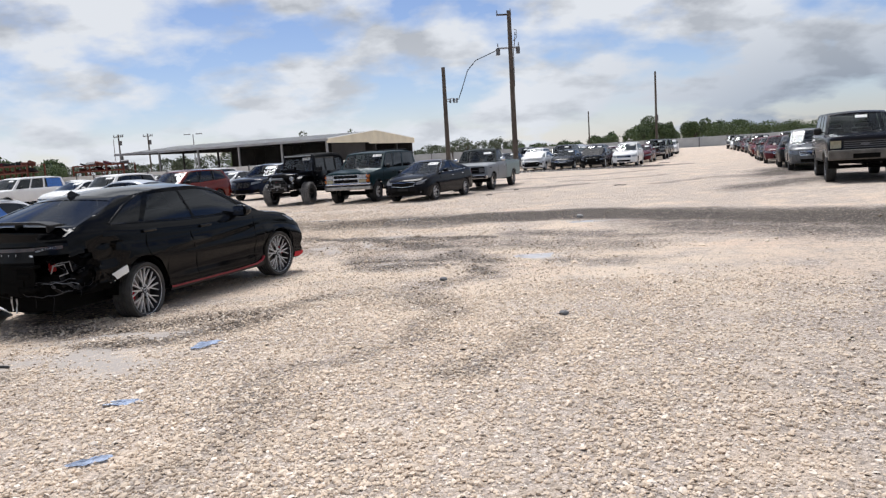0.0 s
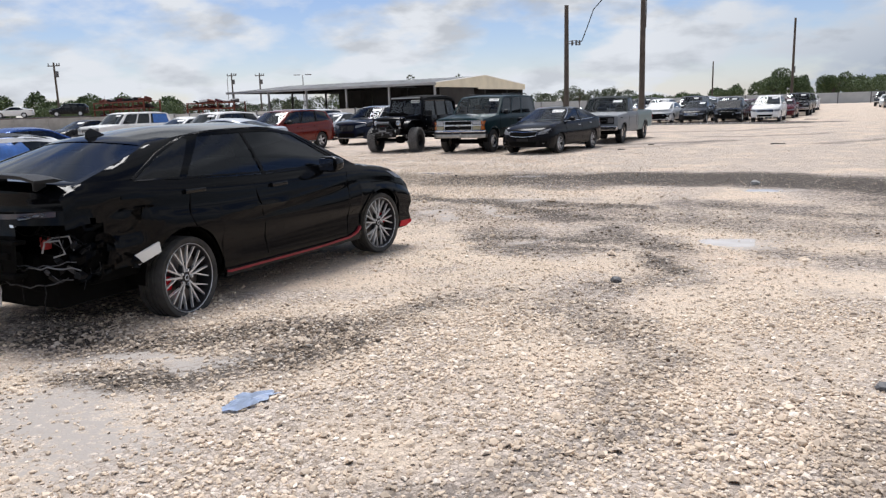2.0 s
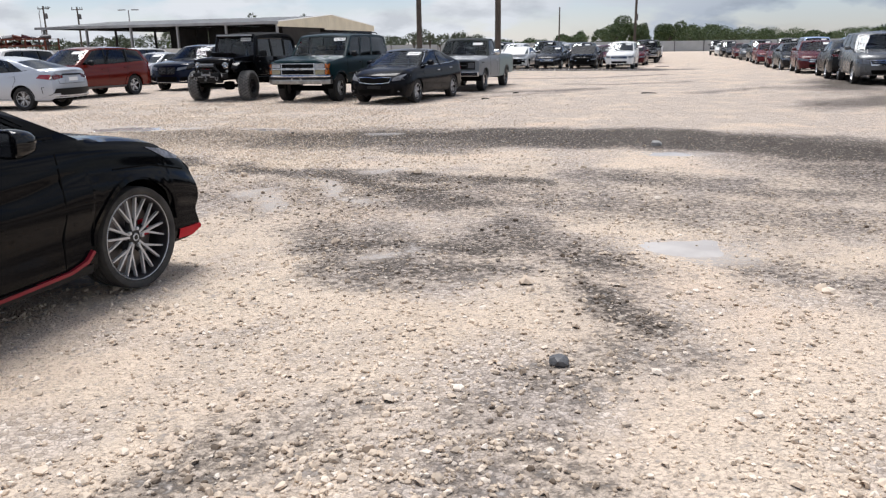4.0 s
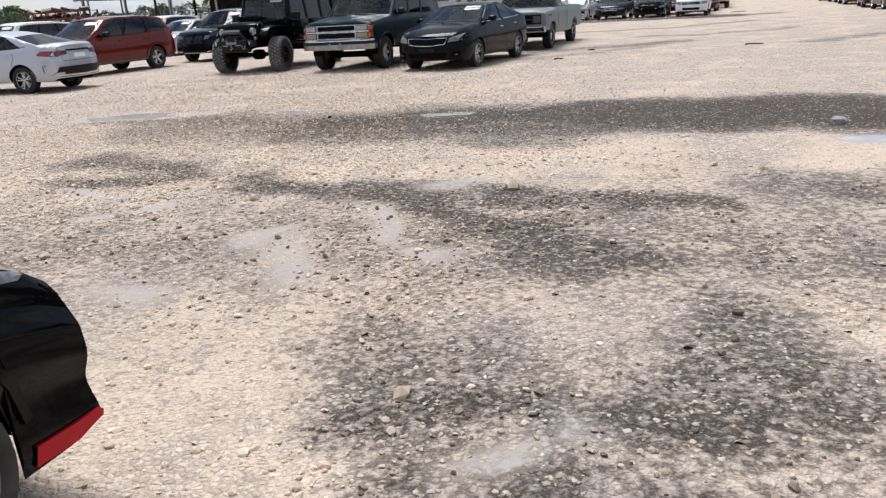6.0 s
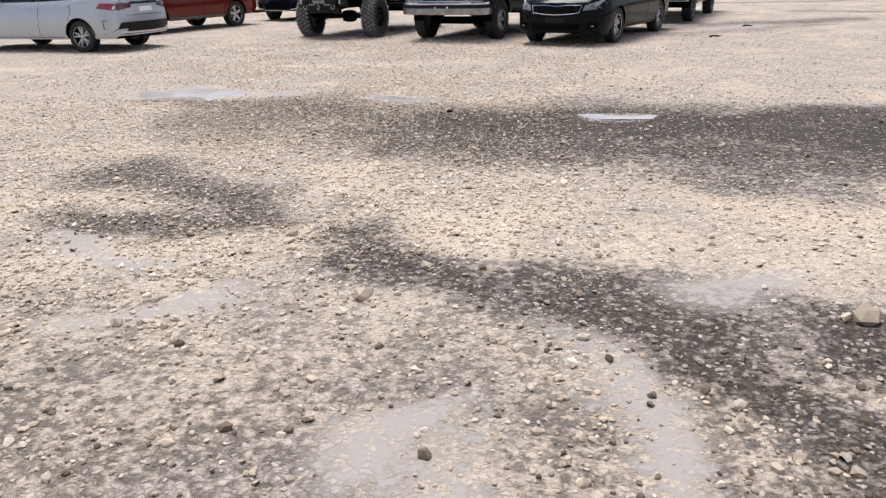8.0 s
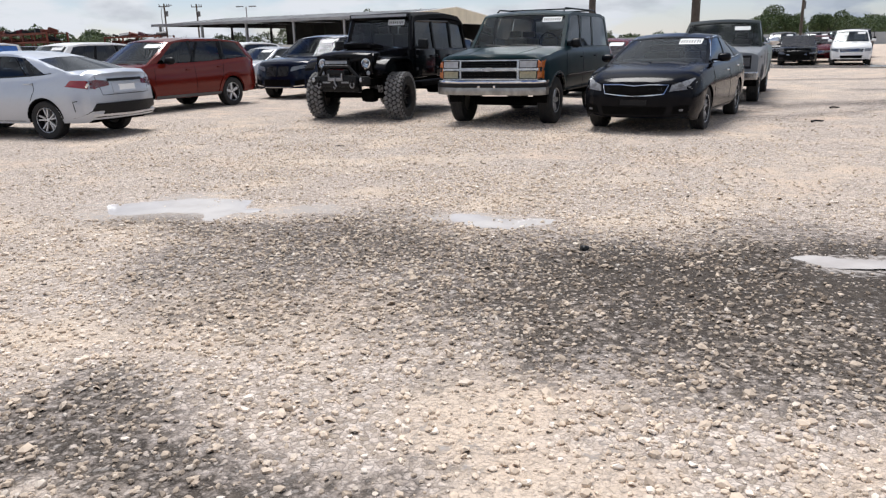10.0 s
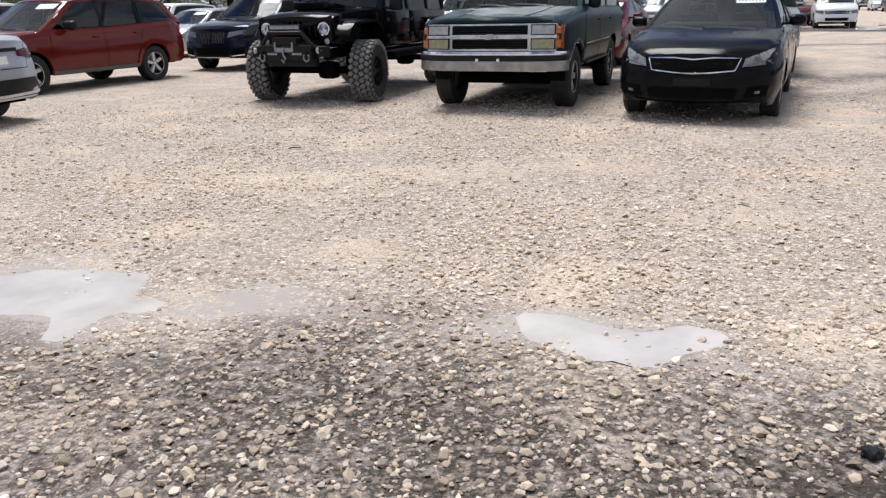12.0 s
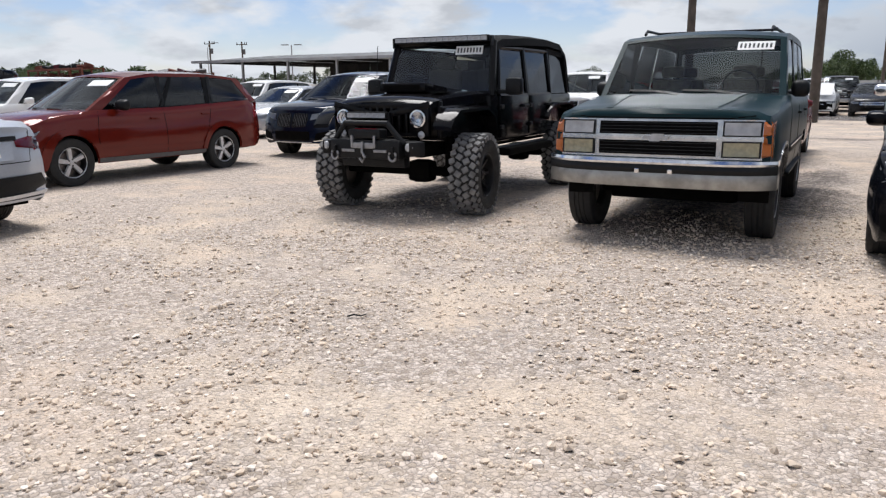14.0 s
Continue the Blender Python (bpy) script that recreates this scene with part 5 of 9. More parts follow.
    for s in (1, -1):
        add_box(bm, 1.99, s * 0.465, 1.05, 0.07, 0.24, 0.34, bevel=0.02)
    grille = part("grille", bm, black, root, smooth=40)
    part("grille_backing", box(1.95, 0, 1.05, 0.02, 1.0, 0.3), UNDER_SHADE, grille)
    # slanted brows over the lamps
    bm = bmesh.new()
    for s in (1, -1):
        m = Matrix.Translation((2.03, s * 0.36, 1.165)) @ Matrix.Rotation(s * 0.22, 4, "X")
        add_box(bm, 0, 0, 0, 0.03, 0.5, 0.07, m, 0.01)
    part("lamp_brow", bm, black, grille, smooth=40)
    for s in (1, -1):
        bm = bmesh.new()
        add_lathe(bm, [(0.001, 0.0), (0.04, 0.004), (0.043, 0.016), (0.075, 0.018), (0.078, 0.03), (0.094, 0.028), (0.096, -0.02)], 24)
        lamp = part("headlight", bm, CHROME, root, "round bright headlamp", smooth=40, matrix=pose(2.03, s * 0.47, 1.07, 0, 0, -90))
        bm = bmesh.new()
        add_lathe(bm, [(0.001, 0.034), (0.05, 0.03), (0.085, 0.022)], 20)
        part("lens", bm, LENS, lamp, smooth=60)
        bm = bmesh.new()
        add_lathe(bm, [(0.001, 0.02), (0.03, 0.015), (0.04, 0.0)], 16)
        part("turn_lamp", bm, LAMP, root, smooth=60, matrix=pose(2.03, s * 0.50, 0.90, 0, 0, -90))
    # light bars
    for x, z, w, yy in ((2.07, 1.10, 0.52, -0.16), (0.64, 1.965, 1.30, 0)):
        lb = part("light_bar", box(x - 0.02, yy, z, 0.06, w, 0.075, 0.012), PLASTIC, root, "long LED light bar")
        n = int(w / 0.085)
        for k in range(n):
            y = yy + (k - (n - 1) / 2) * w / (n + 0.4)
            bm = bmesh.new()
            add_box(bm, 0, 0.003, 0, w / (n + 0.4) * 0.93, 0.008, 0.05)
            part("led_lens", bm, LAMP, lb, matrix=pose(x + 0.011, y, z, 0, 0, -90))
        for s in (1, -1):
            part("bar_bracket", box(x - 0.04, yy + s * w * 0.52, z - 0.03, 0.06, 0.02, 0.12, 0.005), PLASTIC, lb)
    # fenders
    for x, z in ((fx, 1.12), (rx, 1.12)):
        for s in (1, -1):
            bm = bmesh.new()
            prof = [(0.60, -0.14), (0.50, -0.03), (0.36, 0.04), (-0.34, 0.05), (-0.52, -0.03), (-0.64, -0.26)]
            rows = []
            for px, pz in prof:
                rows.append([bm.verts.new((x + px, s * yy, z + pz + dz)) for yy, dz in ((0.66, 0.02), (0.84, 0.015), (0.88, 0.0), (0.88, -0.03), (0.68, -0.02))])
            for a, b in zip(rows, rows[1:]):
                for k in range(5):
                    bm.faces.new((a[k], a[(k + 1) % 5], b[(k + 1) % 5], b[k]))
            bm.faces.new(rows[0])
            bm.faces.new(rows[-1])
            bmesh.ops.recalc_face_normals(bm, faces=bm.faces)
            part("fender", bm, black, root, smooth=35)
    # windshield frame, doors, glass, soft top
    zb, zt, x0, x1 = 1.32, 1.93, 0.72, 0.52
    bm = bmesh.new()
    for s in (1, -1):
        add_tube(bm, [(x0, s * 0.73, zb - 0.03), (x1, s * 0.66, zt)], 0.045, 8)
    add_tube(bm, [(x1, -0.66, zt), (x1, 0.66, zt)], 0.045, 8)
    add_box(bm, x0, 0, zb - 0.01, 0.09, 1.46, 0.08, bevel=0.02)
    part("windshield_frame", bm, black, root, smooth=40)
    bm = bmesh.new()
    vs = [bm.verts.new(v) for v in ((x0 + 0.01, -0.70, zb), (x0 + 0.01, 0.70, zb), (x1 + 0.01, 0.63, zt - 0.02), (x1 + 0.01, -0.63, zt - 0.02))]
    bm.faces.new(vs)
    shield = part("windshield", bm, GLASS, root)
    sl = new_slip(root, (x1 + 0.045, 0.36, zt - 0.10), (0.36, 0.105), math.atan2(x0 - x1, zt - zb))
    for y0 in (0.45, -0.1):
        part("wiper", tube([(x0 + 0.05, y0, zb + 0.02), (x0 + 0.035, y0 - 0.25, zb + 0.055), (x0 + 0.03, y0 - 0.45, zb + 0.05)], 0.008, 6), PLASTIC, root)
    for s in (1, -1):
        for xa, xb in ((0.62, -0.30), (-0.34, -1.18)):
            d = part("door", box((xa + xb) / 2, s * 0.785, 1.04, xa - xb, 0.04, 0.50, 0.015), black, root, smooth=40)
            part("door_handle", box(xb + 0.14, s * 0.82, 1.16, 0.17, 0.04, 0.035, 0.012), PLASTIC, d)
            part("hinge", box(xa - 0.03, s * 0.81, 1.16, 0.09, 0.03, 0.05, 0.01), PLASTIC, d)
            part("hinge", box(xa - 0.03, s * 0.81, 0.92, 0.09, 0.03, 0.05, 0.01), PLASTIC, d)
            bm = bmesh.new()
            top_f = (x1 - 0.06 if xa > 0 else xa)
            q = [(xa - (0.02 if xa > 0 else 0), 0.775, 1.29), (xb, 0.775, 1.29), (xb, 0.70, 1.86), (top_f, 0.69, 1.86)]
            for (a, b) in zip(q, q[1:] + q[:1]):
                add_tube(bm, [(a[0], s * a[1], a[2]), (b[0], s * b[1], b[2])], 0.026, 6)
            fr = part("window_frame", bm, black, d)
            bm = bmesh.new()
            bm.faces.new([bm.verts.new((p[0], s * (p[1] - 0.005), p[2])) for p in q])
            part("window", bm, GLASS_DARK, d)
        bm = bmesh.new()
        q = [(-1.24, 0.755, 1.30), (-2.0, 0.74, 1.30), (-1.93, 0.66, 1.84), (-1.24, 0.69, 1.86)]
        bm.faces.new([bm.verts.new((p[0], s * p[1], p[2])) for p in q])
        part("soft_window", bm, GLASS, root, "clear plastic rear side window")
        m = part("side_mirror", box(0.60, s * 0.97, 1.40, 0.13, 0.20, 0.20, 0.045), PLASTIC, root, smooth=50)
        part("mirror_arm", box(0.62, s * 0.84, 1.34, 0.06, 0.14, 0.05, 0.015), PLASTIC, m)
        part("rock_rail", tube([(0.75, s * 0.80, 0.66), (-0.9, s * 0.80, 0.66)], 0.04, 10), PLASTIC, root)
        part("step", box(0.0, s * 0.90, 0.635, 1.5, 0.16, 0.09, 0.02), UNDER_SHADE, root)
    bm = bmesh.new()
    xs = [0.53, 0.35, -0.35, -1.2, -1.75, -2.02]
    zs = [1.96, 2.01, 2.055, 2.075, 2.04, 1.90]
    rows = []
    for x, z in zip(xs, zs):
        rows.append([bm.verts.new((x, y, z - dz)) for y, dz in ((-0.72, 0.14), (-0.70, 0.05), (-0.45, 0.0), (0, -0.01), (0.45, 0.0), (0.70, 0.05), (0.72, 0.14))])
    rows.append([bm.verts.new((-2.09, y, 1.30)) for y in (-0.76, -0.74, -0.45, 0, 0.45, 0.74, 0.76)])
    for a, b in zip(rows, rows[1:]):
        for k in range(6):
            bm.faces.new((a[k], a[k + 1], b[k + 1], b[k]))
    for s in (1, -1):
        for a, b, c4, d4 in (((-1.16, 0.72, 1.90), (-1.24, 0.72, 1.90), (-1.24, 0.775, 1.30), (-1.16, 0.775, 1.30)),
                             ((-1.94, 0.70, 1.86), (-2.08, 0.70, 1.66), (-2.09, 0.755, 1.30), (-2.0, 0.755, 1.30)),
                             ((-1.16, 0.71, 1.91), (-2.0, 0.70, 1.86), (-1.95, 0.68, 1.80), (-1.16, 0.70, 1.84))):
            sb = bmesh.new()
            sb.faces.new([sb.verts.new((p[0], s * p[1], p[2])) for p in (a, b, c4, d4)])
            bmesh.ops.solidify(sb, geom=list(sb.faces), thickness=0.012)
            part("canvas_strip", sb, CLOTH, root)
    bmesh.ops.solidify(bm, geom=list(bm.faces), thickness=0.012)
    bmesh.ops.recalc_face_normals(bm, faces=bm.faces)
    part("soft_top", bm, CLOTH, root, "black canvas soft top", smooth=40)
    for x in (-0.05, -1.0):
        for s in (1, -1):
            bm = bmesh.new()
            add_box(bm, x - 0.15, s * 0.36, 1.42, 0.13, 0.46, 0.42, bevel=0.05)
            add_box(bm, x - 0.17, s * 0.36, 1.70, 0.09, 0.26, 0.14, bevel=0.04)
            part("seat", bm, SEAT, root, smooth=50)
    part("dashboard", box(0.5, 0, 1.30, 0.25, 1.4, 0.10, 0.03), DASH, root)
    # winch bumper
    bm = bmesh.new()
    add_box(bm, 2.26, 0, 0.76, 0.24, 0.86, 0.20, bevel=0.02)
    for s in (1, -1):
        m = Matrix.Translation((2.22, s * 0.50, 0.77)) @ Matrix.Rotation(s * -0.6, 4, "Z")
        add_box(bm, 0, 0, 0, 0.18, 0.24, 0.15, m, 0.02)
    add_box(bm, 2.16, 0, 0.62, 0.12, 0.8, 0.12, bevel=0.02)
    bumper = part("front_bumper", bm, PLASTIC, root, "black steel winch bumper", smooth=40)
    part("bull_bar", tube([(2.30, -0.44, 0.82), (2.33, -0.26, 1.03), (2.33, 0.26, 1.03), (2.30, 0.44, 0.82)], 0.032, 10), PLASTIC, bumper)
    winch = part("winch", box(2.30, 0, 0.92, 0.16, 0.40, 0.10, 0.025), PLASTIC, bumper)
    part("winch_drum", tube([(2.33, -0.13, 0.93), (2.33, 0.13, 0.93)], 0.045, 14), RED_TRIM, winch)
    part("fairlead", box(2.385, 0.0, 0.80, 0.03, 0.26, 0.06, 0.01), STEEL, winch)
    part("fairlead_post", box(2.39, -0.14, 0.84, 0.03, 0.03, 0.13, 0.01), STEEL, winch)
    part("fairlead_post", box(2.39, 0.14, 0.84, 0.03, 0.03, 0.13, 0.01), STEEL, winch)
    part("winch_hook", tube([(2.41, 0, 0.84), (2.42, 0.0, 0.74), (2.42, 0.035, 0.68), (2.42, 0.0, 0.63), (2.42, -0.03, 0.67)], 0.015, 8), STEEL, winch)
    for s in (1, -1):
        pts = [(2.40, s * 0.36 + 0.042 * math.cos(a), 0.70 + 0.052 * math.sin(a)) for a in np.linspace(-3.9, 0.75, 14)]
        part("shackle", tube(pts, 0.012, 8), STEEL, bumper)
        part("shackle_tab", box(2.39, s * 0.36, 0.765, 0.05, 0.03, 0.06, 0.008), PLASTIC, bumper)
        bm = bmesh.new()
        add_lathe(bm, [(0.001, 0.012), (0.035, 0.01), (0.045, 0.0), (0.047, -0.02)], 16)
        part("fog_lamp", bm, LAMP, bumper, smooth=50, matrix=pose(2.34, s * 0.53, 0.79, 0, 0, -90 + s * 20))
        part("bumper_plate", box(2.383, s * 0.20, 0.745, 0.012, 0.16, 0.03, 0.004), STEEL, bumper)
    part("aerial", tube([(0.86, -0.80, 1.28), (0.80, -0.80, 1.9)], 0.005, 6), PLASTIC, root)
    return root


def new_slip(root, p, size, lean):
    """A white paper slip with dark marks, tilted with the glass."""
    m = Matrix.Translation(p) @ Matrix.Rotation(-lean, 4, "Y")
    ob = part("stock_slip", box(0, 0, 0, 0.004, size[0], size[1]), PAPER, root, "white paper slip with dark printed marks", matrix=m)
    for k in range(8):
        y = -size[0] / 2 + size[0] * (k + 0.8) / 8.6
        part("printed_bar", box(0.003, y, 0, 0.003, size[0] * 0.055, size[1] * 0.55), INK, ob)
    return ob


def red_crossover():
    sp = spec(SUV, style="five", seat=SEAT_TAN)
    c = Car("red_crossover", "copper-red crossover SUV with silver five-spoke wheels", "car", (-11.55, 33.85), -114, sp, paint("copper_red_paint", (0.125, 0.012, 0.007), 0.12, metal=0.15, dust=0.0, coat=0.2, spec=0.3))
    c.seams([[(1.42, 0.36), (1.38, 0.7), (1.45, 1.08)], [(2.62, 0.34), (2.62, 1.08)], [(3.50, 0.75), (3.62, 1.12)], [(1.42, 0.36), (3.4, 0.34)]])
    c.handles([(2.42, 0.94), (3.45, 0.98)], c.mat)
    c.mirrors(1.78, 1.13, PLASTIC, (0.13, 0.22, 0.17))
    for side in "LR":
        for ctr in (c.fo, c.fo + c.wb):
            c.strip("arch_flare", [(ctr + 0.45 * math.cos(a), c.r + 0.445 * math.sin(a)) for a in np.linspace(math.pi - 0.05, 0.05, 18)], 0.09, side, c.mat, 0.022)
        c.strip("sill", [(1.38, 0.345), (3.42, 0.345)], 0.07, side, GREY_PLASTIC, 0.012)
        c.strip("door_crease", [(1.40, 0.50), (3.38, 0.47)], 0.05, side, c.mat, 0.014)
        c.patch("tail_light", [(4.62, 0.88), (4.86, 0.88), (4.84, 1.12), (4.66, 1.16)], side, TAIL, 0.006)
        for pts in ([(2.66, 1.12), (2.66, 1.60)], [(3.66, 1.14), (3.72, 1.60)]):
            c.strip("window_post", pts, 0.07, side, PLASTIC, 0.004)
    front_face(c, 0.60, 0.78, 0.62, CHROME)
    wipers(c)
    c.sticker(0.42, 0.84, digits=0)
    return c


def front_face(c, z0, z1, half, rim=None, lampw=0.28, lower=True):
    """Grille, headlamps and lower intake on a nose."""
    g = [(-half * 0.8, z0), (half * 0.8, z0), (half * 0.86, z1), (-half * 0.86, z1)]
    gr = c.patch("grille", g, "F", UNDER_SHADE, 0.004, inset=0.02)
    bars(c, -half * 0.78, half * 0.78, z0, z1, "F", 3, rim or GREY_PLASTIC, 0.012, gr, 0.01)
    if rim:
        c.strip("grille_rim", g, 0.018, "F", rim, 0.012, closed=True, parent=gr)
    for s in (1, -1):
        a, b = half * 0.92, c.W / 2 * 0.95
        c.lamp("headlight", [(s * a, z0 + 0.03), (s * b, z0 + 0.06), (s * b, z1 + 0.05), (s * a, z1)], "F", LAMP)
    if lower:
        zl = c.sp["zf"] + 0.08
        c.patch("air_intake", [(-half * 0.75, zl), (half * 0.75, zl), (half * 0.8, zl + 0.13), (-half * 0.8, zl + 0.13)], "F", UNDER_SHADE, 0.003, inset=0.03)


def rear_face(c, z0, z1, w=0.3, plate=True):
    for s in (1, -1):
        b = c.W / 2 * 0.93
        c.lamp("tail_light", [(s * (b - w), z0), (s * b, z0), (s * b, z1), (s * (b - w), z1 - 0.02)], "B", TAIL, deep=0.005)
    if plate:
        c.patch("number_plate", rect2(-0.17, z0 - 0.1, 0.17, z0 + 0.05), "B", PAPER, 0.008)
    c.strip("rear_bumper_pad", [(-c.W * 0.4, c.sp["zr"] + 0.1), (c.W * 0.4, c.sp["zr"] + 0.1)], 0.14, "B", PLASTIC, 0.012)


def navy_suv():
    sp = spec(SUV, L=4.92, W=2.0, H=1.745, wb=2.975, fo=0.88, r=0.37, rim=0.25, tw=0.26, arch=0.42, style="ten", steer=12,
              top=[(0, 0.92), (0.08, 0.99), (0.5, 1.06), (1.2, 1.12), (1.45, 1.14), (2.6, 1.15), (3.8, 1.18), (4.6, 1.2), (4.92, 1.17)],
              roof=[(0, 1.68), (0.25, 1.745), (0.6, 1.74), (1, 1.66)], glass={"side_window": GLASS_DARK, "rear_window": GLASS_DARK, "windshield": GLASS_DULL})
    c = Car("navy_suv", "dark navy luxury SUV with twin upright grilles", "car", by_axle(-9.25, 37.6, -113, 1.4875), -113, sp, paint("navy_paint", (0.004, 0.008, 0.022), 0.08, dust=0.08, coat=0.0, spec=0.2))
    for s in (1, -1):
        g = [(s * 0.03, 0.62), (s * 0.36, 0.64), (s * 0.40, 0.78), (s * 0.36, 0.88), (s * 0.06, 0.89), (s * 0.02, 0.8)]
        gr = c.patch("grille", g, "F", UNDER_SHADE, 0.006, inset=0.01)
        for k in range(8):
            y = s * (0.06 + k * 0.042)
            c.strip("grille_slat", [(y, 0.64), (y, 0.87)], 0.010, "F", GREY_PLASTIC, 0.012, parent=gr)
        c.strip("grille_rim", g, 0.016, "F", PLASTIC, 0.014, closed=True, parent=gr)
        c.lamp("headlight", [(s * 0.46, 0.76), (s * 0.48, 0.88), (s * 0.94, 0.94), (s * 0.95, 0.87)], "F", LAMP)
        c.patch("side_intake", [(s * 0.56, 0.36), (s * 0.90, 0.40), (s * 0.88, 0.56), (s * 0.60, 0.50)], "F", UNDER_SHADE, 0.004, inset=0.02)
        c.strip("intake_trim", [(s * 0.54, 0.35), (s * 0.92, 0.39)], 0.02, "F", CHROME, 0.01)
    c.patch("air_intake", rect2(-0.45, 0.36, 0.45, 0.54), "F", UNDER_SHADE, 0.004, inset=0.02)
    c.strip("skid_trim", [(-0.5, 0.31), (0.5, 0.31)], 0.03, "F", ALLOY, 0.01)
    c.mirrors(1.80, 1.19, c.mat)
    c.seams([[(1.42, 0.36), (1.38, 0.7), (1.45, 1.1)], [(2.62, 0.34), (2.62, 1.12)]])
    c.handles([(2.42, 1.0), (3.45, 1.02)], c.mat)
    for side in "LR":
        c.strip("roof_rail", [(2.0, 1.67), (3.0, 1.70), (4.3, 1.65)], 0.03, side, ALLOY, 0.03)
        c.strip("window_trim", [(1.5, 1.16), (3.0, 1.17), (4.4, 1.21)], 0.014, side, ALLOY, 0.006)
        c.patch("tail_light", [(4.62, 0.9), (4.90, 0.92), (4.88, 1.08), (4.66, 1.08)], side, TAIL, 0.006)
    wipers(c)
    c.sticker(0.5, 0.84, digits=0)
    return c


def silver_sedan():
    sp = spec(SEDAN, L=4.63, W=1.78, H=1.435, wb=2.70, fo=0.93, r=0.315, rim=0.205, tw=0.205, arch=0.355, style="ten",
              top=[(0, 0.66), (0.10, 0.72), (0.5, 0.84), (1.15, 0.95), (1.35, 0.975), (2.5, 0.985), (3.5, 1.02), (4.1, 1.075), (4.5, 1.08), (4.63, 1.02)],
              gh=(1.12, 2.0, 3.28, 4.12), roof=[(0, 1.38), (0.3, 1.435), (0.6, 1.43), (1, 1.35)], wins=[(0.07, 0.445), (0.475, 0.72), (0.735, 0.86)])
    hd = 167.0
    at = by_axle(-10.66, 28.60, hd, -1.35)
    c = Car("silver_sedan", "silver compact sedan with a crumpled front and black rear valance", "car", at, hd, sp, paint("silver_paint", (0.50, 0.53, 0.58), 0.3, metal=0.4, dust=0.1))
    c.seams([[(1.42, 0.30), (1.38, 0.6), (1.38, 0.95)], [(2.58, 0.29), (2.62, 0.6), (2.66, 0.97)], [(3.38, 0.62), (3.48, 0.8), (3.42, 1.0)], [(1.42, 0.30), (3.2, 0.29)]])
    c.handles([(2.38, 0.87), (3.36, 0.90)], c.mat)
    c.mirrors(1.60, 1.0, c.mat)
    c.strip("lid_gap", [(-0.62, 1.0), (-0.55, 0.70), (0.55, 0.70), (0.62, 1.0)], 0.009, "B", UNDER_SHADE, 0.001)
    for s in (1, -1):
        c.lamp("tail_light", [(s * 0.40, 0.85), (s * 0.84, 0.79), (s * 0.88, 0.92), (s * 0.60, 0.945), (s * 0.40, 0.92)], "B", TAIL, deep=0.0)
    for side in "LR":
        c.patch("tail_light", [(4.10, 0.85), (4.60, 0.79), (4.60, 0.93), (4.20, 0.945)], side, TAIL, 0.006)
        c.strip("bumper_slit", [(4.24, 0.44), (4.22, 0.60), (4.30, 0.615)], 0.014, side, UNDER_SHADE, 0.003)
        # dark strip round each arch: the gap's shade, put on as colour
        for ctr in (c.fo, c.fo + c.wb):
            c.strip("arch_gap_shade", [(ctr + 0.35 * math.cos(a), c.r + 0.345 * math.sin(a)) for a in np.linspace(math.pi - 0.05, 0.05, 16)], 0.03, side, UNDER_SHADE, 0.004)
        c.strip("window_trim", [(1.40, 0.985), (2.6, 0.998), (3.5, 1.035), (3.8, 1.06)], 0.012, side, PLASTIC, 0.004)
        c.strip("window_post", [(2.66, 1.0), (2.60, 1.33)], 0.09, side, PLASTIC, 0.004)
        c.strip("window_post", [(3.40, 1.03), (3.14, 1.34)], 0.07, side, PLASTIC, 0.004)
    c.strip("lid_bar", [(-0.42, 0.935), (0.42, 0.935)], 0.045, "B", PLASTIC, 0.012)
    c.patch("plate_recess", rect2(-0.34, 0.73, 0.34, 0.89), "B", c.mat, 0.004, inset=0.02)
    c.patch("valance", [(-0.84, 0.34), (0.84, 0.34), (0.68, 0.57), (-0.68, 0.57)], "B", PLASTIC, 0.022)
    c.strip("valance_trim", [(-0.76, 0.38), (0, 0.365), (0.76, 0.38)], 0.035, "B", ALLOY, 0.035)
    c.patch("plate_cover", rect2(-0.25, 0.74, 0.25, 0.88), "B", PAPER, 0.008, label="blank white plate cover")
    # crushed front: fender and bumper corner gone
    c.tear(lambda s, y, z: s < 0.62 + 0.10 * noise.noise(Vector((z * 9, y * 9, 2))) and z < 0.80 and y > -0.3,
           lambda s, y, z: (-0.10 * max(0, 1 - s / 0.9) * (y > -0.4), 0, 0.06 * max(0, 1 - abs(s - 0.45) / 0.45) * (z > 0.7) * (1 + noise.noise(Vector((s * 5, y * 4, 0))))))
    # near-black block in the open nose, its colour standing in for shade
    part("open_engine_bay", box(c.X(0.62), 0.1, 0.55, 0.7, 1.4, 0.44, 0.04), UNDER_SHADE, c.root, "near-black block for the shaded open engine bay")
    rnd = random.Random(21)
    for k in range(9):
        m = Matrix.Translation((c.X(rnd.uniform(0.12, 0.5)), rnd.uniform(0.1, 0.78), rnd.uniform(0.34, 0.78))) @ Euler((rnd.uniform(-1, 1), rnd.uniform(-1, 1), rnd.uniform(-1, 1))).to_matrix().to_4x4()
        part("broken_piece", box(0, 0, 0, rnd.uniform(0.06, 0.2), rnd.uniform(0.04, 0.14), rnd.uniform(0.02, 0.08), 0.006, m), (PLASTIC, GREY_PLASTIC, UNDER_SHADE)[k % 3], c.root)
    return c


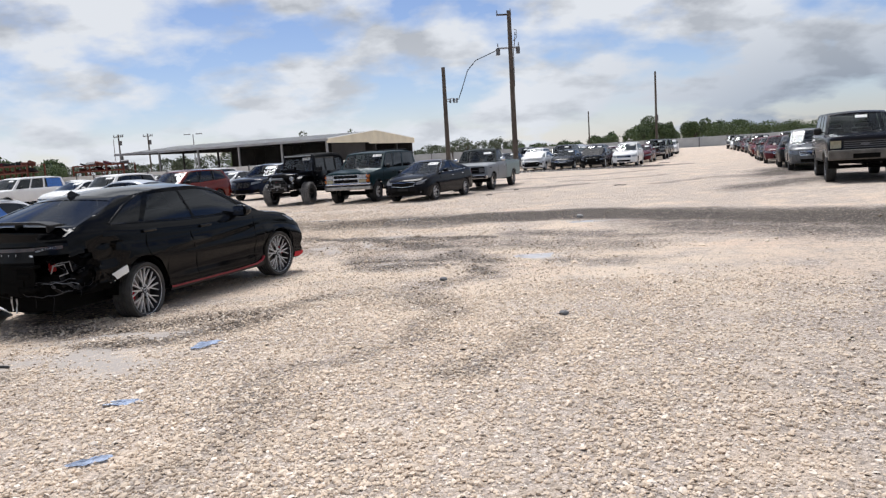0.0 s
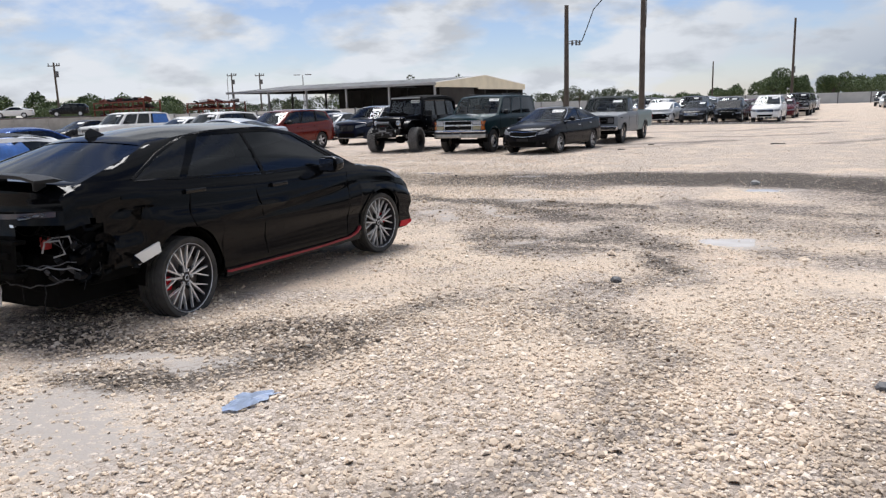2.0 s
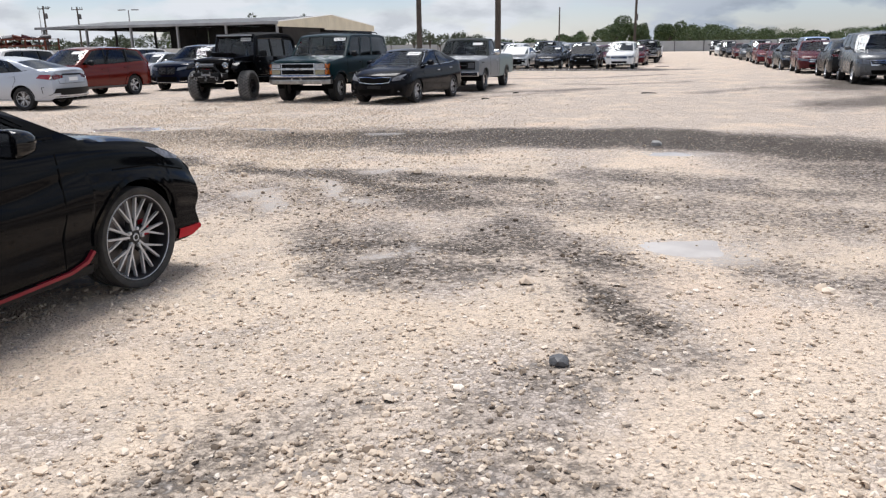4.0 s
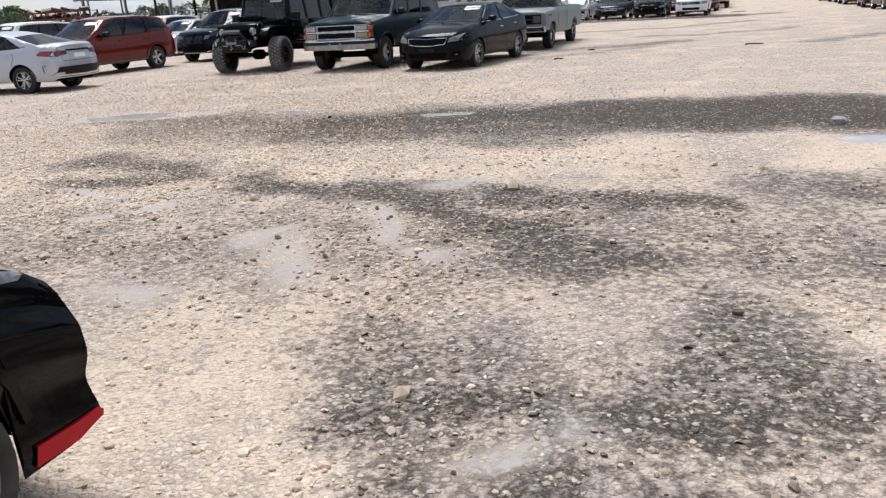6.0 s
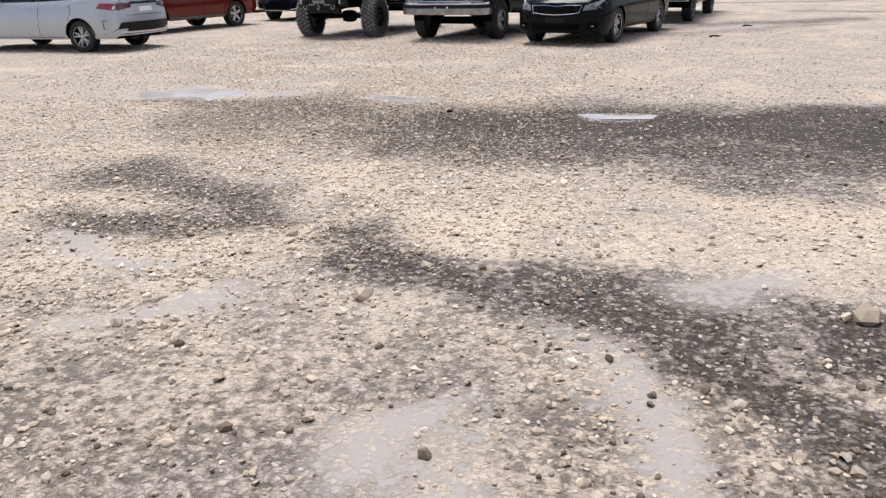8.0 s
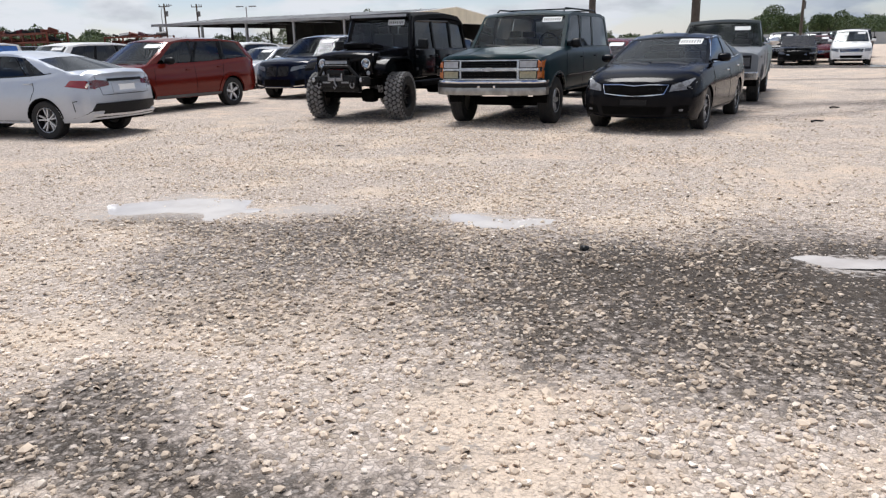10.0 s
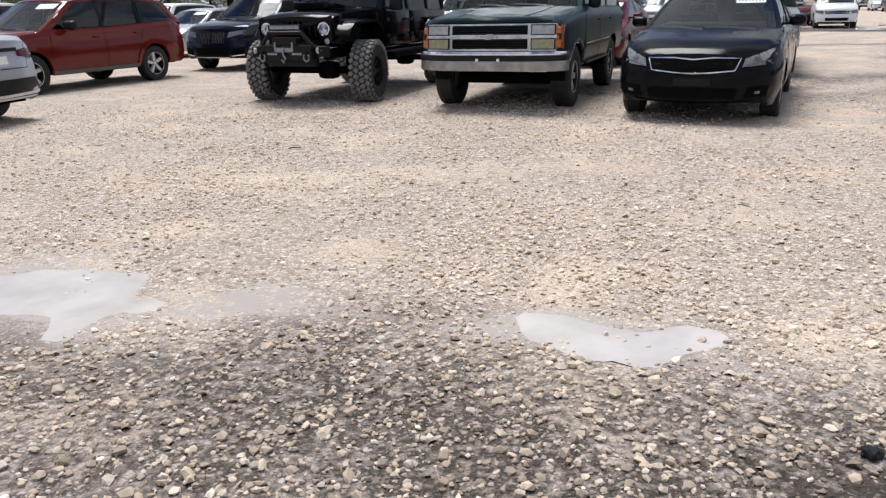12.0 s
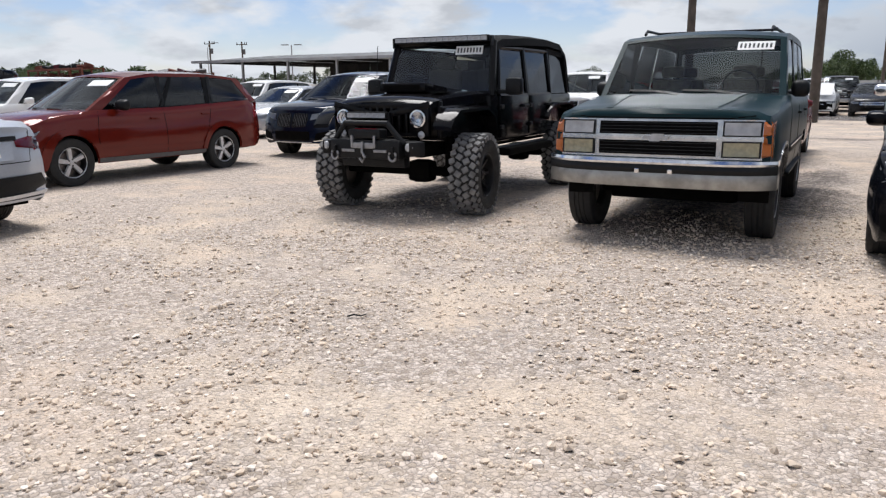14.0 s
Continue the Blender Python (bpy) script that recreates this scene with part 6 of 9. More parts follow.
def grey_pickup():
    hd = -111
    at = by_axle(1.55, 33.78, hd, 1.665)
    sp = spec(PICKUP, style="five", r=0.375, rim=0.225, rimmat=CHROME)
    c = Car("pickup_truck", "old matt grey square-nosed pickup truck with bare bed", "truck", at, hd, sp, paint("flat_grey_paint", (0.19, 0.205, 0.22), 0.5, dust=0.3, coat=0.1))
    # dark cab top and a pale teal bed on the grey body
    me = c.body.data
    me.materials.append(paint("dark_cab_paint", (0.012, 0.018, 0.018), 0.4, dust=0.1, coat=0.0, spec=0.1))
    me.materials.append(paint("teal_bed_paint", (0.20, 0.26, 0.26), 0.5, dust=0.4, coat=0.05, spec=0.3))
    for p in me.polygons:
        s = c.wb / 2 + c.fo - p.center.x
        p.material_index = 2 if s > 2.93 else 1 if p.center.z > 1.19 and s > 1.3 else 0
    c.seams([[(1.55, 0.46), (1.52, 1.17)], [(2.62, 0.46), (2.66, 1.17)]])
    c.strip("cab_gap", [(2.93, 0.45), (2.93, 1.19)], 0.03, "L", UNDER_SHADE, 0.001)
    c.strip("cab_gap", [(2.93, 0.45), (2.93, 1.19)], 0.03, "R", UNDER_SHADE, 0.001)
    g = c.patch("grille", rect2(-0.80, 0.74, 0.80, 1.02), "F", PLASTIC, 0.01)
    for s in (1, -1):
        c.patch("grille_opening", [(s * 0.06, 0.78), (s * 0.50, 0.78), (s * 0.50, 0.98), (s * 0.06, 0.98)], "F", UNDER_SHADE, 0.016, parent=g, inset=0.02)
        c.patch("headlight", [(s * 0.56, 0.79), (s * 0.77, 0.79), (s * 0.77, 0.97), (s * 0.56, 0.97)], "F", GREY_PLASTIC, 0.018, inset=0.02)
        c.strip("grille_bar", [(s * 0.06, 0.88), (s * 0.50, 0.88)], 0.02, "F", GREY_PLASTIC, 0.022, parent=g)
    part("front_bumper", box(c.X(-0.10), 0, 0.60, 0.16, 1.92, 0.17, 0.03), CHROME_WORN, c.root)
    part("rear_bumper", box(c.X(5.5), 0, 0.60, 0.14, 1.85, 0.15, 0.03), CHROME_WORN, c.root)
    part("lower_valance", box(c.X(0.0), 0, 0.48, 0.06, 1.7, 0.1, 0.02), UNDER_SHADE, c.root)
    c.handles([(2.45, 1.02)], CHROME)
    c.mirrors(1.78, 1.27, CHROME, (0.08, 0.24, 0.18), out=0.14)
    for side in "LR":
        c.strip("bed_rail", [(3.0, 1.185), (5.42, 1.185)], 0.03, side, c.mat, 0.012)
        for ctr in (c.fo, c.fo + c.wb):
            c.strip("arch_lip", [(ctr + 0.45 * math.cos(a), c.r + 0.445 * math.sin(a)) for a in np.linspace(math.pi - 0.05, 0.05, 16)], 0.03, side, c.mat, 0.012)
        c.strip("side_mark", [(0.30, 0.98), (0.62, 0.98)], 0.04, side, PLASTIC, 0.004)
        c.patch("tail_light", rect2(5.36, 0.8, 5.44, 1.05), side, TAIL, 0.006)
    wipers(c)
    c.sticker(0.45, 0.80, digits=0)
    return c


def white_sedan_tarp():
    sp = spec(SEDAN, L=4.86, W=1.86, H=1.465, wb=2.805, fo=0.96, r=0.34, rim=0.235, tw=0.22, style="ten", rimmat=ALLOY_DARK, tyre=RUBBER_DUSTY,
              gh=(1.22, 2.12, 3.42, 4.42), wins=[(0.07, 0.455), (0.485, 0.86)])
    at = (-6.78, 11.02)
    c = Car("white_sedan", "dusty white sedan with blue plastic sheet over a rear window", "car", at, 68, sp, paint("white_paint", (0.72, 0.71, 0.70), 0.3, dust=0.4))
    c.seams([[(1.45, 0.30), (1.40, 0.6), (1.42, 0.96)], [(2.70, 0.29), (2.74, 0.6), (2.78, 0.98)], [(1.45, 0.30), (3.3, 0.29)]])
    c.strip("door_gap", [(3.36, 0.50), (3.66, 0.74), (3.80, 0.86), (3.78, 1.0), (3.70, 1.12)], 0.022, "R", UNDER_SHADE, 0.003)
    c.handles([(2.48, 0.87), (3.48, 0.91)], c.mat)
    c.mirrors(1.72, 1.02, c.mat)
    rear_face(c, 0.82, 0.93, 0.45)
    for side in "LR":
        c.patch("tail_light", [(4.35, 0.84), (4.82, 0.84), (4.82, 0.94), (4.45, 0.93)], side, TAIL, 0.006)
        c.strip("arch_trim", [(c.fo + c.wb + 0.385 * math.cos(a), c.r + 0.385 * math.sin(a)) for a in np.linspace(math.pi - 0.05, 0.05, 16)], 0.05, side, PLASTIC, 0.014)
        c.strip("sill_trim", [(1.4, 0.29), (3.3, 0.29)], 0.06, side, PLASTIC, 0.012)
        c.strip("window_trim", [(1.42, 0.985), (2.6, 0.998), (3.9, 1.06), (4.1, 1.12)], 0.014, side, PLASTIC, 0.006)
        c.strip("roof_trim", [(1.55, 1.08), (2.15, 1.385), (2.7, 1.43), (3.4, 1.40), (4.0, 1.20)], 0.02, side, PLASTIC, 0.006)
    c.patch("roof_panel", [(2.2, -0.55), (3.5, -0.55), (3.5, 0.55), (2.2, 0.55)], "T", PLASTIC, 0.006)
    sheet = [(2.35, 1.03), (3.30, 1.02), (3.12, 1.20), (3.35, 1.40), (2.62, 1.42)]
    c.patch("plastic_sheet", sheet, "R", TARP, 0.02, label="loose blue plastic sheet taped over the window")
    c.strip("spoiler", [(-0.6, 1.10), (0, 1.115), (0.6, 1.10)], 0.02, "B", PLASTIC, 0.03)
    return c


def wreck():
    """White car whose front end is torn open, with a hanging bumper skin."""
    sp = spec(SEDAN, L=4.73, fo=0.70, r=0.345, rim=0.245, tw=0.225, arch=0.42, style="five", tyre=RUBBER_DUSTY, zf=0.60, sweepf=0.1,
              top=[(0, 0.90), (0.10, 0.94), (0.5, 0.99), (1.15, 1.04), (1.35, 1.05), (2.6, 1.05), (3.6, 1.07), (4.2, 1.11), (4.6, 1.11), (4.75, 1.06)],
              gh=(1.15, 2.05, 3.4, 4.38), H=1.50, roof=[(0, 1.44), (0.3, 1.50), (0.6, 1.49), (1, 1.41)])
    at = by_axle(-4.86, 5.62, 68, 1.3975)
    c = Car("wrecked_car", "white wrecked car with its front end torn open", "car", at, 68, sp, paint("white_wreck_paint", (0.74, 0.74, 0.74), 0.28, dust=0.3))
    # openings drawn as near-black patches on the skin, shade put into colour
    c.patch("engine_bay", [(-0.84, 0.61), (0.84, 0.61), (0.84, 0.90), (-0.84, 0.90)], "F", UNDER_SHADE, 0.012, label="near-black patch for the shaded open engine bay")
    c.patch("fender_tear", [(0.0, 0.60), (0.34, 0.64), (0.30, 0.80), (0.02, 0.88)], "R", UNDER_SHADE, 0.012)
    rnd = random.Random(11)
    mats = (PLASTIC, MODULE, UNDER_SHADE, STEEL, UNDER_SHADE, PLASTIC)
    for k in range(46):
        y = rnd.uniform(-0.84, 0.6)
        z = rnd.uniform(0.30, 0.80)
        s = rnd.uniform(-0.12, 0.34)
        m = Matrix.Translation((c.X(s), y, z)) @ Euler((rnd.uniform(-0.5, 0.5), rnd.uniform(-0.5, 0.5), rnd.uniform(-0.6, 0.6))).to_matrix().to_4x4()
        part("broken_piece", box(0, 0, 0, rnd.uniform(0.04, 0.18), rnd.uniform(0.03, 0.16), rnd.uniform(0.03, 0.14), 0.008, m), rnd.choice(mats), c.root)
    for k in range(12):
        p = Vector((c.X(rnd.uniform(-0.1, 0.2)), rnd.uniform(-0.85, 0.3), rnd.uniform(0.35, 0.7)))
        pts = [p]
        for j in range(4):
            p = p + Vector((rnd.uniform(-0.06, 0.08), rnd.uniform(-0.1, 0.1), rnd.uniform(-0.10, 0.02)))
            pts.append(p)
        part("loose_wire", tube(pts, rnd.uniform(0.004, 0.010), 6), rnd.choice((PLASTIC, STEEL, PLASTIC_CLEAR)), c.root)
    part("radiator", box(c.X(0.12), 0, 0.52, 0.06, 1.1, 0.42, 0.01), MODULE, c.root)
    part("crash_beam", box(c.X(-0.02), 0.1, 0.56, 0.08, 1.2, 0.12, 0.02), STEEL, c.root)
    hl = part("headlight", box(c.X(0.22), -0.76, 0.84, 0.26, 0.16, 0.14, 0.04), MODULE, c.root)
    part("reflector", box(c.X(0.26), -0.76, 0.84, 0.16, 0.12, 0.10, 0.03), MODULE, hl)
    # hanging bumper skin: a thin curved triangle, dark inside with a white painted edge
    bm = bmesh.new()
    rows = []
    for i in range(11):
        f = i / 10
        x = c.X(0.12) + 0.44 * f
        top = 0.72 - 0.24 * f ** 1.5
        low = 0.26 + 0.21 * f ** 0.8
        y = -0.72 - 0.14 * math.sin(f * 2.2)
        rows.append([bm.verts.new((x + 0.02 * math.sin(g * 5 + f * 3), y - 0.06 * math.sin(g * math.pi), lerp(low, max(low + 0.01, top), g))) for g in (0, 0.25, 0.5, 0.75, 1.0)])
    for a, b in zip(rows, rows[1:]):
        for k in range(4):
            bm.faces.new((a[k], a[k + 1], b[k + 1], b[k]))
    bmesh.ops.solidify(bm, geom=list(bm.faces), thickness=0.008)
    skin = part("bumper_skin", bm, PLASTIC, c.root, "torn black bumper skin hanging over the gravel", smooth=60)
    pts = [(c.X(0.12) + 0.44 * f, -0.73 - 0.14 * math.sin(f * 2.2), 0.725 - 0.24 * f ** 1.5) for f in np.linspace(0.1, 1, 9)]
    part("painted_edge", tube(pts, 0.010, 6), PAPER, skin, "white painted torn edge")
    bm = bmesh.new()
    prev = None
    for f in np.linspace(0.05, 1, 14):
        x, y, z, w = c.X(0.12) + 0.44 * f, -0.735 - 0.14 * math.sin(f * 2.2), 0.73 - 0.24 * f ** 1.5, 0.05 * (1 - f) ** 0.6
        ring = [bm.verts.new(v) for v in ((x, y - 0.012, z), (x, y - 0.03, z - w), (x, y - 0.012, z - w - 0.006), (x, y + 0.004, z - 0.01))]
        if prev:
            for k in range(4):
                bm.faces.new((prev[k], prev[(k + 1) % 4], ring[(k + 1) % 4], ring[k]))
        prev = ring
    bmesh.ops.recalc_face_normals(bm, faces=bm.faces)
    part("painted_flap", bm, c.mat, skin, "white painted torn bumper edge", smooth=40)
    # lamp carrier, slatted duct and torn white fender strips
    duct = part("air_duct", box(c.X(0.02), -0.62, 0.60, 0.20, 0.24, 0.22, 0.02), MODULE, c.root, "grey plastic air duct")
    for k in range(4):
        part("duct_slot", box(c.X(-0.085), -0.62, 0.53 + 0.045 * k, 0.012, 0.18, 0.024, 0.003), UNDER_SHADE, duct)
    part("lamp_carrier", box(c.X(0.05), -0.78, 0.76, 0.16, 0.12, 0.13, 0.03), MODULE, c.root, smooth=50)
    part("washer_tank", box(c.X(0.12), -0.66, 0.34, 0.22, 0.2, 0.16, 0.03), MODULE, c.root, smooth=50)
    for pts in ([(0.30, -0.86, 0.93), (0.16, -0.84, 0.90), (0.04, -0.78, 0.83), (0.0, -0.74, 0.75)], [(0.26, -0.86, 0.72), (0.12, -0.83, 0.66), (0.03, -0.80, 0.63)], [(-0.02, -0.66, 0.62), (-0.06, -0.64, 0.50), (-0.05, -0.62, 0.36)]):
        bm = bmesh.new()
        add_tube(bm, [(c.X(a), y, z) for a, y, z in pts], 0.022, 6, True, 0.4)
        part("torn_strip", bm, c.mat, c.root, "torn white painted strip", smooth=50)
    part("skin_stiffener", tube([(c.X(0.10), -0.70, 0.30), (c.X(0.0), -0.74, 0.12), (c.X(-0.28), -0.80, 0.03)], 0.014, 6), MODULE, c.root)
    part("skin_stiffener", tube([(c.X(0.16), -0.66, 0.40), (c.X(0.10), -0.72, 0.2), (c.X(0.02), -0.74, 0.02)], 0.012, 6), MODULE, c.root)
    # fan frame and lamp bracket
    fan = part("fan_shroud", box(c.X(0.10), -0.40, 0.58, 0.05, 0.5, 0.46, 0.02), PLASTIC, c.root)
    for k in range(7):
        a = 2 * math.pi * k / 7
        part("fan_blade", box(0, 0, 0.11, 0.012, 0.05, 0.17, 0.004, Matrix.Translation((c.X(0.065), -0.46, 0.58)) @ Matrix.Rotation(a, 4, "X") @ Matrix.Rotation(0.3, 4, "Z")), MODULE, fan)
    part("lamp_bracket", box(c.X(0.20), -0.80, 0.74, 0.22, 0.05, 0.10, 0.012), MODULE, c.root)
    part("lamp_bracket", box(c.X(0.12), -0.72, 0.55, 0.16, 0.14, 0.12, 0.02), MODULE, c.root)
    for k in range(4):
        part("vent_slat", box(c.X(0.06), -0.66, 0.48 + 0.045 * k, 0.10, 0.14, 0.012, 0.003), PLASTIC, c.root)
    c.seams([[(1.25, 0.30), (1.20, 0.6), (1.22, 0.96)], [(2.5, 0.29), (2.54, 0.6), (2.58, 0.98)]])
    c.mirrors(1.55, 1.02, c.mat)
    return c


def big_suv():
    hd = -112
    at = by_axle(12.95, 23.0, hd, 1.74)
    sp = spec(BOXY, L=5.76, W=2.03, H=2.16, wb=3.48, fo=0.90, r=0.43, rim=0.22, tw=0.285, arch=0.50, rock=0.60, zf=0.76, zr=0.65, style="six",
              top=[(0, 1.28), (0.05, 1.34), (0.5, 1.38), (1.3, 1.42), (1.5, 1.43), (3.0, 1.43), (5.6, 1.43), (5.76, 1.42)],
              gh=(1.40, 1.98, 5.52, 5.73), roof=[(0, 2.09), (0.12, 2.15), (0.8, 2.16), (1, 2.11)], wins=[(0.05, 0.25), (0.28, 0.50), (0.535, 0.94)])
    c = Car("large_suv", "very large dark blue SUV with a tan two-tone lower body", "car", at, hd, sp, paint("midnight_paint", (0.006, 0.007, 0.012), 0.2, dust=0.15, coat=0.03, spec=0.09))
    tan = plain("tan_lower_paint", (0.10, 0.092, 0.08), 0.45, vary=0.45, scale=5)
    g = c.patch("grille", rect2(-0.60, 0.98, 0.60, 1.26), "F", PLASTIC, 0.01, inset=0.02)
    bars(c, -0.56, 0.56, 1.0, 1.24, "F", 4, GREY_PLASTIC, 0.02, g, 0.012)
    c.patch("badge", circle2(0, 1.12, 0.12, 0.05), "F", GREY_PLASTIC, 0.02)
    for s in (1, -1):
        c.patch("headlight", [(s * 0.64, 1.02), (s * 0.93, 1.02), (s * 0.93, 1.24), (s * 0.64, 1.24)], "F", LAMP_OLD, 0.012, inset=0.01)
    part("front_bumper", box(c.X(-0.11), 0, 0.82, 0.2, 2.0, 0.30, 0.05), tan, c.root)
    part("bumper_slot", box(c.X(-0.22), 0, 0.78, 0.02, 0.7, 0.14, 0.004), UNDER_SHADE, c.root)
    part("lower_valance", box(c.X(0.0), 0, 0.64, 0.1, 1.7, 0.1, 0.02), UNDER_SHADE, c.root)
    c.seams([[(1.48, 0.66), (1.46, 1.42)], [(2.62, 0.66), (2.62, 1.42)], [(3.74, 1.07), (3.8, 1.42)]])
    c.handles([(2.46, 1.24), (3.55, 1.24)], PLASTIC)
    c.mirrors(1.85, 1.52, PLASTIC, (0.12, 0.24, 0.24), out=0.10)
    for side in "LR":
        c.strip("lower_band", [(1.45, 0.76), (3.82, 0.76)], 0.24, side, tan, 0.010)
        c.strip("arch_flare", [(c.fo + 0.53 * math.cos(a), c.r + 0.525 * math.sin(a)) for a in np.linspace(math.pi - 0.05, 0.05, 16)], 0.09, side, tan, 0.03)
        c.strip("step_board", [(1.5, 0.63), (3.8, 0.63)], 0.06, side, PLASTIC, 0.06)
    wipers(c)
    c.sticker(0.1, 0.86, digits=0)
    return c


PALETTE = {"white": (0.74, 0.74, 0.73), "black": (0.006, 0.006, 0.007), "silver": (0.45, 0.46, 0.48), "grey": (0.13, 0.135, 0.14), "red": (0.11, 0.008, 0.012),
           "blue": (0.02, 0.06, 0.22), "navy": (0.012, 0.02, 0.05), "tan": (0.34, 0.29, 0.22), "maroon": (0.075, 0.006, 0.010), "sky": (0.30, 0.42, 0.62)}
YARD_PAINT = {k: paint("yard_%s_paint" % k, v, 0.25, metal=0.4 if k in ("silver", "grey", "blue") else 0.0, dust=0.2, coat=0.08, spec=0.2) for k, v in PALETTE.items()}


def yard_car(kind, color, at, heading, state="", group="rows of parked salvage cars", slip=True, z=None):
    base = {"sedan": SEDAN, "crossover": SUV, "suv": BOXY, "pickup": PICKUP}[kind]
    sp = spec(base, far=True, step=0.14, style=("ten", "five", "six")[len(color) % 3])
    if kind == "crossover":
        sp["gh"] = (1.36, 1.92, 4.42, 4.82)
    words = {"sedan": "sedan", "crossover": "crossover SUV", "suv": "boxy SUV", "pickup": "pickup truck"}[kind]
    label = "%s %s %s parked on gravel" % (color, words, state or "with salvage slip")
    c = Car(words.replace(" ", "_").lower(), label, "truck" if kind == "pickup" else "car", at, heading, sp, YARD_PAINT[color], group)
    if z is not None:
        c.root.matrix_basis = pose(at[0], at[1], z, 0, 0, heading)
        c.root["label"] = "%s %s on a transport trailer deck" % (color, words)
    if kind == "sedan":
        front_face(c, 0.52, 0.63, 0.55, CHROME)
        rear_face(c, 0.82, 0.93)
        c.mirrors(1.72, 1.02, c.mat)
    elif kind == "crossover":
        front_face(c, 0.62, 0.78, 0.60, CHROME)
        rear_face(c, 0.88, 1.08)
        c.mirrors(1.78, 1.13, c.mat)
    else:
        front_face(c, 0.78, 0.98, 0.62, CHROME, lower=False)
        rear_face(c, 0.8, 1.05, 0.14)
        c.mirrors(1.80, 1.22, PLASTIC)
        part("front_bumper", box(c.X(-0.08), 0, 0.60, 0.14, c.W * 0.96, 0.2, 0.03), PLASTIC if color == "white" else CHROME_WORN, c.root)
    if "crushed" in state:
        c.patch("crushed_nose", [(-0.8, 0.3), (0.8, 0.3), (0.78, 0.66), (-0.78, 0.66)], "F", UNDER_SHADE, 0.02)
        bm = box(0, 0, 0, 1.2, 1.5, 0.03, 0.01, Matrix.Translation((c.X(0.75), 0, c.top(0.8) + 0.28)) @ Matrix.Rotation(0.42, 4, "Y"))
        part("lifted_bonnet", bm, c.mat, c.root)
    if "plastic" in state:
        c.patch("plastic_sheet", [(3.7, 1.20), (4.8, 1.18), (4.75, 1.70), (3.75, 1.72)] if kind == "suv" else [(2.5, 1.0), (3.6, 1.02), (3.3, 1.36), (2.6, 1.38)], "L", TARP, 0.02, label="loose blue plastic sheet")
    if slip:
        c.sticker(0.4, 0.86, digits=0)
    return c

# ---------------------------------------------------------------- the ground
# dark damp soil, some painted under-car shade: bands (x0, y0, x1, y1, half width, strength)
DAMP_LANE = [(10.5, 24.3, 16.0, 25.6, 1.5, 0.62), (-6.2, 21.9, -4.2, 20.9, 0.5, 0.5), (-5.0, 21.1, -2.2, 20.4, 0.95, 0.62), (-2.2, 20.3, 1.0, 19.8, 1.25, 1.05),
             (1.0, 19.8, 3.6, 19.2, 1.35, 1.45), (4.0, 18.6, 6.0, 17.0, 1.5, 1.15), (6.0, 17.0, 9.5, 13.6, 1.9, 1.0), (-2.9, 19.6, 0.5, 18.6, 0.9, 0.72), (-4.6, 20.2, -2.0, 19.6, 0.8, 0.45)]
DAMP_RUTS = [(-4.98, 18.6, -3.6, 17.3, 0.42, 0.62), (-4.75, 17.0, -3.5, 17.1, 0.34, 0.66), (-2.6, 16.7, -1.6, 15.8, 0.42, 0.74), (-1.6, 15.8, -0.9, 14.8, 0.46, 0.80),
             (-0.9, 14.8, -0.2, 13.8, 0.55, 0.72), (-1.9, 16.3, -0.6, 15.6, 0.32, 0.66), (-0.6, 15.6, 1.1, 15.2, 0.34, 0.74), (-1.15, 12.3, -0.2, 12.0, 0.36, 0.70),
             (-0.1, 12.4, 0.4, 11.5, 0.45, 0.64), (-0.9, 11.7, -0.5, 11.3, 0.4, 0.6), (0.05, 13.1, 0.2, 11.8, 0.36, 0.55), (0.12, 10.8, 0.42, 10.2, 0.30, 0.74)]
# two bands paint shade under and behind the sporty black sedan
DAMP_SHADE_SOFT = [(-4.8, 14.8, 1.5, 14.4, 1.7, 0.38), (0.1, 12.0, 0.4, 9.8, 0.6, 0.34), (5.5, 15.0, 9.0, 10.5, 1.7, 0.6), (5.0, 3.0, 9.0, 9.0, 4.0, 0.30), (0.0, 14.6, 3.0, 12.8, 1.2, 0.42), (1.8, 15.6, 4.5, 13.6, 0.7, 0.5), (-0.9, 12.4, -1.2, 12.9, 0.5, 0.5), (1.6, 11.4, 2.6, 10.6, 0.5, 0.45),
             (-4.0, 7.9, -2.2, 8.1, 0.45, 0.72), (-2.6, 7.9, -1.1, 9.0, 0.5, 0.42), (-3.5, 6.98, -2.1, 7.66, 0.30, 0.80), (-0.3, 7.3, 0.1, 7.6, 0.25, 0.42), (-0.4, 8.4, 0.2, 10.0, 0.3, 0.35),
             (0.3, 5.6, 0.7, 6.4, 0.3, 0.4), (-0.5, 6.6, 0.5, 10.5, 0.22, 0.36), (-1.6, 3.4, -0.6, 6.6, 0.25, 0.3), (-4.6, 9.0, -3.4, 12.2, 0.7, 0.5)]
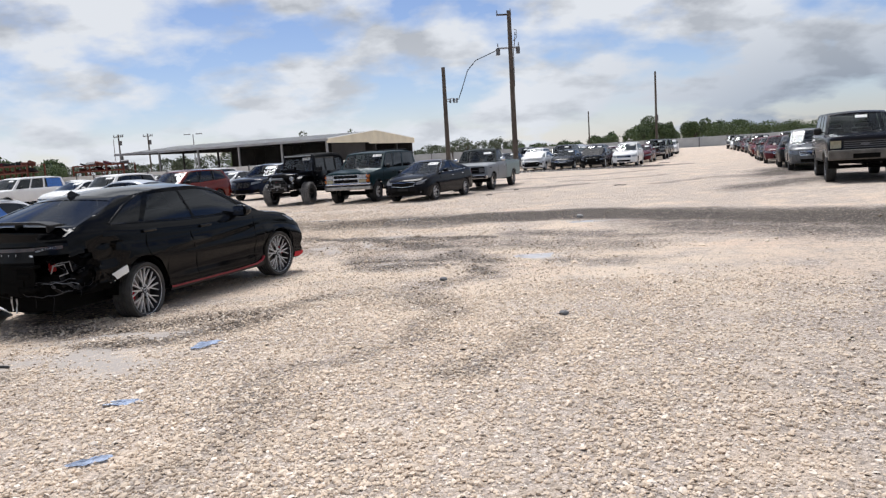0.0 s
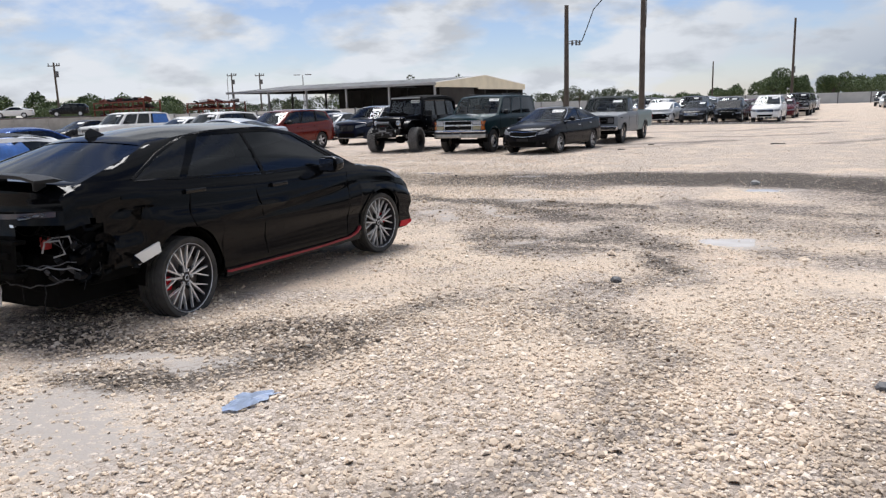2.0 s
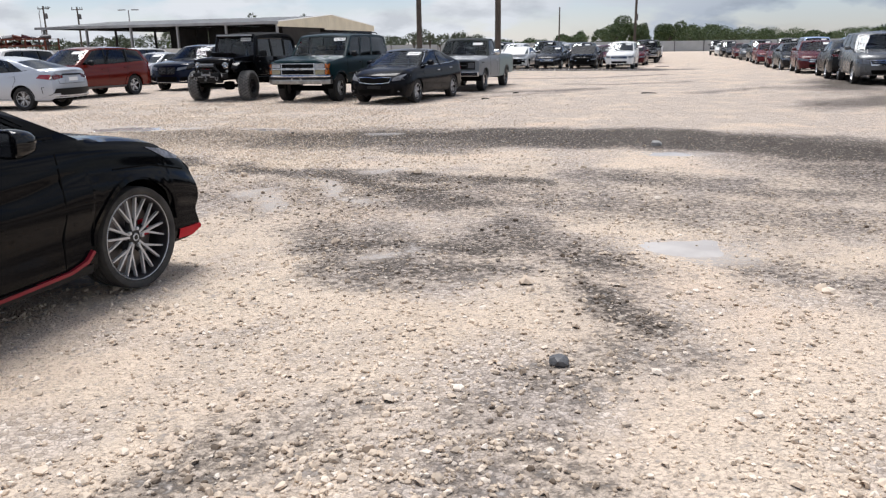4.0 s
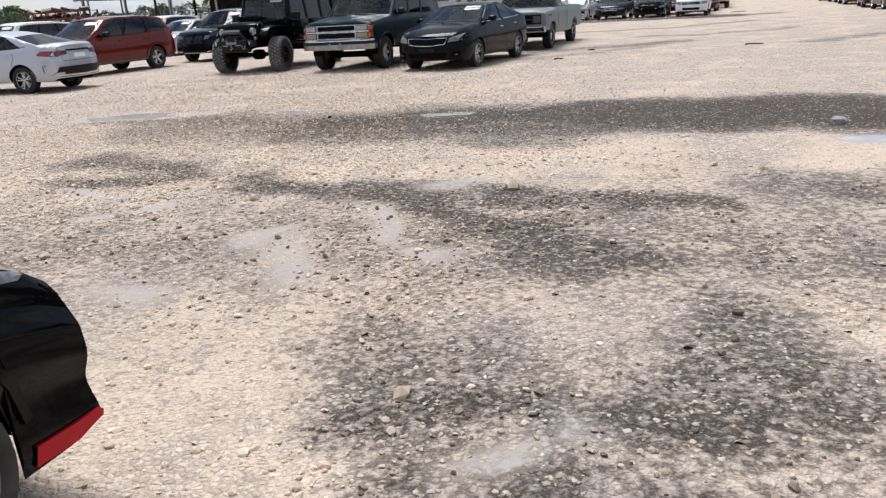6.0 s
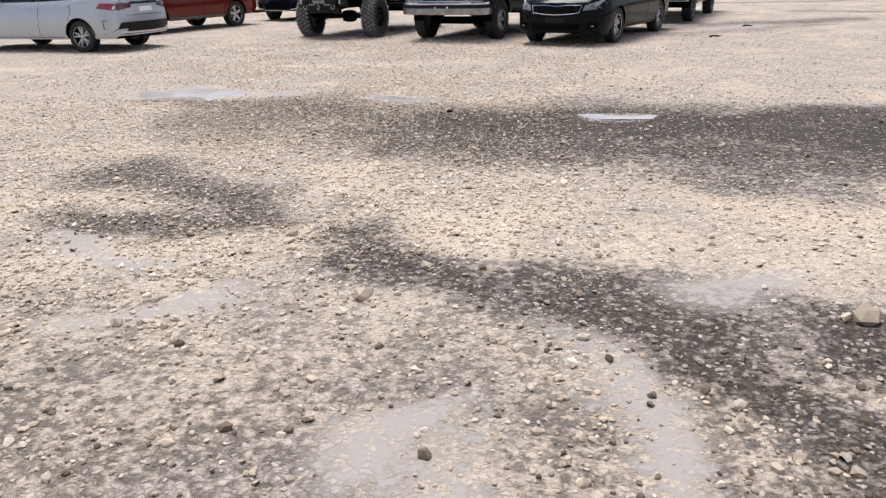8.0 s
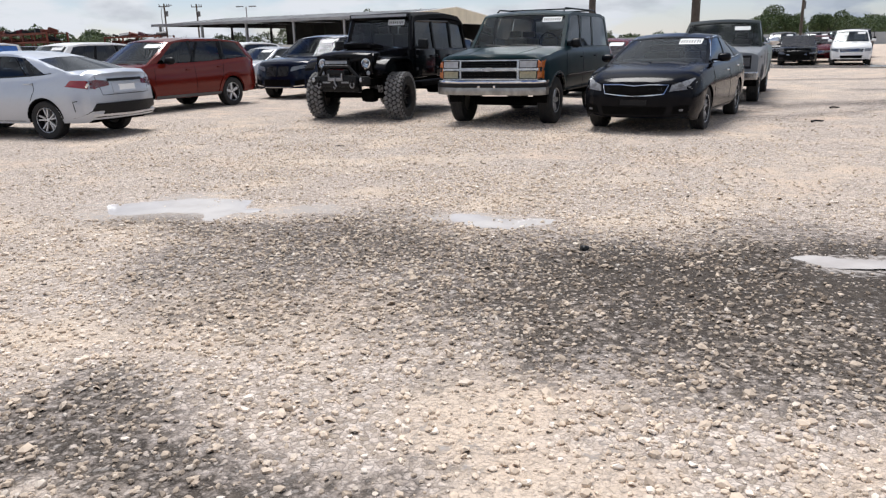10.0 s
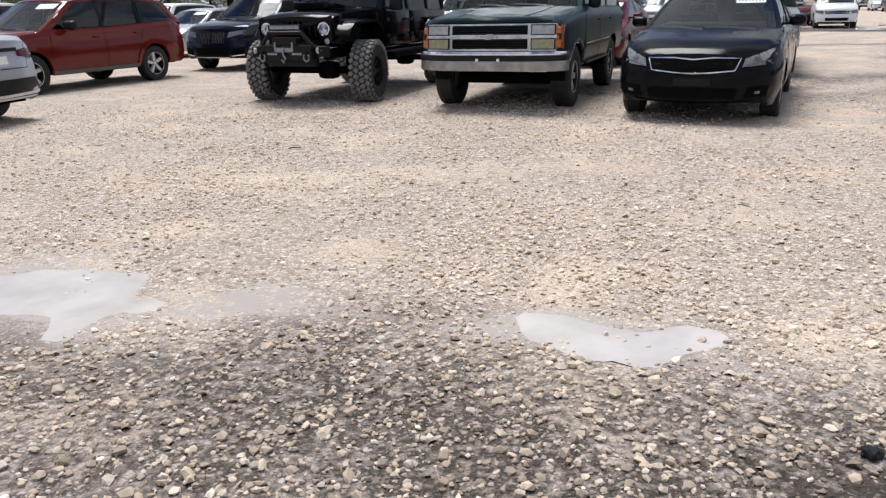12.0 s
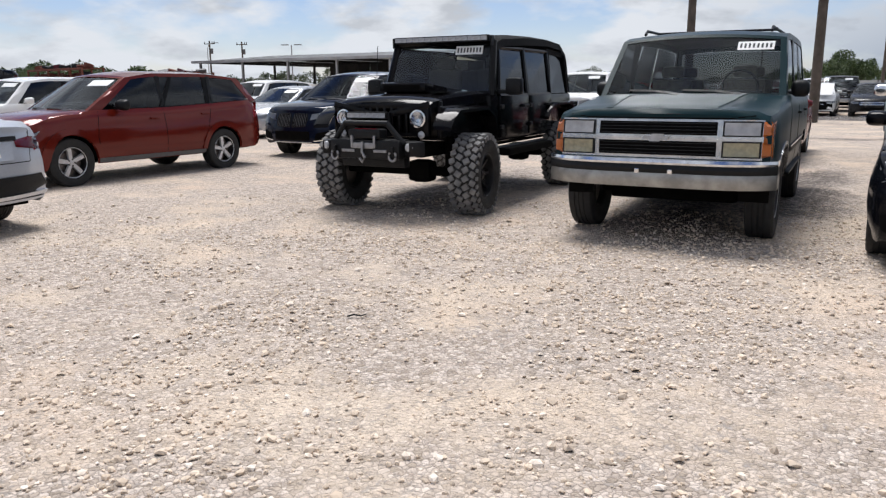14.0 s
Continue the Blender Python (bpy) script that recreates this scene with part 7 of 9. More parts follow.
# bands below the green SUV and the off-roader paint their shade
DAMP_SHADE_FAR = [(9.0, 30.0, 14.0, 30.5, 0.6, 0.42), (6.0, 36.5, 10.5, 35.5, 0.5, 0.42), (3.9, 57.4, 14.1, 52.4, 2.0, 1.6), (14.1, 52.1, 17.0, 51.8, 0.9, 0.9), (2.5, 43.0, 12.0, 41.5, 0.5, 0.45),
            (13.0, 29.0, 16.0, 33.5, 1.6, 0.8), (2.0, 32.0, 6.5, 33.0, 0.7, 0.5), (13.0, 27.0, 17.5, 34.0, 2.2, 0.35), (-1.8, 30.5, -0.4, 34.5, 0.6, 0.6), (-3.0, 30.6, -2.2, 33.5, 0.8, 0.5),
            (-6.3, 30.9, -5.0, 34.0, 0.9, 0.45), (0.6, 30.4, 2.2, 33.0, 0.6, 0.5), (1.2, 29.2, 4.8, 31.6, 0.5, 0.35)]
DAMP_SHADE = DAMP_LANE + [(*b[:5], b[5] * 0.97) for b in DAMP_RUTS] + DAMP_SHADE_SOFT + DAMP_SHADE_FAR
# shallow puddles: centre, half axes, turn
PUDDLES = [(1.58, 11.8, 0.36, 0.40, 20), (3.3, 17.1, 0.62, 0.26, -20), (-6.45, 22.45, 0.98, 0.55, -12), (-3.45, 21.88, 0.60, 0.22, -20),
           (-1.0, 20.62, 0.50, 0.13, -5), (9.1, 55.8, 6.0, 2.2, -24)]
# smooth settled silt with no standing water
SILT = [(-3.1, 11.7, 0.42, 0.55, 10), (-2.14, 14.3, 0.26, 0.62, 4), (-1.58, 15.05, 0.78, 0.12, -62), (-1.12, 14.36, 0.20, 0.09, -20), (-0.82, 16.2, 0.34, 0.14, -10), (-4.5, 16.62, 0.6, 0.13, -8), (-3.7, 15.8, 0.3, 0.14, 10),
        (-2.95, 13.85, 0.26, 0.2, 0), (-0.66, 12.0, 0.16, 0.14, 0), (-1.08, 11.95, 0.14, 0.10, 30), (-2.95, 6.35, 0.75, 0.46, -8), (-4.05, 6.5, 0.7, 0.28, -8), (-3.2, 7.36, 0.8, 0.13, 12), (-5.0, 22.25, 0.5, 0.14, -10), (-2.3, 14.95, 0.2, 0.12, 60)]


def value_noise(x, y, seed):
    """Smooth lattice noise of three octaves on arrays, about 0 to 1."""
    out, amp, tot = np.zeros_like(x), 1.0, 0.0
    for k in range(3):
        i, j = np.floor(x), np.floor(y)
        u, v = x - i, y - j
        u, v = u * u * (3 - 2 * u), v * v * (3 - 2 * v)

        def corner(a, b):
            q = np.sin(a * 127.1 + b * 311.7 + (seed + k) * 74.7) * 43758.5453
            return q - np.floor(q)
        out += amp * ((corner(i, j) * (1 - u) + corner(i + 1, j) * u) * (1 - v) + (corner(i, j + 1) * (1 - u) + corner(i + 1, j + 1) * u) * v)
        tot, amp, x, y = tot + amp, amp * 0.55, x * 2.1 + 3.7, y * 2.1 + 1.9
    return out / tot


def damp_shade_at(x, y):
    """Dampness of the soil plus painted under-car shade at points given as arrays, 0 to 1."""
    w = np.zeros_like(x)
    wx = x + 1.3 * (value_noise(x * 0.9, y * 0.9, 1) - 0.5)
    wy = y + 1.1 * (value_noise(x * 0.9, y * 0.9, 9) - 0.5)
    for x0, y0, x1, y1, r, s in DAMP_SHADE:
        dx, dy = x1 - x0, y1 - y0
        t = np.clip(((wx - x0) * dx + (wy - y0) * dy) / (dx * dx + dy * dy), 0, 1)
        d = np.hypot(wx - x0 - t * dx, wy - y0 - t * dy) / r
        w = np.maximum(w, s * np.clip(1.25 - d, 0, 1) ** 0.8)
    return w


def pool_at(x, y):
    """Depth of the puddle hollows, 0 to 1."""
    w = np.zeros_like(x)
    wx = x + 0.10 * np.sin(4.7 * y + 1.3 * x) + 0.05 * np.sin(11 * x)
    wy = y + 0.10 * np.sin(5.3 * x + 0.4) + 0.05 * np.sin(13 * y)
    for cx, cy, a, b, turn in PUDDLES:
        c, s = math.cos(radians(turn)), math.sin(radians(turn))
        u, v = (wx - cx) * c + (wy - cy) * s, -(wx - cx) * s + (wy - cy) * c
        w = np.maximum(w, np.clip(1.3 - np.hypot(u / a, v / b), 0, 1))
    return w


def silt_at(x, y):
    """Smooth settled silt: the puddle hollows and a wide rim."""
    w = np.zeros_like(x)
    wx = x + 0.14 * np.sin(3.7 * y + 1.3 * x) + 0.07 * np.sin(9 * x)
    wy = y + 0.14 * np.sin(4.3 * x + 0.4) + 0.07 * np.sin(10 * y)
    for cx, cy, a, b, turn in PUDDLES + SILT:
        c, s = math.cos(radians(turn)), math.sin(radians(turn))
        u, v = (wx - cx) * c + (wy - cy) * s, -(wx - cx) * s + (wy - cy) * c
        w = np.maximum(w, np.clip(1.42 - np.hypot(u / (a + 0.04), v / (b + 0.04)), 0, 1))
    return w * 0.62


def zbase(x, y):
    def ss(a, b, v):
        t = np.clip((v - a) / (b - a), 0, 1)
        return t * t * (3 - 2 * t)
    return -0.12 * ss(7.0, 14.0, y) + 0.04 * ss(22.0, 28.0, y) + 0.13 * ss(8.0, 12.5, x) * ss(50.0, 42.0, y) - 0.035 * np.exp(-((x + 3.7) / 1.3) ** 2 - ((y - 8.5) / 1.2) ** 2)


def relief(x, y):
    """Small humps and wheel ruts."""
    h = 0.006 * np.sin(1.7 * x + 0.9 * y) * np.sin(1.3 * y - 0.6 * x) + 0.004 * np.sin(4.1 * x - 2.2 * y + 1.0) * np.sin(3.7 * y + 1.9 * x)
    h += 0.0025 * np.sin(11.3 * x + 7.1 * y) * np.sin(9.7 * y - 8.3 * x) + 0.0015 * np.sin(23.0 * x - 17.0 * y) * np.sin(19.0 * y + 21.0 * x)
    return h * (1 - 0.8 * np.clip(silt_at(x, y) * 1.4, 0, 1)) - 0.016 * pool_at(x, y)


def gravel_material():
    m, t, b = material("crushed_limestone")
    b.inputs["Specular IOR Level"].default_value = 0.2
    co = node(t, "ShaderNodeTexCoord").outputs["Object"]
    # stones of two sizes, with ragged outlines
    wob = node(t, "ShaderNodeTexNoise", Scale=38.0, Detail=3.0)
    t.links.new(co, wob.inputs["Vector"])
    wv = node(t, "ShaderNodeVectorMath")
    wv.operation = "MULTIPLY_ADD"
    wv.inputs[1].default_value = (0.035, 0.035, 0.0)
    t.links.new(wob.outputs["Color"], wv.inputs[0])
    t.links.new(co, wv.inputs[2])
    ragged = wv.outputs[0]
    cells = []
    for scale in (34.0, 17.0):
        v = node(t, "ShaderNodeTexVoronoi", Scale=scale, Randomness=1.0)
        t.links.new(ragged, v.inputs["Vector"])
        e = node(t, "ShaderNodeTexVoronoi", Scale=scale, Randomness=1.0)
        e.feature = "DISTANCE_TO_EDGE"
        t.links.new(ragged, e.inputs["Vector"])
        cells.append((v, e))
    bw = node(t, "ShaderNodeSeparateColor")
    t.links.new(cells[0][0].outputs["Color"], bw.inputs[0])
    tint = node(t, "ShaderNodeValToRGB")
    el = tint.color_ramp.elements
    el[0].position, el[0].color = 0.0, (0.40, 0.33, 0.265, 1)
    el[1].position, el[1].color = 1.0, (0.74, 0.64, 0.56, 1)
    k = el.new(0.35)
    k.color = (0.52, 0.435, 0.37, 1)
    k = el.new(0.7)
    k.color = (0.63, 0.535, 0.46, 1)
    t.links.new(bw.outputs[0], tint.inputs[0])
    gap = node(t, "ShaderNodeMapRange")
    gap.inputs["From Min"].default_value, gap.inputs["From Max"].default_value = 0.0, 0.10
    gap.inputs["To Min"].default_value = 0.56
    t.links.new(cells[0][1].outputs["Distance"], gap.inputs[0])
    stone = node(t, "ShaderNodeMix")
    stone.data_type, stone.blend_type = "RGBA", "MULTIPLY"
    stone.inputs[0].default_value = 1.0
    t.links.new(tint.outputs[0], stone.inputs[6])
    t.links.new(gap.outputs[0], stone.inputs[7])
    # packed fines between the stones, in patches
    fine, _ = noise_mix(t, (0.66, 0.535, 0.42), (0.73, 0.61, 0.49), 0.55, 0.3, 0.7, 6.0, co)
    fine, _ = noise_mix(t, fine, (0.68, 0.52, 0.405), 0.27, 0.48, 0.74, 4.0, co)
    fine2, _ = noise_mix(t, fine, (0.40, 0.325, 0.265), 45.0, 0.52, 0.72, 4.0, co)
    patch_n = node(t, "ShaderNodeTexNoise", Scale=0.9, Detail=7.0, Roughness=0.62)
    t.links.new(co, patch_n.inputs["Vector"])
    pm = node(t, "ShaderNodeMapRange")
    pm.inputs["From Min"].default_value, pm.inputs["From Max"].default_value = 0.50, 0.66
    fa = node(t, "ShaderNodeAttribute")
    fa.attribute_name = "fines"
    fs = node(t, "ShaderNodeMath")
    fs.operation = "ADD"
    t.links.new(patch_n.outputs[0], fs.inputs[0])
    t.links.new(fa.outputs["Fac"], fs.inputs[1])
    t.links.new(fs.outputs[0], pm.inputs[0])
    dry = node(t, "ShaderNodeMix")
    dry.data_type = "RGBA"
    t.links.new(pm.outputs[0], dry.inputs[0])
    t.links.new(stone.outputs[2], dry.inputs[6])
    t.links.new(fine2, dry.inputs[7])
    # damp soil, under-car shade: an even film of grey mud first, then dark clods
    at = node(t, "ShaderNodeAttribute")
    at.attribute_name = "damp_shade"
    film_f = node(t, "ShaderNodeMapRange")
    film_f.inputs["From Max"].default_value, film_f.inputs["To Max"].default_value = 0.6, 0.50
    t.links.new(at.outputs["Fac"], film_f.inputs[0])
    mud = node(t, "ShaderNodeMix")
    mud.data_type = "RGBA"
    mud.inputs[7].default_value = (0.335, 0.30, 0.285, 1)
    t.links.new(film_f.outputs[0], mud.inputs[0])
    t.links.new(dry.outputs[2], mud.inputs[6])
    dry = mud
    br = node(t, "ShaderNodeTexNoise", Scale=2.6, Detail=8.0, Roughness=0.68)
    t.links.new(co, br.inputs["Vector"])
    ad = node(t, "ShaderNodeMath")
    ad.operation = "MULTIPLY_ADD"
    ad.inputs[1].default_value, ad.inputs[2].default_value = 1.0, -1.79
    t.links.new(br.outputs[0], ad.inputs[0])
    clod = node(t, "ShaderNodeTexNoise", Scale=19.0, Detail=5.0, Roughness=0.66)
    t.links.new(co, clod.inputs["Vector"])
    adc = node(t, "ShaderNodeMath")
    adc.operation = "MULTIPLY_ADD"
    adc.inputs[1].default_value = 2.5
    t.links.new(clod.outputs[0], adc.inputs[0])
    t.links.new(ad.outputs[0], adc.inputs[2])
    ad = adc
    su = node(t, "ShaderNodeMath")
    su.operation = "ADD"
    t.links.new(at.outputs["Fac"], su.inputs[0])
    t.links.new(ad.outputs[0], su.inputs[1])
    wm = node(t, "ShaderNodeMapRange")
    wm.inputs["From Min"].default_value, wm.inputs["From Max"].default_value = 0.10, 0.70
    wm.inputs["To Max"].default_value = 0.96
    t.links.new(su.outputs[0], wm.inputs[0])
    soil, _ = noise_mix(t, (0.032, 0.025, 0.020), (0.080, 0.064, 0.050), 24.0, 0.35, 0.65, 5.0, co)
    # pale chips pressed into the damp soil
    chip = node(t, "ShaderNodeSeparateColor")
    t.links.new(cells[0][0].outputs["Color"], chip.inputs[0])
    few = node(t, "ShaderNodeMath")
    few.operation = "GREATER_THAN"
    few.inputs[1].default_value = 0.74
    t.links.new(chip.outputs[1], few.inputs[0])
    inner = node(t, "ShaderNodeMapRange")
    inner.inputs["From Min"].default_value, inner.inputs["From Max"].default_value = 0.16, 0.26
    inner.inputs["To Max"].default_value = 0.85
    t.links.new(cells[0][1].outputs["Distance"], inner.inputs[0])
    fm = node(t, "ShaderNodeMath")
    fm.operation = "MULTIPLY"
    t.links.new(few.outputs[0], fm.inputs[0])
    t.links.new(inner.outputs[0], fm.inputs[1])
    chips = node(t, "ShaderNodeMix")
    chips.data_type = "RGBA"
    t.links.new(fm.outputs[0], chips.inputs[0])
    t.links.new(soil, chips.inputs[6])
    t.links.new(tint.outputs[0], chips.inputs[7])
    soil = chips.outputs[2]
    col = node(t, "ShaderNodeMix")
    col.data_type = "RGBA"
    t.links.new(wm.outputs[0], col.inputs[0])
    t.links.new(dry.outputs[2], col.inputs[6])
    t.links.new(soil, col.inputs[7])
    t.links.new(col.outputs[2], b.inputs["Base Color"])
    # smooth silt round the puddles
    mu = node(t, "ShaderNodeAttribute")
    mu.attribute_name = "silt"
    m2 = node(t, "ShaderNodeMath")
    m2.operation = "ADD"
    t.links.new(mu.outputs["Fac"], m2.inputs[0])
    t.links.new(ad.outputs[0], m2.inputs[1])
    mr = node(t, "ShaderNodeMapRange")
    mr.inputs["From Min"].default_value, mr.inputs["From Max"].default_value = 0.18, 0.62
    t.links.new(m2.outputs[0], mr.inputs[0])
    silt = node(t, "ShaderNodeMix")
    silt.data_type = "RGBA"
    silt.inputs[7].default_value = (0.375, 0.34, 0.312, 1)
    t.links.new(mr.outputs[0], silt.inputs[0])
    t.links.new(col.outputs[2], silt.inputs[6])
    t.links.new(silt.outputs[2], b.inputs["Base Color"])
    rg = node(t, "ShaderNodeMapRange")
    rg.inputs["To Min"].default_value, rg.inputs["To Max"].default_value = 0.92, 0.75
    t.links.new(wm.outputs[0], rg.inputs[0])
    t.links.new(rg.outputs[0], b.inputs["Roughness"])
    hs = node(t, "ShaderNodeMath")
    hs.operation = "MULTIPLY_ADD"
    t.links.new(cells[0][1].outputs["Distance"], hs.inputs[0])
    hs.inputs[1].default_value = 1.6
    t.links.new(clod.outputs[0], hs.inputs[2])
    bp = bumped(t, b, hs.outputs[0], 0.9, 0.02)
    iv = node(t, "ShaderNodeMapRange")
    iv.inputs["To Min"].default_value, iv.inputs["To Max"].default_value = 0.9, 0.15
    t.links.new(mr.outputs[0], iv.inputs[0])
    t.links.new(iv.outputs[0], bp.inputs["Strength"])
    return m


def axis(fine0, fine1, step, far0, far1, mid1):
    """Grid lines: even in the near field, coarser to mid1, widening to the horizon."""
    mid = list(np.arange(fine0, fine1 + step / 2, step))
    mid += list(np.arange(mid[-1] + 0.24, mid1, 0.24))
    out, d, v = [], step, fine0
    while v > far0:
        d *= 1.35
        v -= d
        out.append(max(v, far0))
    up, d, v = [], step, mid[-1]
    while v < far1:
        d *= 1.35
        v += d
        up.append(min(v, far1))
    return np.array(out[::-1] + mid + up)


def build_ground():
    xs, ys = axis(-9.5, 9.0, 0.085, -900, 900, 17.0), axis(1.0, 27.0, 0.085, -900, 900, 56.0)
    X, Y = np.meshgrid(xs, ys, indexing="ij")
    near = np.clip(1 - np.maximum(0, np.hypot(X, Y - 20) - 45) / 30, 0, 1)
    Z = zbase(X, Y) + relief(X, Y) * near
    n, k = X.shape
    co = np.stack([X, Y, Z], -1).reshape(-1, 3)
    i = np.arange(n * k).reshape(n, k)
    quads = np.stack([i[:-1, :-1], i[1:, :-1], i[1:, 1:], i[:-1, 1:]], -1).reshape(-1, 4)
    me = bpy.data.meshes.new("ground")
    me.vertices.add(len(co))
    me.vertices.foreach_set("co", co.ravel())
    me.loops.add(quads.size)
    me.loops.foreach_set("vertex_index", quads.ravel())
    me.polygons.add(len(quads))
    me.polygons.foreach_set("loop_start", np.arange(0, quads.size, 4))
    me.update(calc_edges=True)
    a = me.attributes.new("damp_shade", "FLOAT", "POINT")
    a.data.foreach_set("value", damp_shade_at(X.ravel(), Y.ravel()).astype(np.float32))
    a = me.attributes.new("silt", "FLOAT", "POINT")
    a.data.foreach_set("value", silt_at(X.ravel(), Y.ravel()).astype(np.float32))
    a = me.attributes.new("fines", "FLOAT", "POINT")
    xr, yr = X.ravel(), Y.ravel()
    a.data.foreach_set("value", np.interp(yr, [0, 6, 9, 16, 18, 22, 25, 60], [0.0, 0.01, 0.12, 0.12, 0.05, 0.0, 0.0, 0.08]).astype(np.float32))
    me.materials.append(gravel_material())
    tagged(new("ground", me), "pale crushed limestone lot with dark wet and shade-darkened patches", "ground", kind="structure")


def water_material():
    m, t, b = material("puddle_water")
    col, _ = noise_mix(t, (0.42, 0.385, 0.36), (0.54, 0.50, 0.47), 3.0)
    t.links.new(col, b.inputs["Base Color"])
    b.inputs["Roughness"].default_value = 0.09
    n = node(t, "ShaderNodeTexNoise", Scale=9.0, Detail=2.0)
    t.links.new(node(t, "ShaderNodeTexCoord").outputs["Object"], n.inputs["Vector"])
    bumped(t, b, n.outputs[0], 0.04, 0.01)
    return m


def build_puddles():
    water = water_material()
    for cx, cy, a, b, turn in PUDDLES:
        bm = bmesh.new()
        c, s = math.cos(radians(turn)), math.sin(radians(turn))
        n = 110
        ring = []
        for k in range(n):
            t = 2 * math.pi * k / n
            q = Vector((math.cos(t) * 1.3 + cx, math.sin(t) * 1.3 + cy, 0))
            f = 1.20 + 0.26 * noise.noise(q) + 0.20 * noise.noise(q * 3.1) + 0.14 * noise.noise(q * 8.0)
            u, v = a * f * math.cos(t), b * f * math.sin(t)
            ring.append(bm.verts.new((u * c - v * s, u * s + v * c, 0)))
        bm.faces.new(ring)
        ob = part("puddle", bm, water, None)
        ob.matrix_basis = pose(cx, cy, ground_z(cx, cy) - (0.0085 if cy < 30 else -0.004) - 0.0006 * (PUDDLES.index((cx, cy, a, b, turn)) % 4))
        tagged(ob, "shallow milky rain puddle lying in the gravel", "puddle", "puddles on the lot", "structure")


def stone_material():
    m, t, b = material("limestone_chips")
    b.inputs["Specular IOR Level"].default_value = 0.2
    g = node(t, "ShaderNodeNewGeometry")
    r = node(t, "ShaderNodeValToRGB")
    e = r.color_ramp.elements
    e[0].position, e[0].color = 0.0, (0.47, 0.385, 0.305, 1)
    e[1].position, e[1].color = 1.0, (0.88, 0.79, 0.69, 1)
    k = e.new(0.3)
    k.color = (0.66, 0.535, 0.415, 1)
    k = e.new(0.75)
    k.color = (0.755, 0.625, 0.495, 1)
    t.links.new(g.outputs["Random Per Island"], r.inputs[0])
    col, _ = noise_mix(t, r.outputs[0], (0.50, 0.425, 0.35), 30.0, 0.5, 0.85)
    at = node(t, "ShaderNodeAttribute")
    at.attribute_name = "damp_shade"
    wet = node(t, "ShaderNodeMix")
    wet.data_type, wet.blend_type = "RGBA", "MULTIPLY"
    wet.inputs[7].default_value = (0.20, 0.185, 0.175, 1)
    t.links.new(at.outputs["Fac"], wet.inputs[0])
    t.links.new(col, wet.inputs[6])
    t.links.new(wet.outputs[2], b.inputs["Base Color"])
    b.inputs["Roughness"].default_value = 0.9
    return m


def build_stones(count=150000):
    """Loose limestone chips round the lane, as one joined mesh."""
    rs = np.random.RandomState(4)
    n = int(count * 4.2)
    ty = np.where(rs.rand(n) < 0.29, rs.uniform(1.2, 9.0, n), rs.uniform(1.2, 31.5, n))
    px = np.interp(ty, [0, 3, 8, 12, 17, 22, 28], [0, -0.65, -0.85, -1.55, -3.7, -4.5, -4.8])
    spread = np.where(rs.rand(n) < 0.66, 2.2, 5.5)
    tx = px + rs.normal(0, 1, n) * spread + 0.4
    damp_shade, pool = damp_shade_at(tx, ty), pool_at(tx, ty)
    patchy = np.clip(2.4 * value_noise(tx * 0.8, ty * 0.8, 21) - 0.7, 0, 1)
    keep = (rs.rand(n) < np.interp(ty, [0, 16, 18, 22, 28.5, 31, 40], [1.0, 1.0, 1.0, 0.95, 0.85, 0.2, 0.06]) * np.where((ty > 8.5) & (ty < 16.5), 0.08 + 0.50 * patchy ** 1.6, np.where(ty > 22, 0.12, 0.30) + np.where(ty > 22, 0.88, 0.70) * patchy) * np.where((ty > 15.5) & (ty < 22), np.where(tx > -1.5, 0.95 - 0.55 * np.clip(damp_shade, 0, 1), 2.0 - 0.4 * np.clip(damp_shade, 0, 1)), 1.0) * (1 - 0.9 * np.clip(pool * 2.2, 0, 1)) * (1 - 0.88 * np.clip(silt_at(tx, ty) * 2.6 - 0.5, 0, 1))) & (np.abs(tx + 1) < 14)
    keep = np.flatnonzero(keep)
    tx, ty, damp_shade = tx[keep][:count], ty[keep][:count], damp_shade[keep][:count]
    n = len(tx)
    size = np.clip(rs.lognormal(math.log(0.0098), 0.38, n), 0.004, 0.025) * np.interp(ty, [2, 8, 10, 16, 18, 24, 31], [1.0, 1.0, 0.92, 0.92, 1.05, 1.05, 1.05])
    size *= np.where((rs.rand(n) < 0.035) & (ty > 10.5) & (ty < 17), 2.1, 1.0)
    bm = bmesh.new()
    bmesh.ops.create_icosphere(bm, subdivisions=1, radius=1.0)
    lump = np.array([tuple(v.co) for v in bm.verts])
    faces = np.array([[v.index for v in f.verts] for f in bm.faces if f.calc_center_median().z > -0.55])
    bm.free()
    v = lump[None] * rs.uniform(0.72, 1.12, (n, 12, 1)) * rs.uniform(0.75, 1.3, (n, 1, 3)) * np.array([1.1, 0.95, 0.70]) + rs.normal(0, 0.09, (n, 12, 3))
    size = size * np.where((ty > 8.5) & (ty < 16.0) & (damp_shade > 0.12), 1.1, 1.0)
    ang = rs.uniform(0, 2 * math.pi, n)
    tilt = rs.normal(0, 0.5, n)
    ct, st = np.cos(tilt)[:, None], np.sin(tilt)[:, None]
    y2, z2 = v[:, :, 1] * ct - v[:, :, 2] * st, v[:, :, 1] * st + v[:, :, 2] * ct
    ca, sa = np.cos(ang)[:, None], np.sin(ang)[:, None]
    out = np.stack([v[:, :, 0] * ca - y2 * sa, v[:, :, 0] * sa + y2 * ca, z2], -1) * size[:, None, None]
    z = zbase(tx, ty) + relief(tx, ty) + size * 0.28
    out += np.stack([tx, ty, z], -1)[:, None, :]
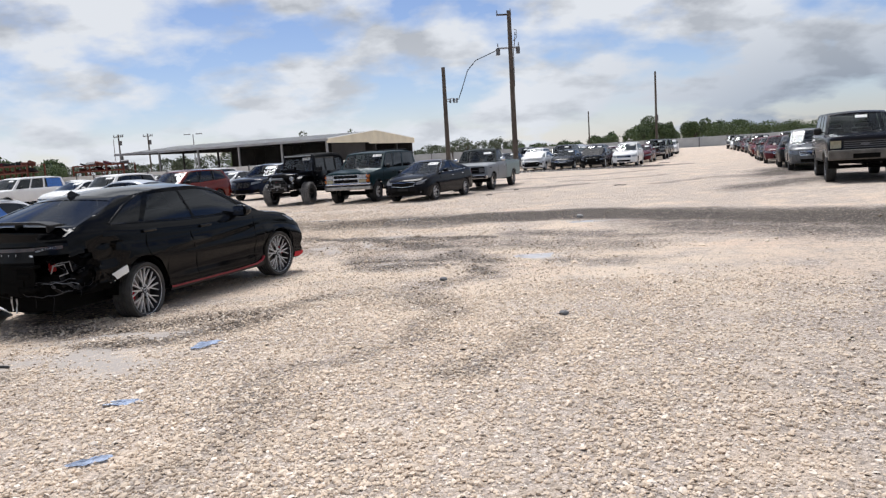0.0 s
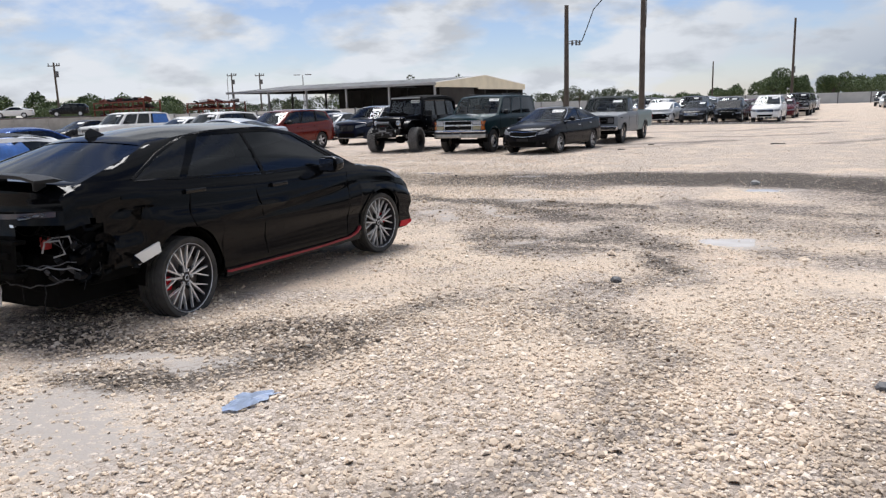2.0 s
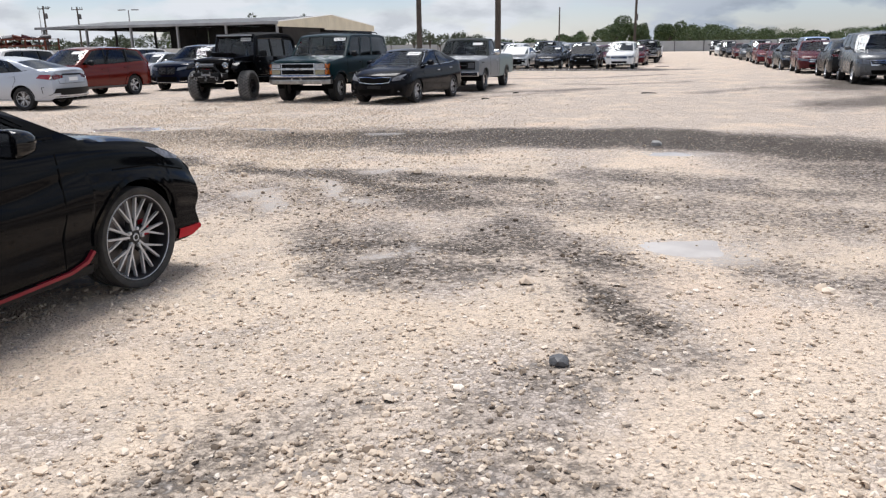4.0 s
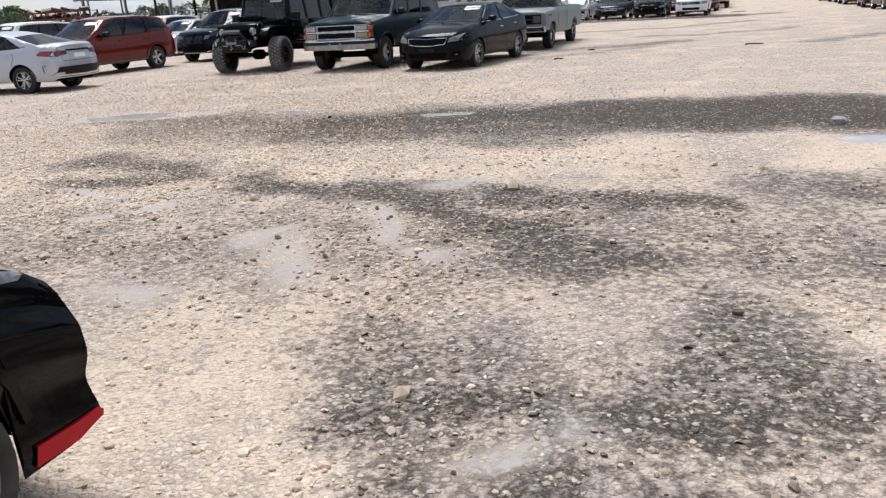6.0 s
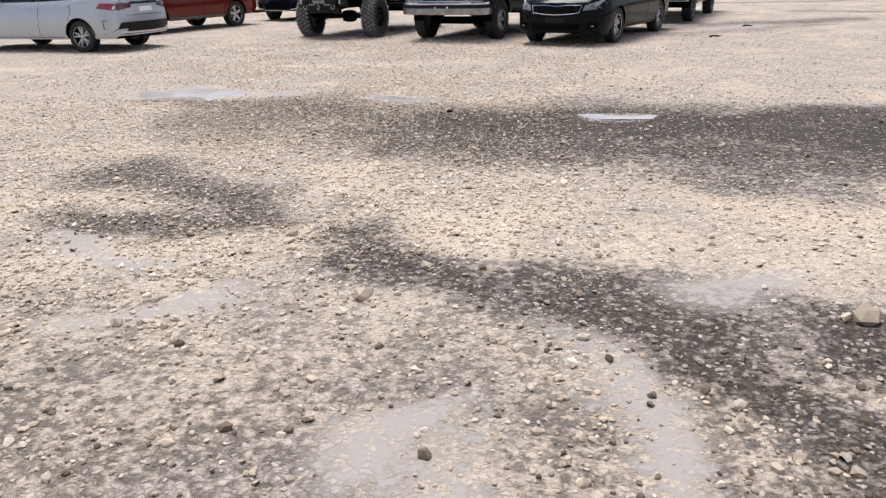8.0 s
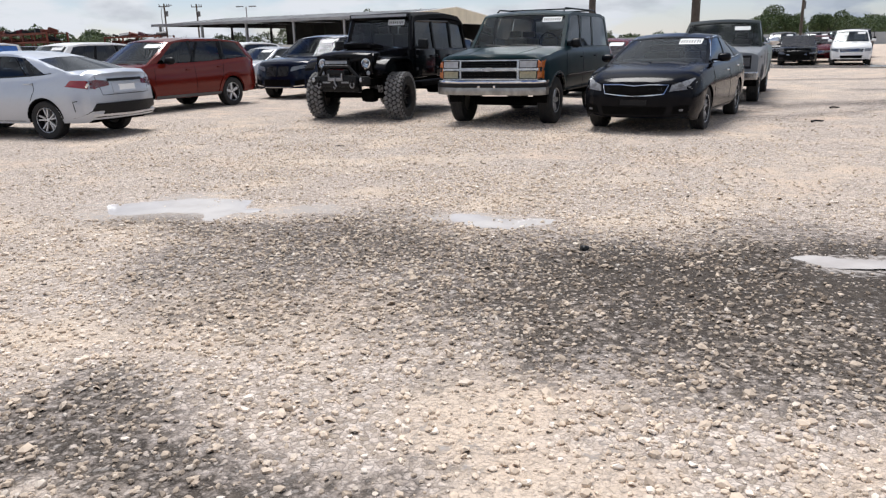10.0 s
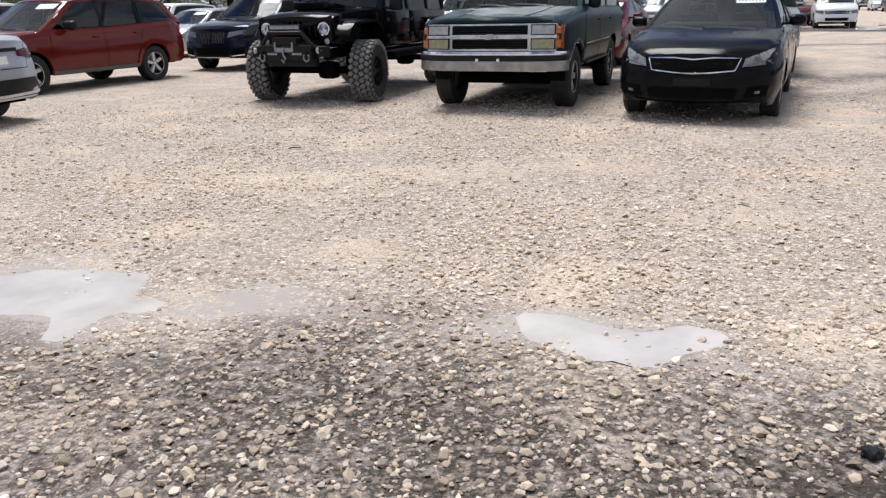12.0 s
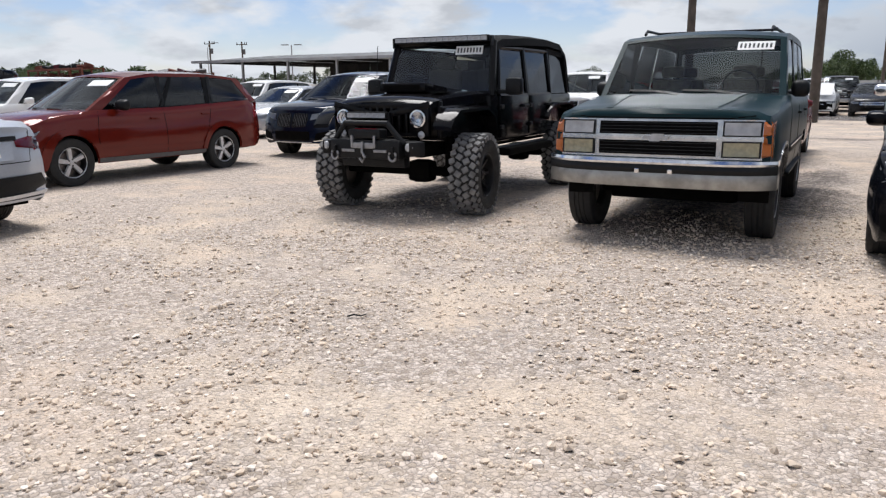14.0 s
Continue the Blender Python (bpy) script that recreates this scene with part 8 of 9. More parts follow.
    quads = (faces[None] + 12 * np.arange(n)[:, None, None]).reshape(-1, 3)
    me = bpy.data.meshes.new("gravel_stones")
    co = out.reshape(-1, 3)
    me.vertices.add(len(co))
    me.vertices.foreach_set("co", co.ravel())
    me.loops.add(quads.size)
    me.loops.foreach_set("vertex_index", quads.ravel())
    me.polygons.add(len(quads))
    me.polygons.foreach_set("loop_start", np.arange(0, quads.size, 3))
    me.update(calc_edges=True)
    me.polygons.foreach_set("use_smooth", np.zeros(len(quads), dtype=bool))
    a = me.attributes.new("damp_shade", "FLOAT", "POINT")
    clods = rs.rand(n) < np.clip(1.5 * damp_shade - 0.4, 0, 0.32) * np.interp(ty, [7, 9, 15, 18], [0, 1, 1, 0])
    rnd = np.where(clods, rs.uniform(0.75, 1.0, n), np.clip(damp_shade * rs.uniform(0.15, 1.1, n), 0, 0.8))
    a.data.foreach_set("value", np.repeat(rnd, 12).astype(np.float32))
    me.materials.append(stone_material())
    tagged(new("gravel_stones", me), "loose pale limestone chips scattered over the lot", "gravel", kind="stuff")


# ---------------------------------------------------------------- distance


def leaf_material(name, c1, c2):
    m, t, b = material(name)
    g = node(t, "ShaderNodeNewGeometry")
    mix = node(t, "ShaderNodeMix")
    mix.data_type = "RGBA"
    mix.inputs[6].default_value, mix.inputs[7].default_value = (*c1, 1), (*c2, 1)
    t.links.new(g.outputs["Random Per Island"], mix.inputs[0])
    t.links.new(mix.outputs[2], b.inputs["Base Color"])
    b.inputs["Roughness"].default_value = 0.7
    return m


LEAF = leaf_material("tree_leaves", (0.030, 0.055, 0.018), (0.085, 0.125, 0.040))
LEAF_GREY = leaf_material("greyish_leaves", (0.045, 0.06, 0.035), (0.10, 0.125, 0.07))


def leaf_cloud(rs, blobs, n, size):
    """Vertices and triangles of many small leaf sprays inside lumpy blobs (x, y, z, rx, ry, rz)."""
    blobs = np.array(blobs, float)
    vol = blobs[:, 3] * blobs[:, 4] * blobs[:, 5]
    pick = rs.choice(len(blobs), n, p=vol ** 0.67 / np.sum(vol ** 0.67))
    d = rs.normal(0, 1, (n, 3))
    d /= np.linalg.norm(d, axis=1)[:, None]
    rad = rs.uniform(0.55, 1.08, n) ** 0.6
    c = blobs[pick, :3] + d * rad[:, None] * blobs[pick, 3:6]
    tri = rs.normal(0, 1, (n, 3, 3)) * size * rs.uniform(0.5, 1.4, (n, 1, 1))
    return (c[:, None, :] + tri).reshape(-1, 3)


def triangles(name, co, mat, parent=None):
    me = bpy.data.meshes.new(name)
    me.vertices.add(len(co))
    me.vertices.foreach_set("co", np.ascontiguousarray(co, dtype=np.float32).ravel())
    me.loops.add(len(co))
    me.loops.foreach_set("vertex_index", np.arange(len(co)))
    me.polygons.add(len(co) // 3)
    me.polygons.foreach_set("loop_start", np.arange(0, len(co), 3))
    me.update(calc_edges=True)
    me.materials.append(mat)
    ob = new(name, me)
    ob.parent = parent
    return ob


BARK = plain("bark", (0.09, 0.075, 0.06), 0.95, vary=0.4, scale=4)


def tree(x, y, h, w, seed, label="broad green tree at the edge of the lot", leaves=8200, mat=None, bare=0.0):
    rs = np.random.RandomState(seed)
    root = tagged(new("tree"), label, "tree", "trees beyond the fence")
    root.matrix_basis = pose(x, y, -0.08)
    bm = bmesh.new()
    fork = h * 0.35
    add_tube(bm, [(0, 0, 0), (0.05 * w, 0.02 * w, fork * 0.5), (0, 0, fork), (0.03 * w, 0, h * 0.8)], 0.045 * h * 0.6, 8, True, 0.3)
    blobs = []
    for k in range(9):
        a, f = rs.uniform(0, 2 * math.pi), rs.uniform(0.25, 1)
        p = (w * 0.38 * f * math.cos(a), w * 0.38 * f * math.sin(a), h * rs.uniform(0.5, 0.86))
        add_tube(bm, [(0, 0, fork * rs.uniform(0.7, 1.1)), (p[0] * 0.5, p[1] * 0.5, lerp(fork, p[2], 0.6)), p], 0.014 * h, 6, True, 0.25)
        r = w * rs.uniform(0.13, 0.25)
        blobs.append((*p, r, r, r * rs.uniform(0.6, 0.9) * min(1.3, h / w + 0.4)))
    part("trunk", bm, BARK, root, smooth=60)
    triangles("crown", leaf_cloud(rs, blobs, leaves, 0.016 * h + 0.015), mat or LEAF, root)
    return root


def woods(name, az0, az1, dist, h0, h1, seed, n=14000, mat=None):
    """A far belt of brush and trees as one uneven mass of leaves."""
    rs = np.random.RandomState(seed)
    blobs = []
    count = int(abs(az1 - az0) * dist * 0.0175 / 3.2)
    for k in range(count):
        a = radians(lerp(az0, az1, (k + rs.rand()) / count))
        d = dist + rs.uniform(-12, 12)
        f = 0.5 + 0.5 * math.sin(k * 0.23 + seed) * math.sin(k * 0.071 + 2 * seed)
        h = lerp(h0, h1, f) * rs.uniform(0.7, 1.2)
        blobs.append((d * math.cos(a), d * math.sin(a), h * 0.5, rs.uniform(1.6, 3.6), rs.uniform(1.6, 3.6), h * 0.55))
    ob = triangles(name, leaf_cloud(rs, blobs, int(n * 1.5), 0.22), mat or LEAF)
    tagged(ob, "belt of dark green brush and trees beyond the lot", "woods", kind="stuff")


def pole(x, y, h, r=0.15, label="weathered wooden utility pole", lean=(0, 0)):
    root = tagged(new("utility_pole"), label, "pole")
    root.matrix_basis = pose(x, y, ground_z(x, y) - 0.02)
    part("shaft", tube([(0, 0, 0), (lean[0] * h, lean[1] * h, h)], r, 12, 0.72), WOOD, root, smooth=50)
    return root


def build_poles():
    a = pole(5.4, 52.0, 11.0, 0.19, "tall wooden utility pole with transformer gear")
    part("crossarm", box(-0.35, 0, 10.75, 1.0, 0.09, 0.11, 0.01), WOOD, a)
    part("crossarm", box(-0.15, 0, 8.55, 1.5, 0.09, 0.11, 0.01), STEEL, a)
    for dx, z in ((-0.8, 10.85), (0.1, 10.9), (-0.85, 8.66), (0.55, 8.66), (0.35, 9.35)):
        bm = bmesh.new()
        add_tube(bm, [(dx, 0, z), (dx, 0, z + 0.08), (dx, 0, z + 0.22)], 0.05, 8, True, 0.5)
        part("insulator", bm, GREY_PLASTIC, a)
    for dx, z in ((-0.85, 8.35), (0.5, 8.4)):
        part("transformer", tube([(dx, 0, z - 0.25), (dx, 0, z + 0.2)], 0.14, 12), GREY_PLASTIC, a)
    part("cutout_switch", tube([(0.2, 0, 9.0), (0.45, 0, 9.2), (0.45, 0, 9.7), (0.3, 0, 9.75)], 0.03, 6), STEEL, a)
    part("riser", tube([(0.17, 0, 6.0), (0.2, 0, 8.3), (0.35, 0, 9.3)], 0.03, 6), GREY_PLASTIC, a)
    b = pole(0.76, 51.7, 7.5, 0.17, "wooden service pole with a meter bracket")
    for z in (5.35, 5.2):
        part("bracket", tube([(0.1, 0, z), (0.55, 0, z + 0.05), (0.75, 0, z - 0.1)], 0.03, 6), STEEL, b)
    for dx in (0.35, 0.6, 0.8):
        part("insulator", tube([(dx, 0, 5.1), (dx, 0, 5.4)], 0.06, 8), GREY_PLASTIC, b)
    ob = part("service_cable", tube([(4.6, 52, 8.4), (4.0, 52, 8.15), (3.0, 51.9, 7.75), (2.4, 51.9, 7.1), (2.0, 51.8, 6.0), (1.7, 51.8, 5.25), (1.5, 51.75, 5.15), (1.35, 51.7, 5.3)], 0.028, 8), PLASTIC, None, smooth=60)
    tagged(ob, "drooping black service cable between two utility poles", "cable")
    c = pole(33.9, 116.3, 12.2, 0.2)
    part("pole_gear", box(0.1, 0, 5.2, 0.4, 0.3, 0.9, 0.03), GREY_PLASTIC, c)
    pole(33.7, 166.6, 9.0, 0.17)
    for x, y, h in ((-74.6, 111.6, 10.0), (-63.7, 152.6, 9.6), (-58.5, 154.5, 9.5)):
        p = pole(x, y, h, 0.18)
        part("crossarm", box(0, 0, h - 0.5, 2.0, 0.12, 0.14, 0.01), WOOD, p)
        for dx in (-0.9, 0.5, 0.9):
            part("insulator", tube([(dx, 0, h - 0.45), (dx, 0, h - 0.1)], 0.08, 8), GREY_PLASTIC, p)
        part("transformer", tube([(0.35, 0, h - 2.2), (0.35, 0, h - 1.3)], 0.25, 12), GREY_PLASTIC, p)
    lamp = tagged(new("street_lamp"), "twin-headed steel lamp post behind the shed", "lamp post")
    lamp.matrix_basis = pose(-49.5, 155.0, -0.08)
    part("post", tube([(0, 0, 0), (0, 0, 8.8)], 0.14, 10, 0.7), STEEL, lamp)
    for s in (1, -1):
        part("lamp_head", box(s * 1.2, 0, 8.85, 1.3, 0.4, 0.16, 0.04), GREY_PLASTIC, lamp)
    for x, y, h in ((-82.0, 90.0, 9.5), (-73.0, 172.0, 10.0)):
        lamp = tagged(new("street_lamp"), "slim steel street lamp with a curved arm", "lamp post")
        lamp.matrix_basis = pose(x, y, -0.08)
        part("post", tube([(0, 0, 0), (0, 0, h * 0.92), (0.3, 0, h)], 0.1, 8, 0.6), STEEL, lamp)
        part("arm", tube([(0.3, 0, h), (1.2, 0, h + 0.35), (1.9, 0, h + 0.4)], 0.05, 6), STEEL, lamp)
        part("lamp_head", box(2.1, 0, h + 0.4, 0.6, 0.25, 0.14, 0.03), GREY_PLASTIC, lamp)


def build_shed():
    """Long open steel shed with a low gable; x along the open side, y into the depth."""
    root = tagged(new("open_shed"), "long open-sided steel shed with a cream gable end", "shed")
    root.matrix_basis = Matrix(((0.927, 0.375, 0, -45.8), (-0.375, 0.927, 0, 110.0), (0, 0, 1, -0.08), (0, 0, 0, 1)))
    L, D, H, P = 34.4, 25.9, 4.55, 5.6
    bm = bmesh.new()
    n = 60
    for y0, z0, y1, z1 in ((-0.8, H - 0.05, D / 2, P), (D / 2, P, D + 0.8, H - 0.05)):
        rows = []
        for i in range(n + 1):
            x = -0.6 + (L + 0.9) * i / n
            dz = 0.025 * (i % 2)
            rows.append([bm.verts.new((x, y0, z0 + dz)), bm.verts.new((x, y1, z1 + dz))])
        for a, b in zip(rows, rows[1:]):
            bm.faces.new((a[0], b[0], b[1], a[1]))
    bmesh.ops.solidify(bm, geom=list(bm.faces), thickness=0.06)
    part("roof", bm, ROOF_METAL, root, "weathered grey corrugated roof")
    part("eave_trim", box(L / 2, -0.82, H - 0.12, L + 1.0, 0.06, 0.30, 0.01), ROOF_METAL, root)
    for k in range(6):
        x = 0.15 + (L - 0.3) * k / 5
        # inner posts and rafters carry the shed's shade in their colour
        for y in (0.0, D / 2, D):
            part("post", box(x, y, H / 2, 0.24, 0.24, H, 0.01), STEEL if y == 0 else SHED_SHADE, root)
        part("rafter", box(x, D / 2, H - 0.1, 0.16, D, 0.3, 0.01), SHED_SHADE, root)
    # near-black walls inside, the depth's shade painted on
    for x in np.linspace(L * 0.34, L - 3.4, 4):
        part("inner_wall", box(x, D * 0.55, H * 0.5, 6.2, 0.2, H * 0.98, 0.01), SHED_SHADE, root)
    part("back_wall", box(L * 0.66, D, H * 0.5, L * 0.66, 0.2, H, 0.01), SHED_SHADE, root)
    # gable: cream sheet over an open end
    bm = bmesh.new()
    prof = [(-0.8, H + 0.0), (D / 2, P + 0.08), (D + 0.8, H + 0.0), (D + 0.8, H - 0.75), (D * 0.42, H - 0.75), (D * 0.42, H - 0.55), (-0.8, H - 0.55)]
    f = bm.faces.new([bm.verts.new((L + 0.32, y, z)) for y, z in prof])
    r = bmesh.ops.extrude_face_region(bm, geom=[f])
    for v in r["geom"]:
        if isinstance(v, bmesh.types.BMVert):
            v.co.x += 0.08
    bmesh.ops.recalc_face_normals(bm, faces=bm.faces)
    gable = part("gable", bm, CREAM, root, "cream ribbed gable sheet")
    for k in range(44):
        y = -0.6 + (D + 1.2) * k / 43
        zt = lerp(H, P, 1 - abs(y - D / 2) / (D / 2 + 0.8)) - 0.05
        part("rib", box(L + 0.405, y, (zt + H - 0.5) / 2, 0.02, 0.06, max(0.1, zt - H + 0.5)), CREAM, gable)
    part("gable_trim", tube([(L + 0.4, -0.85, H), (L + 0.4, D / 2, P + 0.1), (L + 0.4, D + 0.85, H)], 0.07, 6), PAPER, root)
    part("end_wall", box(L + 0.2, D * 0.2, H * 0.44, 0.1, D * 0.36, H * 0.86, 0.01), SHED_SHADE, root)
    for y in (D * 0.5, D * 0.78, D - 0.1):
        part("end_post", box(L + 0.2, y, H * 0.42, 0.3, 0.3, H * 0.84, 0.01), SHED_SHADE, root)


def fence_line(name, label, p0, p1, h, step, mat, post_mat, rails=0, category="fence"):
    root = tagged(new(name), label, category, kind="structure")
    d = Vector((p1[0] - p0[0], p1[1] - p0[1], 0))
    n = max(1, int(d.length / step))
    ang = math.atan2(d.y, d.x)
    root.matrix_basis = Matrix.Translation((p0[0], p0[1], -0.08)) @ Matrix.Rotation(ang, 4, "Z")
    w = d.length / n
    bm = box(0, 0, h / 2 + 0.03, w - 0.06, 0.10, h - 0.06, 0.012)
    for k in range(rails):
        add_box(bm, 0, -0.07, h * (k + 0.5) / rails, w - 0.06, 0.05, 0.08)
    me = bpy.data.meshes.new("panel")
    bm.to_mesh(me)
    bm.free()
    me.materials.append(mat)
    bm = box(0, 0, h / 2 + 0.05, 0.16, 0.18, h + 0.1, 0.012)
    mp = bpy.data.meshes.new("post")
    bm.to_mesh(mp)
    bm.free()
    mp.materials.append(post_mat)
    for k in range(n):
        share("panel", me, root, Matrix.Translation(((k + 0.5) * w, 0, 0)))
    for k in range(n + 1):
        share("post", mp, root, Matrix.Translation((k * w, -0.03, 0)))
    return root


def scrap_rack(x, y, turn, w, h, seed):
    """A rusty steel storage frame loaded with scrap panels."""
    rnd = random.Random(seed)
    root = tagged(new("scrap_rack"), "rust-red steel rack stacked with scrap vehicle parts", "rack", "scrap racks behind the wall")
    root.matrix_basis = pose(x, y, -0.08, 0, 0, turn)
    for k in range(int(w / 3) + 1):
        part("upright", box(k * 3, 0, h / 2, 0.16, 0.16, h, 0.01), RUST, root)
        part("upright", box(k * 3, 2.2, h / 2, 0.16, 0.16, h, 0.01), RUST, root)
    for z in (h * 0.4, h * 0.72, h * 0.97):
        part("beam", box(w / 2, 0, z, w, 0.14, 0.2, 0.01), RUST, root)
        part("shelf", box(w / 2, 1.1, z, w, 2.2, 0.06, 0.01), RUST, root)
        for k in range(int(w / 1.5)):
            m = Matrix.Translation((0.8 + k * 1.5, 1.0, z + 0.25)) @ Euler((rnd.uniform(-0.3, 0.3), rnd.uniform(-0.3, 0.3), rnd.uniform(0, 3))).to_matrix().to_4x4()
            part("scrap_panel", box(0, 0, 0, rnd.uniform(0.6, 1.5), rnd.uniform(0.4, 1.0), rnd.uniform(0.2, 0.55), 0.06, m), rnd.choice((RUST, PLASTIC, GREY_PLASTIC, STEEL, RUST, YARD_PAINT["maroon"])), root)
    return root


def build_distance():
    woods("woods_north", 52, 84, 215, 2.6, 5.4, 3, 32000)
    woods("woods_west", 84, 118, 235, 3.0, 6.5, 5, 26000, LEAF_GREY)
    woods("woods_left", 116, 150, 165, 3.2, 6.8, 8, 40000)
    for x, y, h, w, s in ((44.0, 160.0, 6.6, 8.5, 1), (47.5, 158.0, 6.0, 6.0, 2), (56.0, 163.0, 6.0, 7.0, 3), (63.0, 166.0, 6.6, 12.0, 4), (71.0, 168.0, 6.8, 13.0, 5), (81.0, 165.0, 6.2, 12.0, 6), (93.0, 160.0, 6.0, 13.0, 7),
                          (38.0, 172.0, 5.0, 7.0, 8), (-70.0, 118.0, 6.4, 9.0, 9), (-78.0, 116.0, 5.4, 8.0, 10), (-62.0, 120.0, 5.0, 7.0, 11), (-96.0, 96.0, 5.2, 11.0, 12), (-106.0, 92.0, 5.6, 12.0, 13),
                          (-33.0, 160.0, 5.0, 7.0, 14), (-41.0, 158.0, 4.6, 6.0, 15)):
        tree(x, y, h * (1.0 if 40 < x < 60 else 0.68 if x > 30 else 0.62 if x < -60 else 1.0), w, s)
    for x, y, h, s in ((-34.5, 195.0, 10.5, 21), (-32.0, 197.0, 9.8, 22), (-21.0, 203.0, 10.6, 23), (6.0, 150.0, 4.0, 24), (8.0, 152.0, 3.6, 25), (3.0, 149.0, 3.4, 26), (12.0, 151.0, 3.8, 27), (15.0, 150.0, 3.4, 28)):
        tree(x, y, h, h * 0.42, s, "slim feathery grey-green tree", 420, LEAF_GREY)
    fence_line("fence_far", "long pale grey panel fence closing the lot", (-20, 173.5), (135, 111), 1.9, 5.0, plain("fence_sheet", (0.44, 0.46, 0.47), 0.7, vary=0.2, scale=0.5), GREY_PLASTIC, 3)
    fence_line("wall_left", "grey concrete panel wall behind the parked rows", (-104, 42), (-56, 95), 1.66, 3.6, CONCRETE, CONCRETE, category="wall")
    sign = fence_line("wall_white", "white painted wall section with black letter marks", (-56, 95), (-49.5, 99.0), 1.75, 3.8, plain("white_wall_paint", (0.72, 0.72, 0.70), 0.8, vary=0.1, scale=0.6), CONCRETE, category="wall")
    fence_line("fence_shed", "low pale fence in front of the shed", (-49.5, 99.0), (-16, 84), 1.7, 3.0, plain("pale_sheet", (0.58, 0.58, 0.56), 0.7, vary=0.2, scale=0.5), GREY_PLASTIC)
    scrap_rack(-64, 104, -35, 15, 3.6, 2)
    scrap_rack(-52, 108, -20, 9, 3.2, 3)
    scrap_rack(-90, 84, 40, 12, 3.4, 4)
    build_shed()
    build_poles()


def scrap(x, y, w, h, turn, seed):
    """A flat torn scrap of pale blue plastic sheet lying on the stones."""
    rs = np.random.RandomState(seed)
    bm = bmesh.new()
    n = 22
    outer, inner = [], []
    for k in range(n):
        t = 2 * math.pi * k / n
        f = rs.uniform(0.6, 1.1)
        outer.append(bm.verts.new((w * f * math.cos(t), h * f * math.sin(t), rs.uniform(0.004, 0.014))))
        inner.append(bm.verts.new((0.5 * w * f * math.cos(t), 0.5 * h * f * math.sin(t), rs.uniform(0.010, 0.026))))
    c = bm.verts.new((0, 0, 0.016))
    for k in range(n):
        j = (k + 1) % n
        bm.faces.new((outer[k], outer[j], inner[j], inner[k]))
        bm.faces.new((inner[k], inner[j], c))
    bmesh.ops.solidify(bm, geom=list(bm.faces), thickness=0.002)
    ob = part("plastic_scrap", bm, SCRAP, None, smooth=40)
    ob.matrix_basis = pose(x, y, ground_z(x, y) + 0.004, 0, 0, turn)
    tagged(ob, "torn scrap of pale blue plastic sheet on gravel", "litter", "plastic scraps")


SCRAP = plain("pale_blue_plastic", (0.52, 0.62, 0.80), 0.4, vary=0.25, scale=14)


def stick(x, y, turn, length, mat, label, r=0.02):
    bm = bmesh.new()
    pts = [(-length / 2, 0, r), (-length * 0.15, 0.02, r * 1.6), (length * 0.2, -0.015, r * 1.2), (length / 2, 0.02, r)]
    add_tube(bm, pts, r, 6, True, 0.6)
    ob = part("debris_strip", bm, mat, None)
    ob.matrix_basis = pose(x, y, ground_z(x, y) + 0.006, 0, 0, turn)
    tagged(ob, label, "litter", "dark debris on the lot")


def rock(x, y, r, seed, mat, label):
    rnd = random.Random(seed)
    bm = bmesh.new()
    bmesh.ops.create_icosphere(bm, subdivisions=2, radius=r)
    for v in bm.verts:
        v.co *= rnd.uniform(0.8, 1.1)
        v.co.z *= 0.6
    ob = part("rock", bm, mat, None)
    ob.matrix_basis = pose(x, y, ground_z(x, y) + r * 0.35)
    tagged(ob, label, "rock", "loose rocks")


def trailer(x, y, turn, length=11.5):
    """A low vehicle-transport trailer with a steel deck."""
    root = tagged(new("transport_trailer"), "steel vehicle transport trailer behind the wall", "trailer")
    root.matrix_basis = pose(x, y, -0.08, 0, 0, turn)
    part("deck", box(0, 0, 1.78, length, 2.4, 0.14, 0.02), GREY_PLASTIC, root)
    for s in (1, -1):
        part("beam", box(0, s * 0.8, 1.5, length, 0.16, 0.42, 0.02), RUST, root)
        for k in (-1.6, -2.7, 3.2):
            part("wheel", tube([(k, s * 1.2 - 0.14, 0.5), (k, s * 1.2 + 0.14, 0.5)], 0.5, 20), RUBBER, root)
        for k in (-4.2, 0.0, 4.2):
            part("leg", box(k, s * 0.8, 0.68, 0.2, 0.2, 1.36, 0.02), RUST, root)

# ---------------------------------------------------------------- the place
build_ground()
build_puddles()
build_distance()

black_sedan_sporty()
black_sedan()
green_suv()
offroader()
red_crossover()
navy_suv()
silver_sedan()
grey_pickup()
white_sedan_tarp()
wreck()
big_suv()


def along(x, y, s, deep=0.0):
    """A slot of a row: s metres towards the west end, deep metres to the rows behind."""
    return (x - 0.927 * s + 0.375 * deep, y + 0.375 * s + 0.927 * deep)


FACING = -112.0
